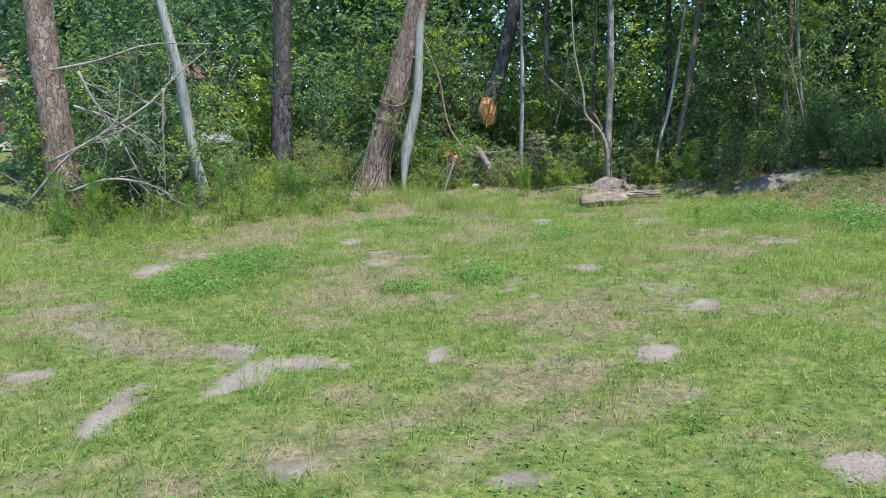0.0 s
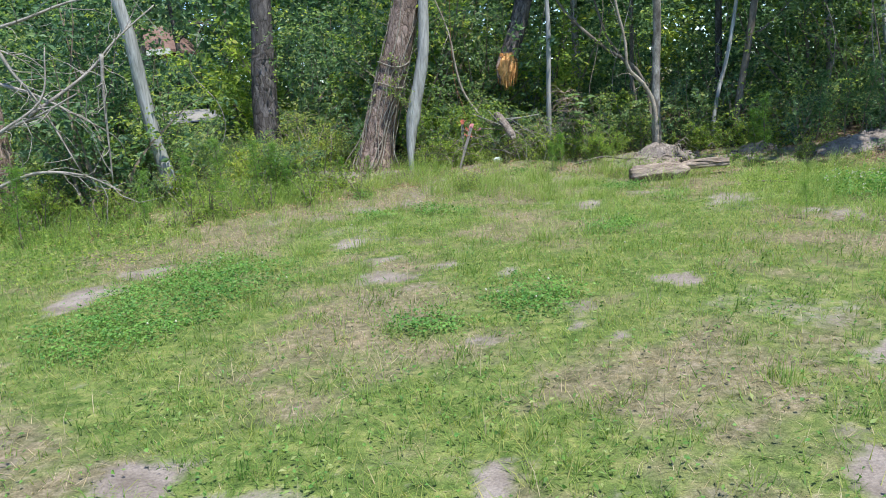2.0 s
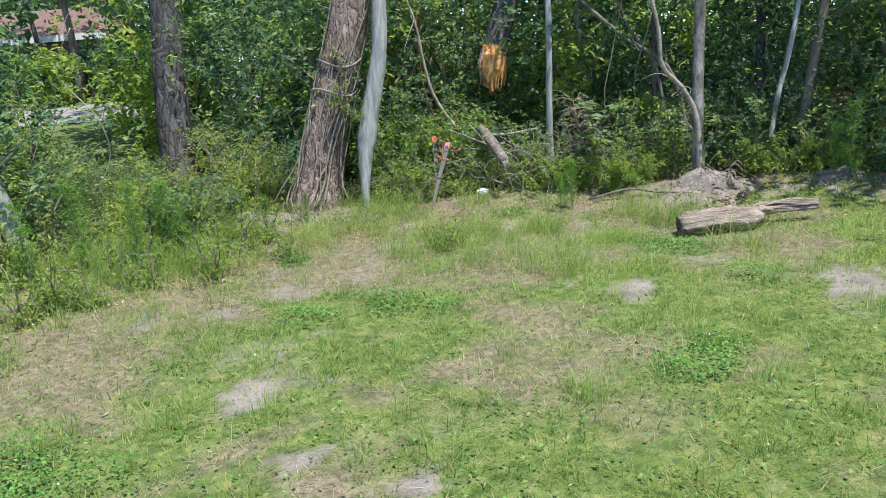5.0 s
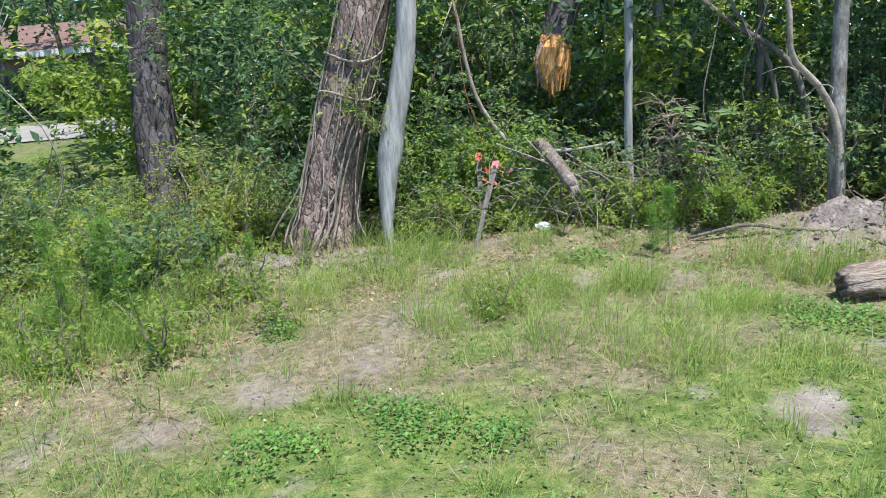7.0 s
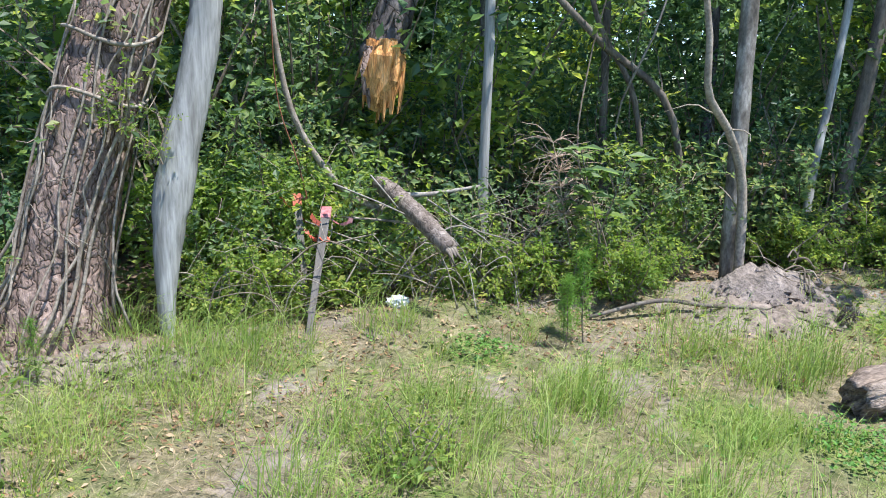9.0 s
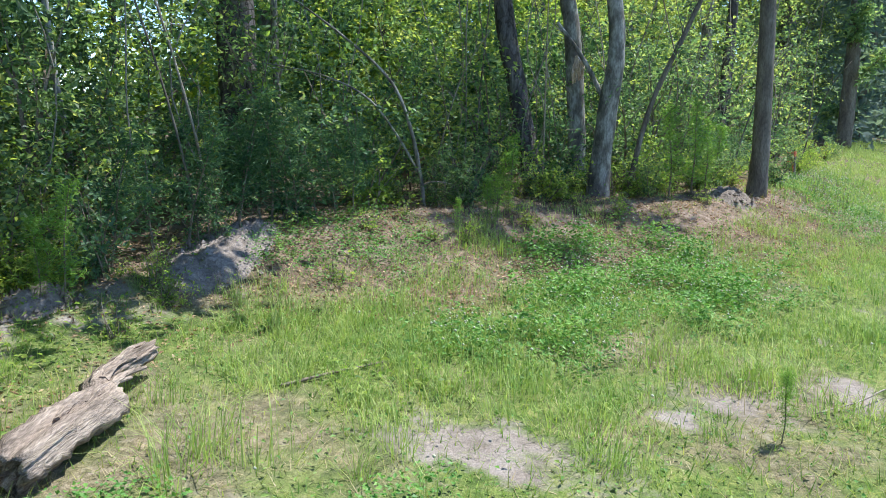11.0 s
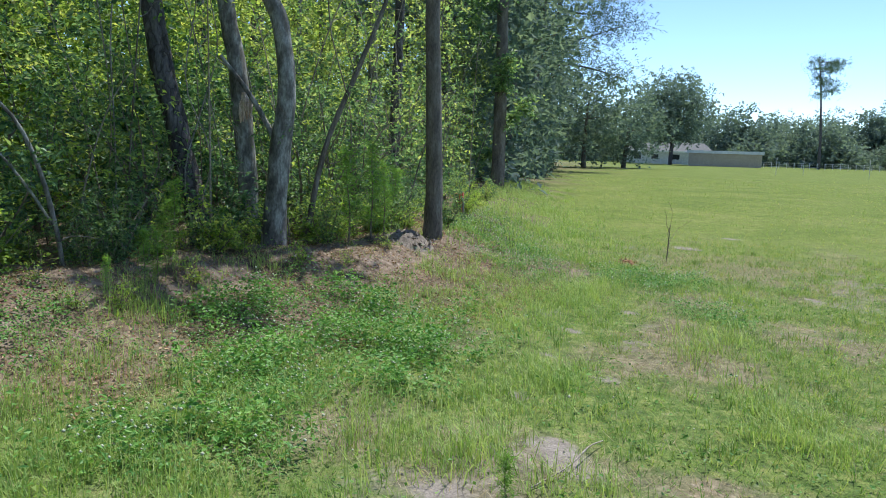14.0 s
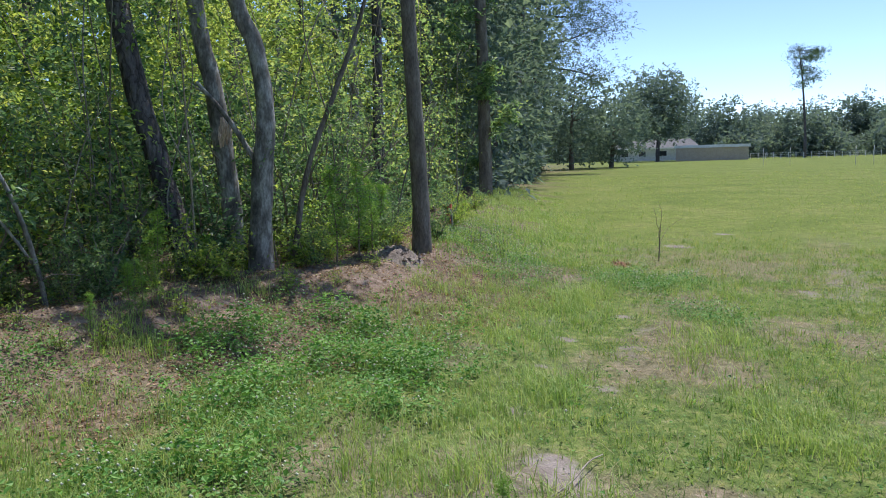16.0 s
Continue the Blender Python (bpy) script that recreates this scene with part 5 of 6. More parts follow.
# tufts over the whole sward, then the tall soft beds
cx, cy = scatter(gg, 8200, -7.5, 13.5, 1.2, 14.4, lambda x, y: NEAR(x, y) & chance(x, np.clip(0.5 + 0.6 * wave(x, y, 1.9, 31), 0.05, 1) * (1 - 0.6 * dryness(x, y)) * (1 - 0.75 * shaded_bank(x, y))) & (bareness(x, y) < 0.45))
long = (cy > 9.3 + 0.8 * wave(cx, cy, 1.3, 5)) & (cx < 3.2)
tussocks(cx[~long], cy[~long], 15, 0.035, 0.06, 0.15, (0.003, 0.006), GRASS, "grass_tufts", "loose green grass tufts")
thick = long & chance(cx, 0.42)
tussocks(cx[thick], cy[thick], 38, 0.045, 0.1, 0.27, (0.0025, 0.005), TALL_GRASS, "long_grass_tufts", "longer pale green grass tufts near the bank")
cx, cy = scatter(gg, 21000, -7.5, 13.5, 1.2, 14.6, lambda x, y: NEAR(x, y) & chance(x, bed(BRIGHT_BEDS, x, y)))
tussocks(cx, cy, 16, 0.05, 0.07, 0.19, (0.003, 0.006), TALL_GRASS, "bright_grass", "bright yellow-green soft grass")
cx, cy = scatter(gg, 26000, -7.5, 13.5, 1.2, 14.8, lambda x, y: (inside(x, y) < 0.3) & chance(x, np.maximum(bed(TALL_BEDS, x, y, 0.8), bed(BANK_TALL_BEDS, x, y, 0.8)) * np.clip(0.55 + 0.7 * wave(x, y, 3.7, 27), 0.05, 1)))
far_side = cx > 3.1
tussocks(cx[~far_side], cy[~far_side], 30, 0.06, 0.2, 0.44, (0.0028, 0.0055), TALL_GRASS, "tall_grass", "tall soft light green grass")
tussocks(cx[far_side], cy[far_side], 20, 0.06, 0.09, 0.27, (0.0025, 0.005), TALL_GRASS, "drooping_grass", "drooping light green grass among clover")
cx, cy = scatter(gg, 5200, 9.5, 30, -4, 8, lambda x, y: chance(x, ease(-2.6, -0.6, inside(x, y) + 0.5 * wave(x, y, 1.1, 4)) * ease(0.7, 0.1, inside(x, y))))
tussocks(cx, cy, 18, 0.12, 0.07, 0.22, (0.006, 0.011), TALL_GRASS, "verge_grass", "tall yellow-green grass along the wood's edge")
# weeds along the foot of the shrubs at the near corner
cx, cy = scatter(gg, 3800, -9, -1.5, 8, 14.5, lambda x, y: chance(x, 0.6 * ease(-2.2, -0.4, inside(x, y)) * ease(0.8, 0.2, inside(x, y))))
tussocks(cx, cy, 12, 0.06, 0.12, 0.34, (0.004, 0.009), TALL_GRASS, "border_weeds", "tall green weeds at the shrubs' foot")
# clover beds rise in soft mounds
x, y = scatter(gg, 900000, -7.5, 13.5, 2, 14.4, lambda x, y: NEAR(x, y) & chance(x, 0.85 * np.maximum(bed(CLOVER_BEDS, x, y), 0.85 * bed(FLOWER_BEDS, x, y)) * (0.95 + 0.5 * wave(x, y, 3.3, 19)) + 0.01))
low_leaves("clover", "dark green clover patches", CLOVER, x, y, gg.uniform(0.01, 0.12, len(x)) * (0.8 + 0.5 * wave(x, y, 4.1, 18)), 0.022, 0.85)
x, y = scatter(gg, 90000, -7.5, 12.5, 1.5, 14.4, lambda x, y: NEAR(x, y) & (bareness(x, y) < 0.35) & chance(x, np.clip(0.45 + 0.7 * wave(x, y, 2.9, 25), 0, 1) * (0.9 - 0.7 * dryness(x, y))))
low_leaves("ground_leaves", "small broad-leaved weeds among the grass", SWARD_LEAF, x, y, gg.uniform(0.01, 0.05, len(x)), 0.03, 0.5)
x, y = scatter(gg, 42000, -7.5, 12, 8, 14.8, lambda x, y: (inside(x, y) < 0.6) & chance(x, np.maximum(bed(WEED_BEDS, x, y), 0.5 * ease(0.25, 0.6, wave(x, y, 2.2, 15) + 0.4 * wave(x, y, 5.1, 16)) * ease(-1.6, -0.6, inside(x, y)))))
low_leaves("bank_weeds", "small yellow-green weeds on the bank", LEAF_LIGHT, x, y, gg.uniform(0.02, 0.16, len(x)), 0.042, 0.6)
x, y = scatter(gg, 130000, -7.5, 11.5, 7, 15.2, lambda x, y: (inside(x, y) < 0.8) & (inside(x, y) > -1.4 - 1.0 * ease(4, 5.5, x)) & chance(x, (0.55 + 0.45 * ease(4, 5.5, x)) * (0.6 + 0.6 * wave(x, y, 2.1, 22))))
low_leaves("leaf_litter", "dry brown leaf litter on the bank", LITTER, x, y, gg.uniform(0.004, 0.02, len(x)), 0.036, 0.45, 0.6)
x, y = scatter(gg, 90000, -2.6, 9.6, 8.6, 14.8, lambda x, y: (inside(x, y) < 0.4) & chance(x, 0.1 + 0.5 * ease(-2.0, -0.5, inside(x, y)) * (0.6 + 0.6 * wave(x, y, 2.1, 22))))
blades(gg, x, y, gg.uniform(0.03, 0.12, len(x)), gg.uniform(0.003, 0.007, len(x)), gg.uniform(1.2, 1.55, len(x)), STRAW, "dead_grass", "flattened dead grass on the bank", 1)
x, y = scatter(gg, 9000, -2.5, 9.8, 8.4, 15, lambda x, y: (inside(x, y) < 0.7) & chance(x, np.maximum(0.5 * shaded_bank(x, y), 0.25 * ease(-1.2, -0.3, inside(x, y)))))
blades(gg, x, y, gg.uniform(0.08, 0.32, len(x)), gg.uniform(0.004, 0.009, len(x)), gg.uniform(1.35, 1.56, len(x)), TWIG, "twig_litter", "thin dry twigs lying on the bank", 1)
# white clover heads on short stalks
x, y = scatter(gg, 60000, -4, 14, 3, 12.4, lambda x, y: (inside(x, y) < 0) & chance(x, 0.42 * bed(FLOWER_BEDS, x, y) * np.clip(0.6 + 0.5 * wave(x, y, 2.6, 33), 0.1, 1) + 0.02 * bed(CLOVER_BEDS, x, y) + 0.004 * ease(3, 5, x) + 0.0006))
oct_v = np.array([(1, 0, 0), (-1, 0, 0), (0, 1, 0), (0, -1, 0), (0, 0, 1), (0, 0, -1)], float) * 0.0065
oct_f = np.array([(0, 2, 4), (2, 1, 4), (1, 3, 4), (3, 0, 4), (2, 0, 5), (1, 2, 5), (3, 1, 5), (0, 3, 5)])
c = np.stack([x, y, land(x, y) + gg.uniform(0.09, 0.17, len(x))], -1)
tagged(new("clover_flowers", mesh_of("clover_flowers", (c[:, None] + oct_v * gg.uniform(0.9, 1.6, (len(x), 1, 1))).reshape(-1, 3), [(np.arange(len(x))[:, None, None] * 6 + oct_f).reshape(-1, 3)], PETAL, True)), "small white clover flower heads", "flowers", kind="stuff")
# open field, thinning with distance
x, y = scatter(gg, 260000, 4, 48, -32, 9, lambda x, y: (inside(x, y) < -0.1) & (np.hypot(x - 3, y - 9) >= 8.0) & chance(x, (9 / np.hypot(x - 1, y - 10))**1.6 * np.clip(0.7 + 0.5 * wave(x, y, 0.9, 41), 0.1, 1)))
d = np.hypot(x - 1, y - 10)
blades(gg, x, y, gg.uniform(0.04, 0.1, len(x)), gg.uniform(0.004, 0.008, len(x)) * d / 9, gg.uniform(0.3, 1.3, len(x)), GRASS, "field_grass", "short green grass of the open field", 1)


# ---- feathery weeds ----
def feather_mesh(seed, height, reach, mat=None):
    g = np.random.default_rng(seed)
    wood, B = Build(), Build()
    p = branch_points(g, (0, 0, -0.03), (g.normal(0, 0.06), g.normal(0, 0.06), 1), height, 8, 0.05)
    wood.add(*tube(p, np.linspace(0.006, 0.002, 8), 5))
    n = 62
    u = g.uniform(0.12, 1, n) * 6.99
    i = u.astype(int)
    s = p[i] + (p[i + 1] - p[i]) * (u - i)[:, None]
    a = g.uniform(0, 6.28, n)
    w = unit(np.stack([np.cos(a), np.sin(a), g.uniform(0.8, 1.8, n)], -1))
    l = reach * (1.15 - u / 7) * g.uniform(0.7, 1.2, n) + 0.05
    B.add(*sprays(g, s, w, l, 16, 0.034, 0.14, 0.1, 1.0))
    return wood.done("wood", TWIG), B.done("foliage", mat or FEATHER)


FEATHERS = [feather_mesh(600 + i, 0.55, 0.11) for i in range(3)]
SHADED_FEATHERS = [feather_mesh(610 + i, 0.55, 0.2, FEATHER_SHADED) for i in range(2)]
for x, y, size in ((1.36, 13.7, 0.75), (1.5, 13.75, 0.95), (1.43, 13.85, 0.65), (4.25, 13.6, 1.5), (4.15, 13.7, 1.1), (-2.3, 13.0, 1.3), (-2.5, 12.7, 1.4), (-2.15, 12.85, 1.0), (-1.55, 13.6, 0.8), (-1.2, 14.0, 0.6),
                   (7.15, 11.0, 0.85), (7.0, 11.1, 0.9), (6.7, 11.35, 0.6), (7.4, 10.9, 0.6), (3.05, 9.62, 0.62), (-4.6, 10.9, 1.6), (-4.9, 10.7, 1.4), (-5.1, 11.1, 1.6), (-3.6, 11.7, 1.2), (-3.2, 12.2, 1.3), (-2.9, 12.6, 1.5),
                   (6.0, 12.9, 1.7), (5.7, 13.0, 1.6), (5.4, 13.3, 1.9), (5.9, 13.1, 2.1), (6.6, 12.6, 1.9), (6.2, 12.9, 2.2), (6.4, 12.9, 1.6), (5.0, 13.7, 1.8), (6.7, 12.3, 1.6), (6.3, 12.7, 1.8), (6.5, 12.4, 1.5), (5.3, 13.5, 1.7), (6.1, 13.3, 2.0), (8.0, 11.0, 0.9), (8.3, 10.5, 0.8), (9.0, 9.1, 1.9), (9.2, 8.8, 2.0), (9.4, 8.6, 1.6), (9.9, 8.4, 1.5), (7.9, 10.9, 1.2)):
    # weeds on this stretch take the copy with shade in its colour
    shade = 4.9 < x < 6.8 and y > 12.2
    plant("feathery_weed", SHADED_FEATHERS[int(rng.integers(2))] if shade else FEATHERS[int(rng.integers(3))], x, y, size, rng.uniform(0, 6.28), "dark green feathery weed, leaf colour darkened for shade" if shade else "bright green feathery weed on the grassy bank", "weed", "feathery weeds")


# ---- broken trunk with split orange wood ----
def hung_trunk():
    """A snapped trunk that hangs above the brush, torn open at its lower end."""
    ob = new("snapped_pine")
    a, b, c = np.array((0.95, 15.75, 0.95)), np.array((1.02, 15.8, 1.35)), np.array((1.2, 15.85, 1.9))
    pts = smoothline([a + (0.0, 0, 0.3), b + (0.01, 0, 0.1), c, (1.6, 16.0, 3.4), (2.1, 16.3, 6.0)], 24)
    ob.location = Vector(pts[0])
    o = np.array(ob.location)
    part("trunk", mesh_of("trunk", *(lambda v, f: (v, [f]))(*tube(pts - o, np.interp(np.linspace(0, 1, 24), [0, 0.12, 0.4, 1], [0.12, 0.15, 0.15, 0.1]), 14, 0.09, 3)), BARK_DARK, True), ob)
    g = np.random.default_rng(9)
    for k in range(46):
        ang, r = g.uniform(0, 6.28), 0.135 * math.sqrt(g.uniform(0, 1))
        top = np.array((1.0 + r * math.cos(ang), 15.7 + r * math.sin(ang) - 0.05, 1.42 + g.uniform(-0.1, 0.06)))
        low = top + (g.normal(-0.05, 0.02), g.normal(-0.02, 0.015), -g.uniform(0.2, 0.48))
        w = g.uniform(0.012, 0.027)
        part("splinter", mesh_of("splinter", *(lambda v, f: (v, [f]))(*tube(np.array([top, top * 0.5 + low * 0.5 + g.normal(0, 0.008, 3), low]) - o, [w, w * 0.95, w * 0.35], 5, 0.25, k)), SPLIT_WOOD), ob, "torn orange heartwood" if k == 0 else "")
    core = tube(np.array([(1.02, 15.66, 1.46), (0.99, 15.63, 1.34), (0.97, 15.63, 1.2), (0.94, 15.64, 1.08), (0.92, 15.66, 0.98)]) - o, [0.06, 0.12, 0.13, 0.1, 0.045], 14, 0.28, 77)
    part("heartwood", mesh_of("heartwood", core[0], [core[1]], SPLIT_WOOD), ob, "jagged orange heartwood")
    flap = Build()
    for k in range(7):
        top = np.array((0.88 + 0.03 * k * 0.4, 15.66, 1.42))
        low = top + (-0.06 + 0.02 * k, -0.05, -g.uniform(0.25, 0.45))
        flap.add(*tube(np.array([top, (top + low) / 2 + (-0.02, -0.01, 0), low]) - o, [0.03, 0.028, 0.012], 5, 0.3, k + 50))
    part("bark_flap", flap.done("bark_flap", BARK_PINE), ob, "torn strip of bark")
    tagged(ob, "snapped dark trunk with torn orange heartwood", "tree")
    stump = new("stump")
    stump.location = on(1.0, 16.0)
    part("trunk", mesh_of("trunk", *(lambda v, f: (v, [f]))(*tube(np.array([(0, 0, -0.05), (0, 0, 0.2), (0.02, 0, 0.5), (0.0, 0, 0.62)]), [0.2, 0.17, 0.16, 0.1], 12, 0.1, 5)), BARK_DARK, True), stump)
    tagged(stump, "dark shaded stump behind the brush", "stump")


hung_trunk()


def limb(name, points, radii, mat, label, category, twigs=0, seed=0, group="", sides=7, n=18):
    g = np.random.default_rng(seed)
    p = smoothline(points, n)
    ob = new(name)
    ob.location = Vector(p[0])
    q = p - p[0]
    part("wood", mesh_of("wood", *(lambda v, f: (v, [f]))(*tube(q, np.interp(np.linspace(0, 1, n), np.linspace(0, 1, len(radii)), radii), sides, 0.08, seed)), mat, True), ob)
    for k in range(twigs):
        i = int(g.integers(2, n - 1))
        b = branch_points(g, q[i], unit(q[i] - q[i - 1]) + g.normal(0, 0.7, 3), g.uniform(0.2, 0.7), 6, 0.3)
        part("side_twig", mesh_of("side_twig", *(lambda v, f: (v, [f]))(*tube(b, np.linspace(min(radii[-1], 0.006), 0.002, 6), 4)), mat), ob)
    return tagged(ob, label, category, group)


limb("fallen_limb", [(0.71, 14.98, 0.56), (0.73, 14.9, 0.55), (0.77, 14.72, 0.5), (0.81, 14.52, 0.43), (0.85, 14.32, 0.35), (0.885, 14.17, 0.28)], [0.04, 0.056, 0.058, 0.056, 0.055, 0.046], BARK_BRUSH, "broken grey-brown limb propped on the brush", "branch", 0, 1, "", 12, 30)
gl = np.random.default_rng(29)
for k in range(9):
    a = k * 0.7
    c = np.array((0.885, 14.17, 0.28)) + (0.025 * math.cos(a), 0.02 * math.sin(a), 0.01 * math.sin(a))
    limb("torn_splinter", [c + (-0.01, 0.06, 0.03), c + (0, 0, 0.0), c + (gl.uniform(0.0, 0.02), -gl.uniform(0.01, 0.07), -gl.uniform(0.01, 0.06))], [0.016, 0.014, 0.003], BARK_BROWN, "torn splinter at the broken limb's end", "splinter", 0, 30 + k, "torn splinters", 5, 6)
limb("brush_stick", [(0.7, 14.9, 0.5), (1.0, 14.85, 0.49), (1.35, 14.8, 0.53)], [0.02, 0.016, 0.01], DEADWOOD, "pale stub across the broken limb", "branch", 0, 41, "brush sticks", 6, 10)
for k in range(30):
    x, y = gl.uniform(-0.45, 2.1), gl.uniform(14.3, 14.8)
    l, h, s = gl.uniform(0.25, 0.7), gl.uniform(0.1, 0.42), gl.choice([-1, 1])
    z = float(land(x, y))
    limb("arching_stick", [(x, y, z - 0.02), (x + 0.2 * s * l, y - 0.02, z + h * 0.7), (x + 0.5 * s * l, y - 0.04, z + h), (x + s * l, y, z + h * gl.uniform(0.2, 0.9))], [0.0045, 0.004, 0.0035, 0.0015], (VINE, TWIG, VINE)[k % 3], "pale bare stick arching over the brush", "branch", 2, 60 + k, "arching sticks", 4, 12)
for k in range(9):
    x, y = gl.uniform(0.2, 1.5), gl.uniform(14.4, 15.1)
    z, l = float(land(x, y)), gl.uniform(0.7, 1.3)
    limb("fallen_stalk", [(x, y, z + gl.uniform(0.2, 0.8)), (x + 0.3 * l, y - 0.05, z + gl.uniform(0.3, 0.6)), (x + 0.6 * l, y - 0.1, z + gl.uniform(0.15, 0.35)), (x + gl.uniform(0.5, 0.9) * l, y - gl.uniform(0.1, 0.5), z - 0.01)], [0.005, 0.005, 0.004, 0.002], (VINE, DEADWOOD)[k % 2], "long pale stalk leaning out of the brush", "branch", 2, 120 + k, "fallen stalks", 5, 14)
limb("bent_sapling", [(0.78, 15.0, 0.38), (0.6, 15.05, 0.45), (0.43, 15.1, 0.62), (0.23, 15.1, 0.96), (0.14, 15.1, 1.36), (0.07, 15.1, 1.85), (-0.2, 15.2, 2.6)], [0.028, 0.026, 0.022, 0.02, 0.018, 0.014, 0.008], VINE, "thin bare sapling bent down over the brush", "branch", 5, 2)
limb("brush_stick", [(0.4, 14.9, 0.38), (0.9, 14.7, 0.32), (1.5, 14.6, 0.1), (1.7, 14.5, -0.02)], [0.008, 0.008, 0.006, 0.003], VINE, "pale broken stick in the brush pile", "branch", 4, 3, "brush sticks")
limb("brush_stick", [(-0.3, 14.85, 0.42), (0.1, 14.8, 0.22), (0.6, 14.65, 0.3)], [0.008, 0.007, 0.004], VINE, "pale broken stick in the brush pile", "branch", 4, 4, "brush sticks")
gb = np.random.default_rng(14)
for k in range(46):
    x, y = gb.uniform(-0.35, 1.7), gb.uniform(14.45, 15.3)
    a = gb.uniform(0, 6.28)
    z = float(land(x, y))
    l = gb.uniform(0.25, 0.7)
    h = gb.uniform(0.0, 0.3)
    limb("brush_stick", [(x, y, z + h), (x + 0.5 * l * math.cos(a), y + 0.3 * l * math.sin(a), z + h + gb.uniform(0, 0.25)), (x + l * math.cos(a), y + 0.6 * l * math.sin(a), z + gb.uniform(0.0, 0.35))], [0.006, 0.005, 0.002],
         (VINE, TWIG, BARK_BROWN)[k % 3], "thin broken stick in the brush pile", "branch", 1, 20 + k, "brush sticks", 4, 7)
limb("ground_stick", [(1.72, 14.05, float(land(1.72, 14.05)) + 0.02), (2.1, 13.92, -0.08), (2.36, 13.82, -0.11), (2.7, 13.65, -0.13), (2.95, 13.35, -0.2)], [0.012, 0.014, 0.013, 0.011, 0.006], BARK_BROWN, "dark stick on the sandy bank", "branch", 1, 5)
limb("ground_stick", [on(3.39, 9.36, 0.012), on(3.52, 9.12, 0.04), on(3.7, 8.92, 0.05), on(3.8, 8.79, 0.03)], [0.004, 0.0045, 0.003], VINE, "thin curved stick on bare soil", "branch", 0, 6)
limb("ground_stick", [on(3.4, 11.95, 0.012), on(3.6, 11.72, 0.02), on(3.8, 11.5, 0.012)], [0.009, 0.008, 0.005], TWIG, "weathered stick lying in the grass", "branch", 0, 7)
# leaning bare stems
limb("leaning_stem", [root(2.95, 14.2), (2.93, 14.2, 0.5), (2.78, 14.18, 0.86), (2.54, 14.12, 1.12), (2.5, 14.1, 1.5), (2.35, 14.1, 2.2), (2.3, 14.1, 3.2)], [0.035, 0.032, 0.028, 0.024, 0.02, 0.016, 0.01], VINE, "crooked bare stem rising from the thicket", "branch", 5, 8)
limb("leaning_stem", [root(3.15, 15.0), (2.95, 15.0, 0.95), (2.4, 15.1, 1.45), (1.9, 15.2, 1.95), (1.5, 15.3, 2.6)], [0.03, 0.028, 0.026, 0.022, 0.015], BARK_BROWN, "long dark limb slanting through the thicket", "branch", 4, 9)
limb("leaning_stem", [root(3.0, 15.3), (2.85, 15.3, 1.0), (2.5, 15.3, 1.6), (2.25, 15.3, 2.4)], [0.026, 0.024, 0.02, 0.014], BARK_BROWN, "dark limb slanting through the thicket", "branch", 3, 10)
limb("leaning_stem", [root(7.35, 11.72), (7.3, 11.75, 0.4), (7.25, 11.85, 0.9), (7.25, 12.05, 1.35), (7.25, 12.5, 1.75), (7.3, 13.0, 2.1)], [0.022, 0.02, 0.018, 0.015, 0.012, 0.008], BARK_MOTTLED, "pale arching sapling at the bank", "branch", 3, 11)
limb("leaning_stem", [(7.33, 11.75, 0.42), (7.3, 12.0, 0.85), (7.3, 12.3, 1.2), (7.3, 12.75, 1.4), (7.3, 13.3, 1.5)], [0.012, 0.011, 0.01, 0.007, 0.005], BARK_MOTTLED, "pale thin stem arching from the bank", "branch", 5, 12)
limb("leaning_stem", [(8.74, 9.85, 1.1), (8.85, 10.15, 1.65), (8.92, 10.45, 2.05)], [0.03, 0.028, 0.02], BARK_MOTTLED, "branch slanting from the forked trunk", "branch", 2, 13)
limb("leaning_stem", [root(8.9, 9.6), (8.9, 9.4, 1.1), (8.85, 9.05, 2.0), (8.8, 8.75, 2.8), (8.8, 8.4, 4.2)], [0.035, 0.03, 0.027, 0.022, 0.012], BARK_BROWN, "thin dark stem leaning through the wood", "branch", 4, 14)
# pale scar on the broken trunk
scar = new("torn_scar")
scar.location = (9.03, 10.22, 1.56)
gs2 = np.random.default_rng(4)
for k in range(12):
    t = gs2.normal(0, 0.04, 3) * [0.3, 1, 0.6]
    sp = tube(np.array([t + (-0.04, 0, 0.1), t + (-0.06, 0, 0.0), t + (-0.03, 0, -0.12)]), [0.01, 0.022, 0.008], 5, 0.2, k)
    part("splinter", mesh_of("splinter", sp[0], [sp[1]], PALE_WOOD), scar)
tagged(scar, "pale torn wood scar on the mottled trunk", "broken wood")

# ---- vines on the big pine ----
gv2 = np.random.default_rng(21)


def pine_axis(h):
    return np.array((np.interp(h, [0, 0.3, 1.05, 1.85, 4.5], [-1.2, -1.1, -0.88, -0.62, 0.1]), 14.71, h))


for k in range(12):
    a0, spin, h0 = gv2.uniform(3.2, 6.2), gv2.normal(0, 0.5), -0.1
    hs = np.linspace(-0.08, gv2.uniform(1.2, 3.6), 14)
    foot = 0.14 if k % 4 == 0 else 0.0
    pts = []
    for j, h in enumerate(hs):
        a = a0 + spin * j / 13 + gv2.normal(0, 0.12)
        r = np.interp(h, [-0.1, 0.3, 1.9, 4], [0.335, 0.255, 0.222, 0.2]) + 0.006 + foot * max(0, 1 - j / 3.0)
        pts.append(pine_axis(h) + (r * math.cos(a), r * math.sin(a), 0))
    limb("vine", pts, [gv2.uniform(0.006, 0.014), 0.007, 0.003], VINE, "bare woody vine climbing the pine", "vine", 1, 200 + k, "vines", 5, 30)
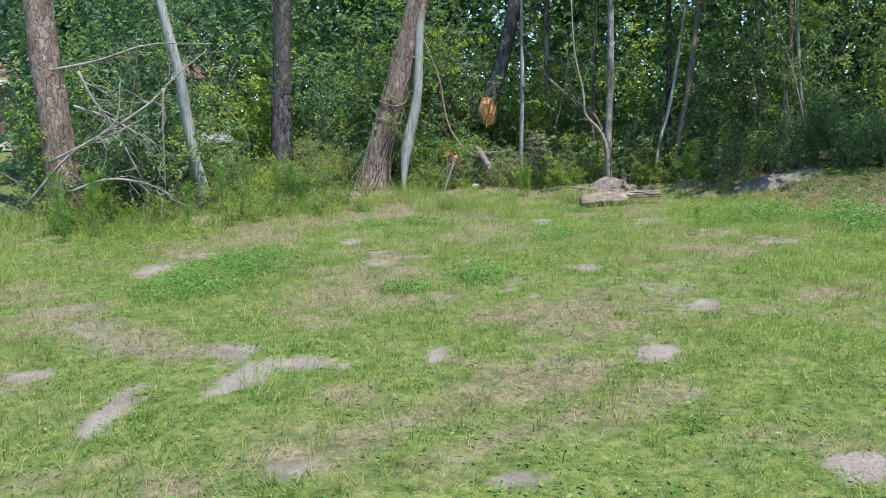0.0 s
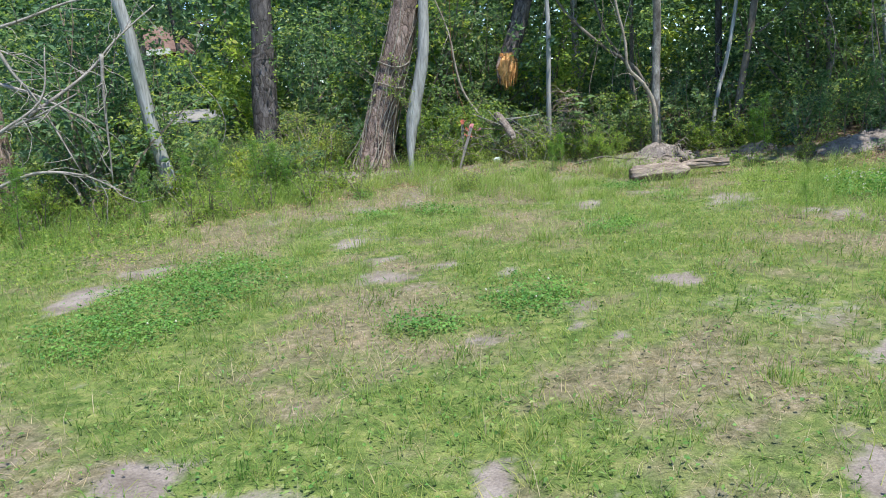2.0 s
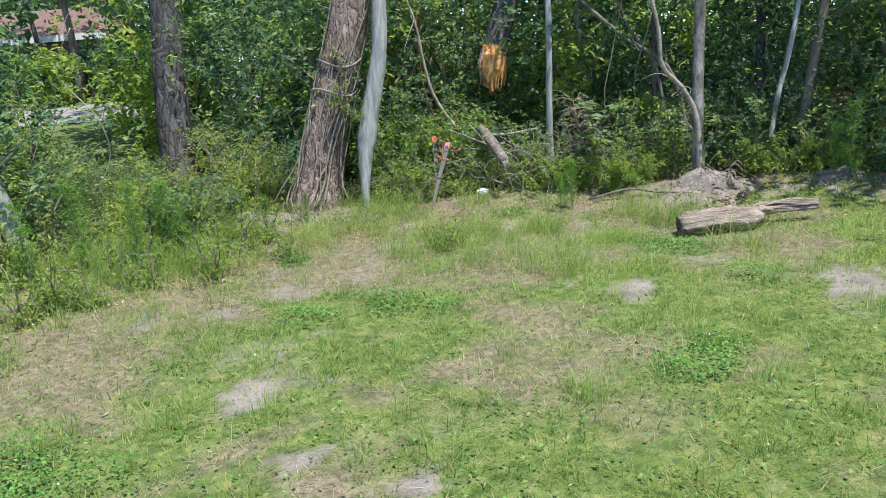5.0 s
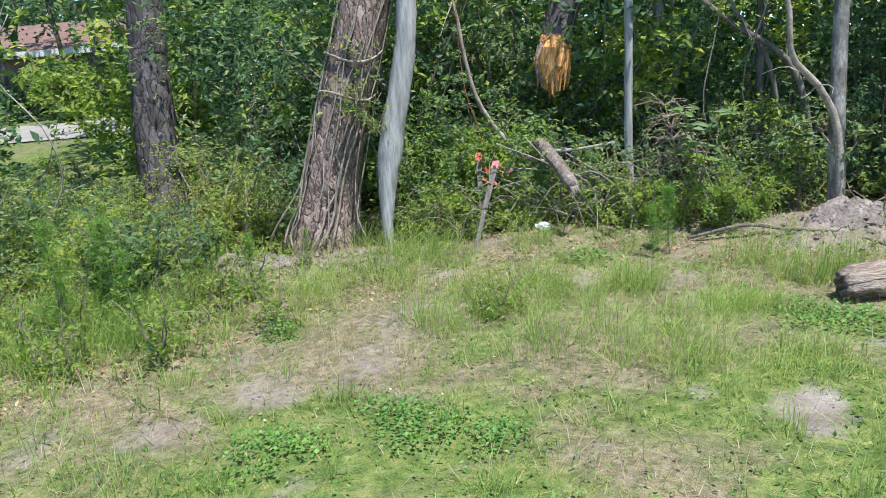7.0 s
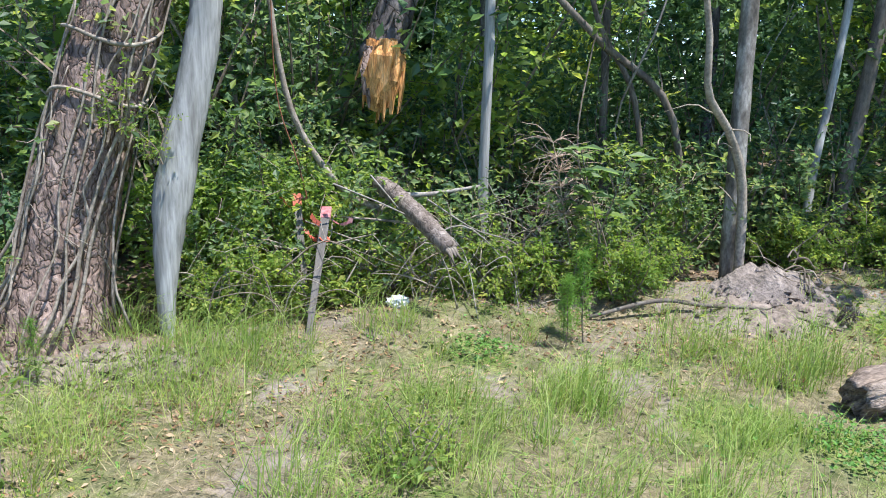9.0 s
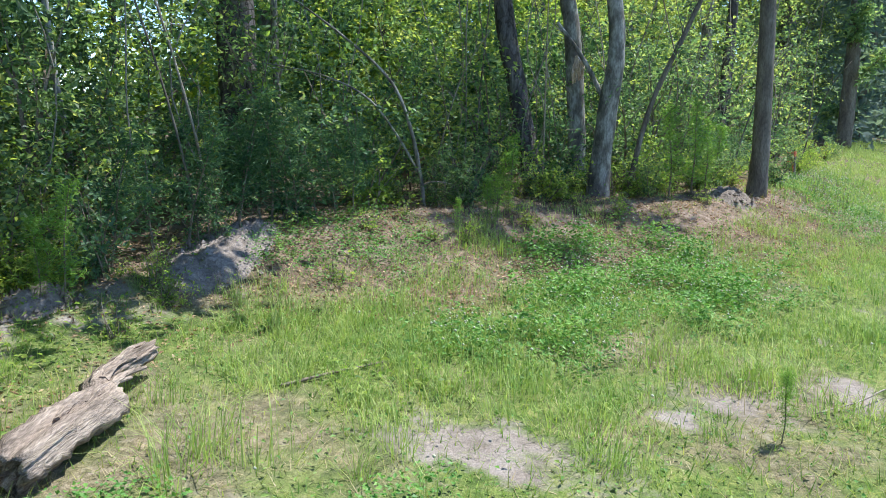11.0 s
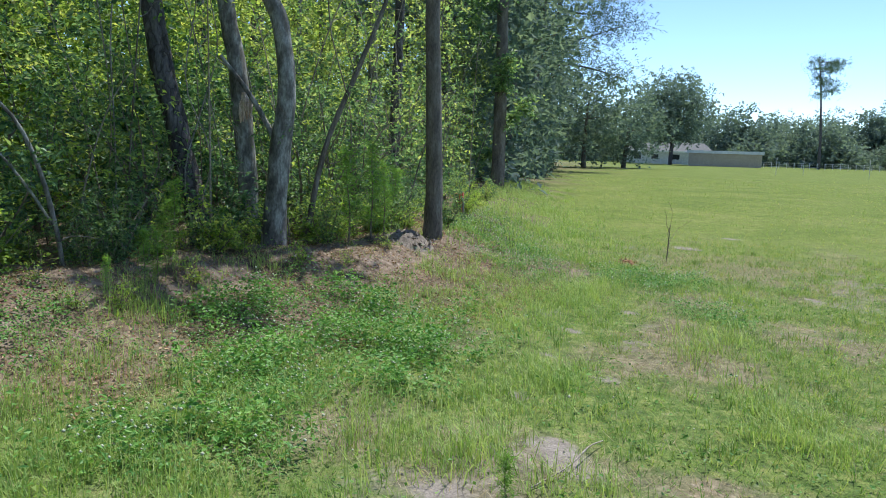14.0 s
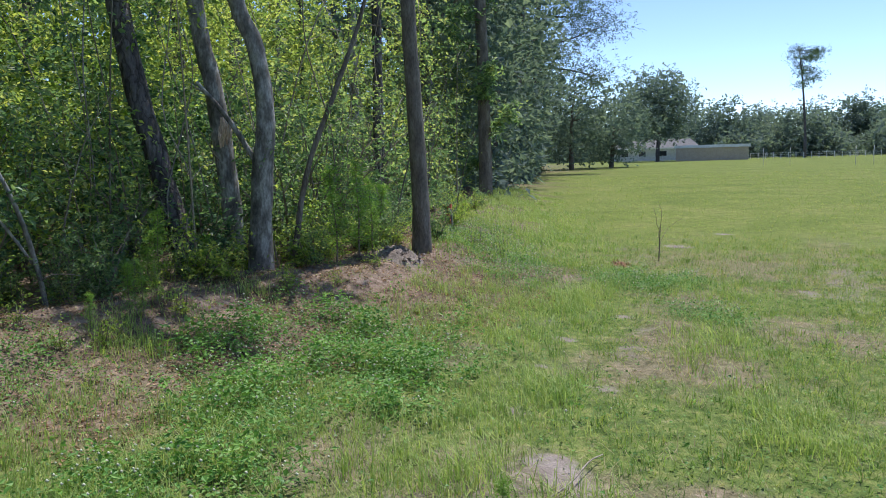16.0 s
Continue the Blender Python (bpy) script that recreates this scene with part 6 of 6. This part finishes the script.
for k, h in enumerate((1.12, 1.42)):
    c = pine_axis(h)
    pts = [c + (0.24 * math.cos(a), 0.24 * math.sin(a), 0.05 * math.sin(a * 2 + k)) for a in np.linspace(3.3, 6.1, 9)]
    limb("vine", pts, [0.009, 0.012, 0.008], VINE, "pale vine wound across the pine", "vine", 0, 240 + k, "vines", 5, 18)
plant("leafy_sprig", BUSHES["weed"][0], -0.78, 14.42, 0.8, 0.5, "yellow-green leafy sprig on the pine trunk", "sprig", "sprigs", 1.05)
plant("leafy_sprig", BUSHES["weed"][1], -0.62, 14.4, 0.6, 1.5, "yellow-green leafy sprig on the pine trunk", "sprig", "sprigs", 0.95)
limb("vine", [(0.32, 14.95, 0.2), (0.22, 15.0, 0.7), (0.12, 15.05, 1.1), (0.1, 15.0, 1.7), (0.14, 15.0, 2.6)], [0.004, 0.004, 0.003], RED_VINE, "thin reddish vine hanging by the stakes", "vine", 0, 260, "", 5, 20)
for k in range(34):
    u = along(-3) + (along(13) - along(-3)) * gv2.uniform(0, 1)
    x, y = (float(c) for c in border(u, gv2.uniform(0.5, 2.2)))
    if lane(x, y):
        continue
    h = gv2.uniform(1.8, 4.5)
    pts = [(x + gv2.normal(0, 0.18), y + gv2.normal(0, 0.12), float(land(x, y)) + h * f) for f in (0.02, 0.3, 0.55, 0.8, 1.0)]
    limb("vine", pts, [0.008, 0.007, 0.005], (VINE, TWIG, DEADWOOD)[k % 3], "thin bare vine hanging in the thicket", "vine", 2, 300 + k, "hanging vines", 4, 16)


for k in range(30):
    u = along(5.5) + (along(15) - along(5.5)) * gv2.uniform(0, 1)
    x, y = (float(c) for c in border(u, gv2.uniform(0.25, 2.0)))
    h, a = gv2.uniform(1.2, 3.6), gv2.uniform(0, 6.28)
    r = gv2.uniform(0.006, 0.016)
    z = float(land(x, y))
    lx, ly = math.cos(a) * 0.35 * h, math.sin(a) * 0.35 * h
    limb("thin_stem", [(x, y, z - 0.03), (x + 0.2 * lx, y + 0.2 * ly, z + 0.35 * h), (x + 0.55 * lx, y + 0.55 * ly, z + 0.75 * h), (x + lx, y + ly, z + h)], [r, r * 0.85, r * 0.6, r * 0.35],
         (BARK_MOTTLED, VINE, BARK_BROWN)[k % 3], "thin bare stem in the tangled wood", "stem", 3, 800 + k, "thin stems", 5, 12)

# ---- survey stakes with ribbon ----
def stake(base, top, width, thick, painted, label):
    d = Vector(top) - Vector(base)
    ob = new("survey_stake")
    ob.matrix_basis = Matrix.Translation(base) @ d.to_track_quat("Z", "Y").to_matrix().to_4x4()
    bm = bmesh.new()
    bmesh.ops.create_cube(bm, size=1)
    L = d.length
    for v in bm.verts:
        taper = 0.55 if v.co.z < 0 else 1.0
        v.co = (v.co.x * width * taper, v.co.y * thick, (v.co.z + 0.5) * (L + 0.12) - 0.12)
    bmesh.ops.bevel(bm, geom=bm.edges[:], offset=0.002, segments=1, affect="EDGES")
    me = bpy.data.meshes.new("lath")
    bm.to_mesh(me)
    bm.free()
    me.materials.append(LATH)
    part("lath", me, ob)
    bm = bmesh.new()
    bmesh.ops.create_cube(bm, size=1)
    for v in bm.verts:
        v.co = (v.co.x * (width + 0.003), v.co.y * (thick + 0.003), L - 0.035 + v.co.z * 0.076)
    me = bpy.data.meshes.new("painted_tip")
    bm.to_mesh(me)
    bm.free()
    me.materials.append(painted)
    part("painted_tip", me, ob, "pink painted tip" if painted is PINK else "orange ribbon wrap")
    g = np.random.default_rng(int(width * 1e4))
    for k in range(4):
        b = Build()
        p = branch_points(g, (0, -thick, L * 0.94 - 0.045 * k), (g.normal(-0.4, 0.6), -0.3, -0.6), g.uniform(0.1, 0.2), 8, 0.55)
        s = unit(g.normal(0, 1, 3)) * 0.014
        v = np.concatenate([p - s, p + s, p - s + (0, 0.0015, 0), p + s + (0, 0.0015, 0)])
        i = np.arange(7)[:, None]
        b.add(v, np.concatenate([i + [[0, 1, 9, 8]], i + [[16, 24, 25, 17]]]))
        part("ribbon", b.done("ribbon", RIBBON if k else PINK), ob, "faded plastic flagging ribbon")
    return tagged(ob, label, "stake", "survey stakes")


stake((0.1, 14.27, -0.13), (0.33, 14.75, 0.46), 0.055, 0.012, PINK, "weathered wooden survey stake with pink tip")
stake((0.17, 14.66, -0.05), (0.19, 14.95, 0.52), 0.05, 0.012, RIBBON, "leaning wooden survey stake with orange ribbon")
stake((11.6, 6.86, -0.18), (11.62, 6.89, 0.55), 0.05, 0.02, RIBBON, "dark survey stake with orange ribbon at the wood")

# ---- weathered log ----
def log():
    g = np.random.default_rng(3)
    a, b = np.array((2.18, 12.59, -0.19)), np.array((3.43, 12.63, -0.1))
    n, sides = 40, 18
    p = smoothline([a, a * 0.75 + b * 0.25 + (0.02, -0.03, 0.015), a * 0.5 + b * 0.5 + (0, -0.06, -0.01), a * 0.38 + b * 0.62 + (0, 0.03, 0.03), b], n)
    v, f = tube(p, np.interp(np.linspace(0, 1, n), [0, 0.06, 0.3, 0.5, 0.62, 1], [0.075, 0.1, 0.085, 0.09, 0.06, 0.03]), sides)
    ring = np.arange(len(v) - 2) % sides
    run = np.arange(len(v) - 2) // sides
    ridge = 0.018 * np.sin(ring * 2.1 + run * 0.05) + 0.014 * np.sin(ring * 4.7 + 1.1 + run * 0.12)
    axis = p[run]
    out = unit(v[:-2] - axis)
    v[:-2] += out * (ridge + g.normal(0, 0.006, len(ridge)))[:, None]
    v[-2] += unit(p[1] - p[0]) * 0.14
    ob = new("fallen_log")
    ob.location = Vector(p[0])
    part("wood", mesh_of("wood", v - p[0], [f], DEADWOOD_LOG, True), ob)
    for k in range(5):
        s = p[8 + 6 * k] + (0, -0.02, 0.062 - 0.008 * k)
        q = smoothline([s, s + (0.15, 0.02, 0.02), s + (0.34, 0.04 * (k - 2) * 0.4, 0.0)], 10)
        part("splinter", mesh_of("splinter", *(lambda v, f: (v - p[0], [f]))(*tube(q, np.linspace(0.022, 0.008, 10), 6, 0.25, k)), DEADWOOD_LOG), ob)
    return tagged(ob, "weathered hollow grey log lying in the grass", "log")


DEADWOOD_LOG = surface("weathered_log", [(0.25, (0.079, 0.059, 0.048)), (0.45, (0.267, 0.211, 0.172)), (0.7, (0.471, 0.382, 0.312))], 5, (0.5, 3, 3), 0.92, 1.0, 0.02, 40)
log()


# ---- heaps of soil ----
def heap(x, y, rx, ry, h, mat, label, seed, clods=120):
    g = np.random.default_rng(seed)
    n, m = 30, 44
    rr, aa = np.meshgrid(np.linspace(0, 1, n), np.linspace(0, 2 * math.pi, m, endpoint=False), indexing="ij")
    px, py = rr * rx * np.cos(aa), rr * ry * np.sin(aa)
    z = h * (1 - rr**2.4)**1.3 * (1 + 0.5 * wave(px, py, 4.2, seed) + 0.35 * np.abs(wave(px, py, 9, seed + 5))) + 0.02 * wave(px, py, 8, seed + 1) * (1 - rr) + (0.012 * wave(px, py, 19, seed + 2) + g.normal(0, 0.004, rr.shape)) * (1 - rr**3)
    zz = land(x + px, y + py) + z - 0.03 * rr
    ob = new("soil_heap")
    ob.location = (x, y, 0)
    i, j = np.meshgrid(np.arange(n - 1), np.arange(m), indexing="ij")
    k = (j + 1) % m
    f = np.stack([i * m + j, (i + 1) * m + j, (i + 1) * m + k, i * m + k], -1).reshape(-1, 4)
    part("soil", mesh_of("soil", np.stack([px, py, zz], -1).reshape(-1, 3), [f], mat, True), ob)
    b = Build()
    for _ in range(clods):
        a, r = g.uniform(0, 6.28), g.uniform(0.2, 1.1)
        c = np.array((r * rx * math.cos(a), r * ry * math.sin(a)))
        zc = float(land(x + c[0], y + c[1])) + max(0, h * (1 - r**1.6)) if r < 1 else float(land(x + c[0], y + c[1]))
        s = 0.007 + 0.03 * g.uniform(0, 1)**2.5
        b.add((oct_v / 0.0065) * s * g.uniform(0.6, 1.2, (6, 3)) + (c[0], c[1], zc + s * 0.3), oct_f)
    tagged(part("rubble", b.done("rubble", mat), ob), kind="stuff")
    return tagged(ob, label, "soil heap", "soil heaps")


heap(3.0, 13.95, 0.52, 0.33, 0.14, SOIL_GREY, "heap of grey sandy soil under the trees", 1)
heap(2.78, 13.7, 0.55, 0.42, 0.07, SOIL, "spread pinkish sandy soil on the bank", 2)
heap(-1.75, 14.2, 0.55, 0.25, 0.07, SOIL_GREY, "low grey soil ridge beside the pine", 3)
heap(-0.9, 14.1, 0.55, 0.2, 0.05, SOIL, "low sandy ridge beside the pine", 4)
heap(5.6, 13.05, 1.05, 0.4, 0.1, SOIL_GREY, "shaded heap of grey soil at the wood", 5)
heap(4.2, 13.75, 0.3, 0.22, 0.08, SOIL, "small sandy heap by the weeds", 6)
RED_SOIL = surface("red_clay", [(0.3, (0.2, 0.1, 0.06)), (0.7, (0.38, 0.2, 0.13))], 8, rough=0.95, bump=0.8, depth=0.02)
heap(9.72, 5.15, 0.3, 0.14, 0.04, RED_SOIL, "small clod of reddish clay in the field", 9, 30)
heap(9.35, 8.3, 0.4, 0.32, 0.1, SOIL, "small sandy heap at the trunk's foot", 8)


# ---- fallen dead branches ----
for k, pts in enumerate((
        [(-5.4, 11.6, 0.75), (-4.75, 11.4, 1.0), (-4.35, 11.2, 1.1), (-3.9, 11.2, 1.3)], [(-4.5, 11.3, 1.1), (-3.95, 11.6, 1.5), (-3.6, 11.7, 1.85), (-3.2, 11.9, 2.2)],
        [(-4.75, 11.3, 1.95), (-4.6, 11.3, 1.6), (-4.35, 11.3, 1.2), (-4.0, 11.2, 0.5)], [(-5.0, 11.2, 0.35), (-4.5, 11.2, 0.5), (-4.0, 11.2, 0.45), (-3.6, 11.2, 0.25)],
        [(-3.7, 11.5, 1.7), (-3.75, 11.5, 1.2), (-3.8, 11.5, 0.3)], [(-5.3, 11.7, 2.0), (-4.6, 11.6, 2.1), (-3.9, 11.7, 2.3), (-3.1, 11.9, 2.3)], [(-4.9, 11.4, 1.5), (-4.4, 11.4, 1.3), (-3.8, 11.5, 0.9)],
        [(-5.6, 11.2, 0.2), (-4.9, 11.1, 0.85), (-4.3, 11.2, 1.25), (-4.2, 11.3, 1.8)])):
    limb("dead_branch", pts, [0.022, 0.019, 0.012, 0.007], DEADWOOD, "pale bare branch of a fallen treetop", "branch", 11, 400 + k, "dead branches", 6, 16)

# roots and dry sticks on the soil heap
gr = np.random.default_rng(45)
for k in range(9):
    x, y = 3.25 + gr.normal(0, 0.25), 14.0 + gr.normal(0, 0.14)
    z = float(land(x, y)) + 0.2 * max(0.0, 1 - ((x - 3.3) / 0.5)**2 - ((y - 14.08) / 0.36)**2)
    a, l = gr.uniform(0, 6.28), gr.uniform(0.12, 0.35)
    limb("root", [(x, y, z + 0.01), (x + 0.5 * l * math.cos(a), y + 0.4 * l * math.sin(a), z + 0.05), (x + l * math.cos(a), y + 0.6 * l * math.sin(a), z - 0.02)], [0.007, 0.006, 0.003], (VINE, TWIG)[k % 2], "dry root sticking from the soil heap", "root", 1, 850 + k, "roots", 5, 8)


# broad glossy leaves of a young plant in the thicket
def big_leaf_plant(x, y, seed):
    g = np.random.default_rng(seed)
    ob = new("young_plant")
    ob.location = on(x, y)
    p = branch_points(g, (0, 0, -0.03), (-0.12, -0.1, 1), 0.95, 8, 0.08)
    w_ = tube(p, np.linspace(0.008, 0.003, 8), 5)
    part("stem", mesh_of("stem", w_[0], [w_[1]], TWIG, True), ob)
    for k in range(15):
        i = 4 + k % 4
        a = g.uniform(0, 6.28)
        d = unit(np.array([(math.cos(a), math.sin(a), g.uniform(-0.1, 0.5))]))
        v, f = leaves(p[i][None] + g.normal(0, 0.015, (1, 3)), d, np.array([(0.0, -0.3, 1.0)]), 0.15 * g.uniform(0.7, 1.2), 0.065, 0.18)
        part("leaf", mesh_of("leaf", v, [f], LEAF_MID if k % 4 else LEAF_LIGHT), ob)
    tagged(ob, "young plant with broad glossy green leaves", "plant", "young plants")


for x, y, s_ in ((1.98, 14.27, 1), (2.06, 14.33, 2), (1.9, 14.36, 3), (2.9, 14.7, 4)):
    big_leaf_plant(x, y, s_)

# ---- small things ----
def cone():
    b = Build()
    for k in range(60):
        f = k / 60
        a, r = k * 2.4, 0.036 * math.sin(math.pi * (0.15 + 0.8 * f))
        c = np.array((r * math.cos(a), r * math.sin(a), 0.01 + 0.1 * f))
        o = np.array((math.cos(a), math.sin(a), 0.4)) * 0.02
        t = np.array((-math.sin(a), math.cos(a), 0)) * 0.011
        b.add(np.array([c - t, c + t, c + o + t * 0.4, c + o - t * 0.4, c + (0, 0, 0.006), c + o + (0, 0, 0.006)]), np.array([(0, 1, 2), (0, 2, 3), (4, 5, 2), (4, 2, 1), (4, 3, 5), (4, 0, 3), (3, 2, 5)]))
    b.add(*tube(np.array([(0, 0, 0), (0, 0, 0.05), (0, 0, 0.1)]), [0.012, 0.02, 0.006], 6))
    ob = new("pine_cone", b.done("pine_cone", BARK_BROWN))
    ob.matrix_basis = Matrix.Translation(on(3.07, 13.5, 0.045)) @ Euler((1.35, 0.2, 0.6)).to_matrix().to_4x4()
    tagged(ob, "open brown pine cone on sandy soil", "pine cone")


cone()
bm = bmesh.new()
bmesh.ops.create_icosphere(bm, subdivisions=3, radius=0.06)
gw = np.random.default_rng(8)
for v in bm.verts:
    v.co = Vector((v.co.x * 1.1, v.co.y * 0.7, v.co.z * 0.6)) * (1 + gw.normal(0, 0.13))
me = bpy.data.meshes.new("wrapper")
bm.to_mesh(me)
bm.free()
me.materials.append(FOIL)
ob = new("crumpled_wrapper", me)
ob.location = on(0.66, 14.42, 0.035)
tagged(ob, "crumpled pale blue wrapper in the leaf litter", "litter")
limb("dry_stalk", [on(9.9, 4.46, -0.02), on(9.88, 4.46, 0.3), on(9.86, 4.46, 0.52)], [0.009, 0.008, 0.004], TWIG, "single dark weed stalk in the field", "stalk", 4, 12, "", 5, 10)

# dead brown spray of a fallen twig
gd = np.random.default_rng(66)
stem = branch_points(gd, (0, 0, 0), (-0.25, 0, 1), 0.75, 9, 0.06)
DEAD_BROWN = surface("dead_brown", [(0.3, (0.3, 0.21, 0.155)), (0.7, (0.5, 0.39, 0.31))], 15, rough=0.9)
ob = new("dead_spray")
w3 = tube(stem, np.linspace(0.008, 0.003, 9), 5)
part("stem", mesh_of("stem", w3[0], [w3[1]], DEAD_BROWN), ob)
for k in range(110):
    i = int(gd.integers(3, 9))
    w_ = np.array((gd.choice([-1, 1]) * gd.uniform(0.4, 1), gd.normal(0, 0.35), gd.uniform(0.1, 1.0)))
    q = branch_points(gd, stem[i], w_, gd.uniform(0.14, 0.34), 6, 0.2)
    q[:, 2] -= 0.5 * np.linspace(0, 0.22, 6)**2 / 0.22
    w3 = tube(q, np.linspace(0.003, 0.0014, 6), 3)
    part("twig", mesh_of("twig", w3[0], [w3[1]], DEAD_BROWN), ob)
ob.location = on(1.86, 14.5, 0.2)
tagged(ob, "brown dead twig spray standing in the thicket", "branch")


# ---- buildings ----
def box(name, x0, x1, y0, y1, z0, z1, mat, parent, label=""):
    v = [(x, y, z) for z in (z0, z1) for y in (y0, y1) for x in (x0, x1)]
    f = [(0, 2, 3, 1), (4, 5, 7, 6), (0, 1, 5, 4), (2, 6, 7, 3), (0, 4, 6, 2), (1, 3, 7, 5)]
    return part(name, mesh_of(name, v, [np.array(f)], mat), parent, label)


def house(x, y, turn, length, depth, eave, ridge, wall, roof_mat, label, windows, carport=False, fascia=True):
    ob = new("house")
    ob.matrix_basis = Matrix.Translation(on(x, y)) @ Euler((0, 0, turn)).to_matrix().to_4x4()
    box("wall", -length / 2, length / 2, 0, depth, -0.3, eave, wall, ob)
    o, t = 0.6, 0.14
    L, D = length / 2 + o, depth
    v = []
    for dz in (0, t):
        v += [(-L, -o, eave + dz), (L, -o, eave + dz), (L, D + o, eave + dz), (-L, D + o, eave + dz), (-L + 1.5, D / 2, ridge + dz), (L - 1.5, D / 2, ridge + dz)]
    f4 = [(0, 1, 5, 4), (2, 3, 4, 5), (6, 10, 11, 7), (8, 11, 10, 9), (0, 6, 7, 1), (1, 7, 8, 2), (2, 8, 9, 3), (3, 9, 6, 0)]
    f3 = [(1, 2, 5), (3, 0, 4), (7, 11, 8), (9, 10, 6)]
    part("roof", mesh_of("roof", v, [np.array(f4), np.array(f3)], roof_mat), ob)
    if fascia:
        box("fascia", -L - 0.02, L + 0.02, -o - 0.06, -o, eave - 0.12, eave + 0.16, WHITE, ob, "white painted fascia board")
    for wx, ww, wz, wh in windows:
        win = box("window", wx - ww / 2, wx + ww / 2, -0.04, 0.02, wz, wz + wh, DARK_GLASS, ob)
        for a, b, c, d in ((wx - ww / 2 - 0.08, wx - ww / 2, wz - 0.08, wz + wh + 0.08), (wx + ww / 2, wx + ww / 2 + 0.08, wz - 0.08, wz + wh + 0.08), (wx - ww / 2, wx + ww / 2, wz + wh, wz + wh + 0.08), (wx - ww / 2, wx + ww / 2, wz - 0.08, wz)):
            box("window_frame", a, b, -0.07, 0.02, c, d, WHITE, win)
    return tagged(ob, label, "house")


house(-23.2, 44, 0.05, 18, 8, 2.8, 4.3, WALL_BRICK, ROOF_RED, "low brown house with red shingle roof behind the trees", [(-5, 1.6, 1.0, 1.2), (-1.5, 1.4, 1.0, 1.2), (2.5, 2.2, 1.0, 1.2), (5.5, 1.2, 1.0, 1.2)])
house(143.5, -82.5, radians(-118), 17, 8, 2.5, 4.3, WALL_PALE, ROOF_GREY, "long pale house with grey roof across the field", [(-6, 1.4, 0.9, 1.1), (-2.5, 1.4, 0.9, 1.1), (1.5, 1.8, 0.9, 1.1), (5.5, 1.4, 0.9, 1.1)])


def barn():
    ob = new("metal_shed")
    ob.matrix_basis = Matrix.Translation(on(121.5, -80)) @ Euler((0, 0, radians(-124))).to_matrix().to_4x4()
    box("wall", -6.2, 6.2, 0, 5, -0.3, 2.3, WALL_TAN, ob)
    box("roof", -6.5, 6.5, -0.3, 5.3, 2.3, 2.8, GALVANISED, ob, "pale metal roof")
    for k in range(12):
        box("rib", -5.6 + k, -5.54 + k, -0.05, 0.0, -0.2, 2.3, WALL_TAN, ob)
    tagged(ob, "tan metal shed with a pale flat roof", "shed")


barn()
fence = new("fence")
fence.location = on(120, -74)
for k in range(34):
    fx, fy = 12 - k * 0.62, 3.5 - k * 1.15
    h = 1.1
    box("post", fx - 0.04, fx + 0.04, fy - 0.04, fy + 0.04, -0.2, h, GALVANISED, fence)
tagged(fence, "white wire fence along the far field", "fence")
for k in range(3):
    v = tube(np.array([(12, 3.5, 0.35 + 0.33 * k), (-8.5, -34.5, 0.35 + 0.33 * k)]), 0.012, 5)
    part("wire", mesh_of("wire", v[0], [v[1]], WHITE), fence)
for k, (x, y) in enumerate(((66, -44.5), (64, -46), (57, -47), (55.5, -47.5))):
    limb("field_post", [on(x, y, -0.1), on(x, y, 1.7)], [0.025, 0.025], GALVANISED, "thin pale post in the far field", "post", 0, 700 + k, "field posts", 6, 4)
# coarse weeds stand in clumps among the flowering clover beside the wood
clumpy = lambda x, y: ease(-0.05, 0.45, wave(x, y, 3.1, 41) + 0.5 * wave(x, y, 7.3, 42))
x, y = scatter(gg, 150000, 3, 9.5, 7.4, 12, lambda x, y: (inside(x, y) < -0.9) & chance(x, 0.6 * bed(FLOWER_BEDS, x, y, 0.9) * clumpy(x, y)))
low_leaves("broad_weeds", "coarse dark green broad-leaved weeds in clumps", CLOVER, x, y, gg.uniform(0.02, 0.24, len(x)) * (0.35 + 0.65 * clumpy(x, y)), 0.04, 0.55, 0.7)
cx, cy = scatter(gg, 5000, 3, 9.5, 5.5, 12, lambda x, y: (inside(x, y) < -0.3) & (bareness(x, y) < 0.4) & chance(x, ease(0.2, 0.7, wave(x, y, 1.7, 43) + 0.4 * wave(x, y, 4.9, 44)) * ease(0, 1.5, 10 - x)))
tussocks(cx, cy, 16, 0.06, 0.08, 0.24, (0.003, 0.006), TALL_GRASS, "soft_grass_tufts", "soft light green grass tufts beside the wood")
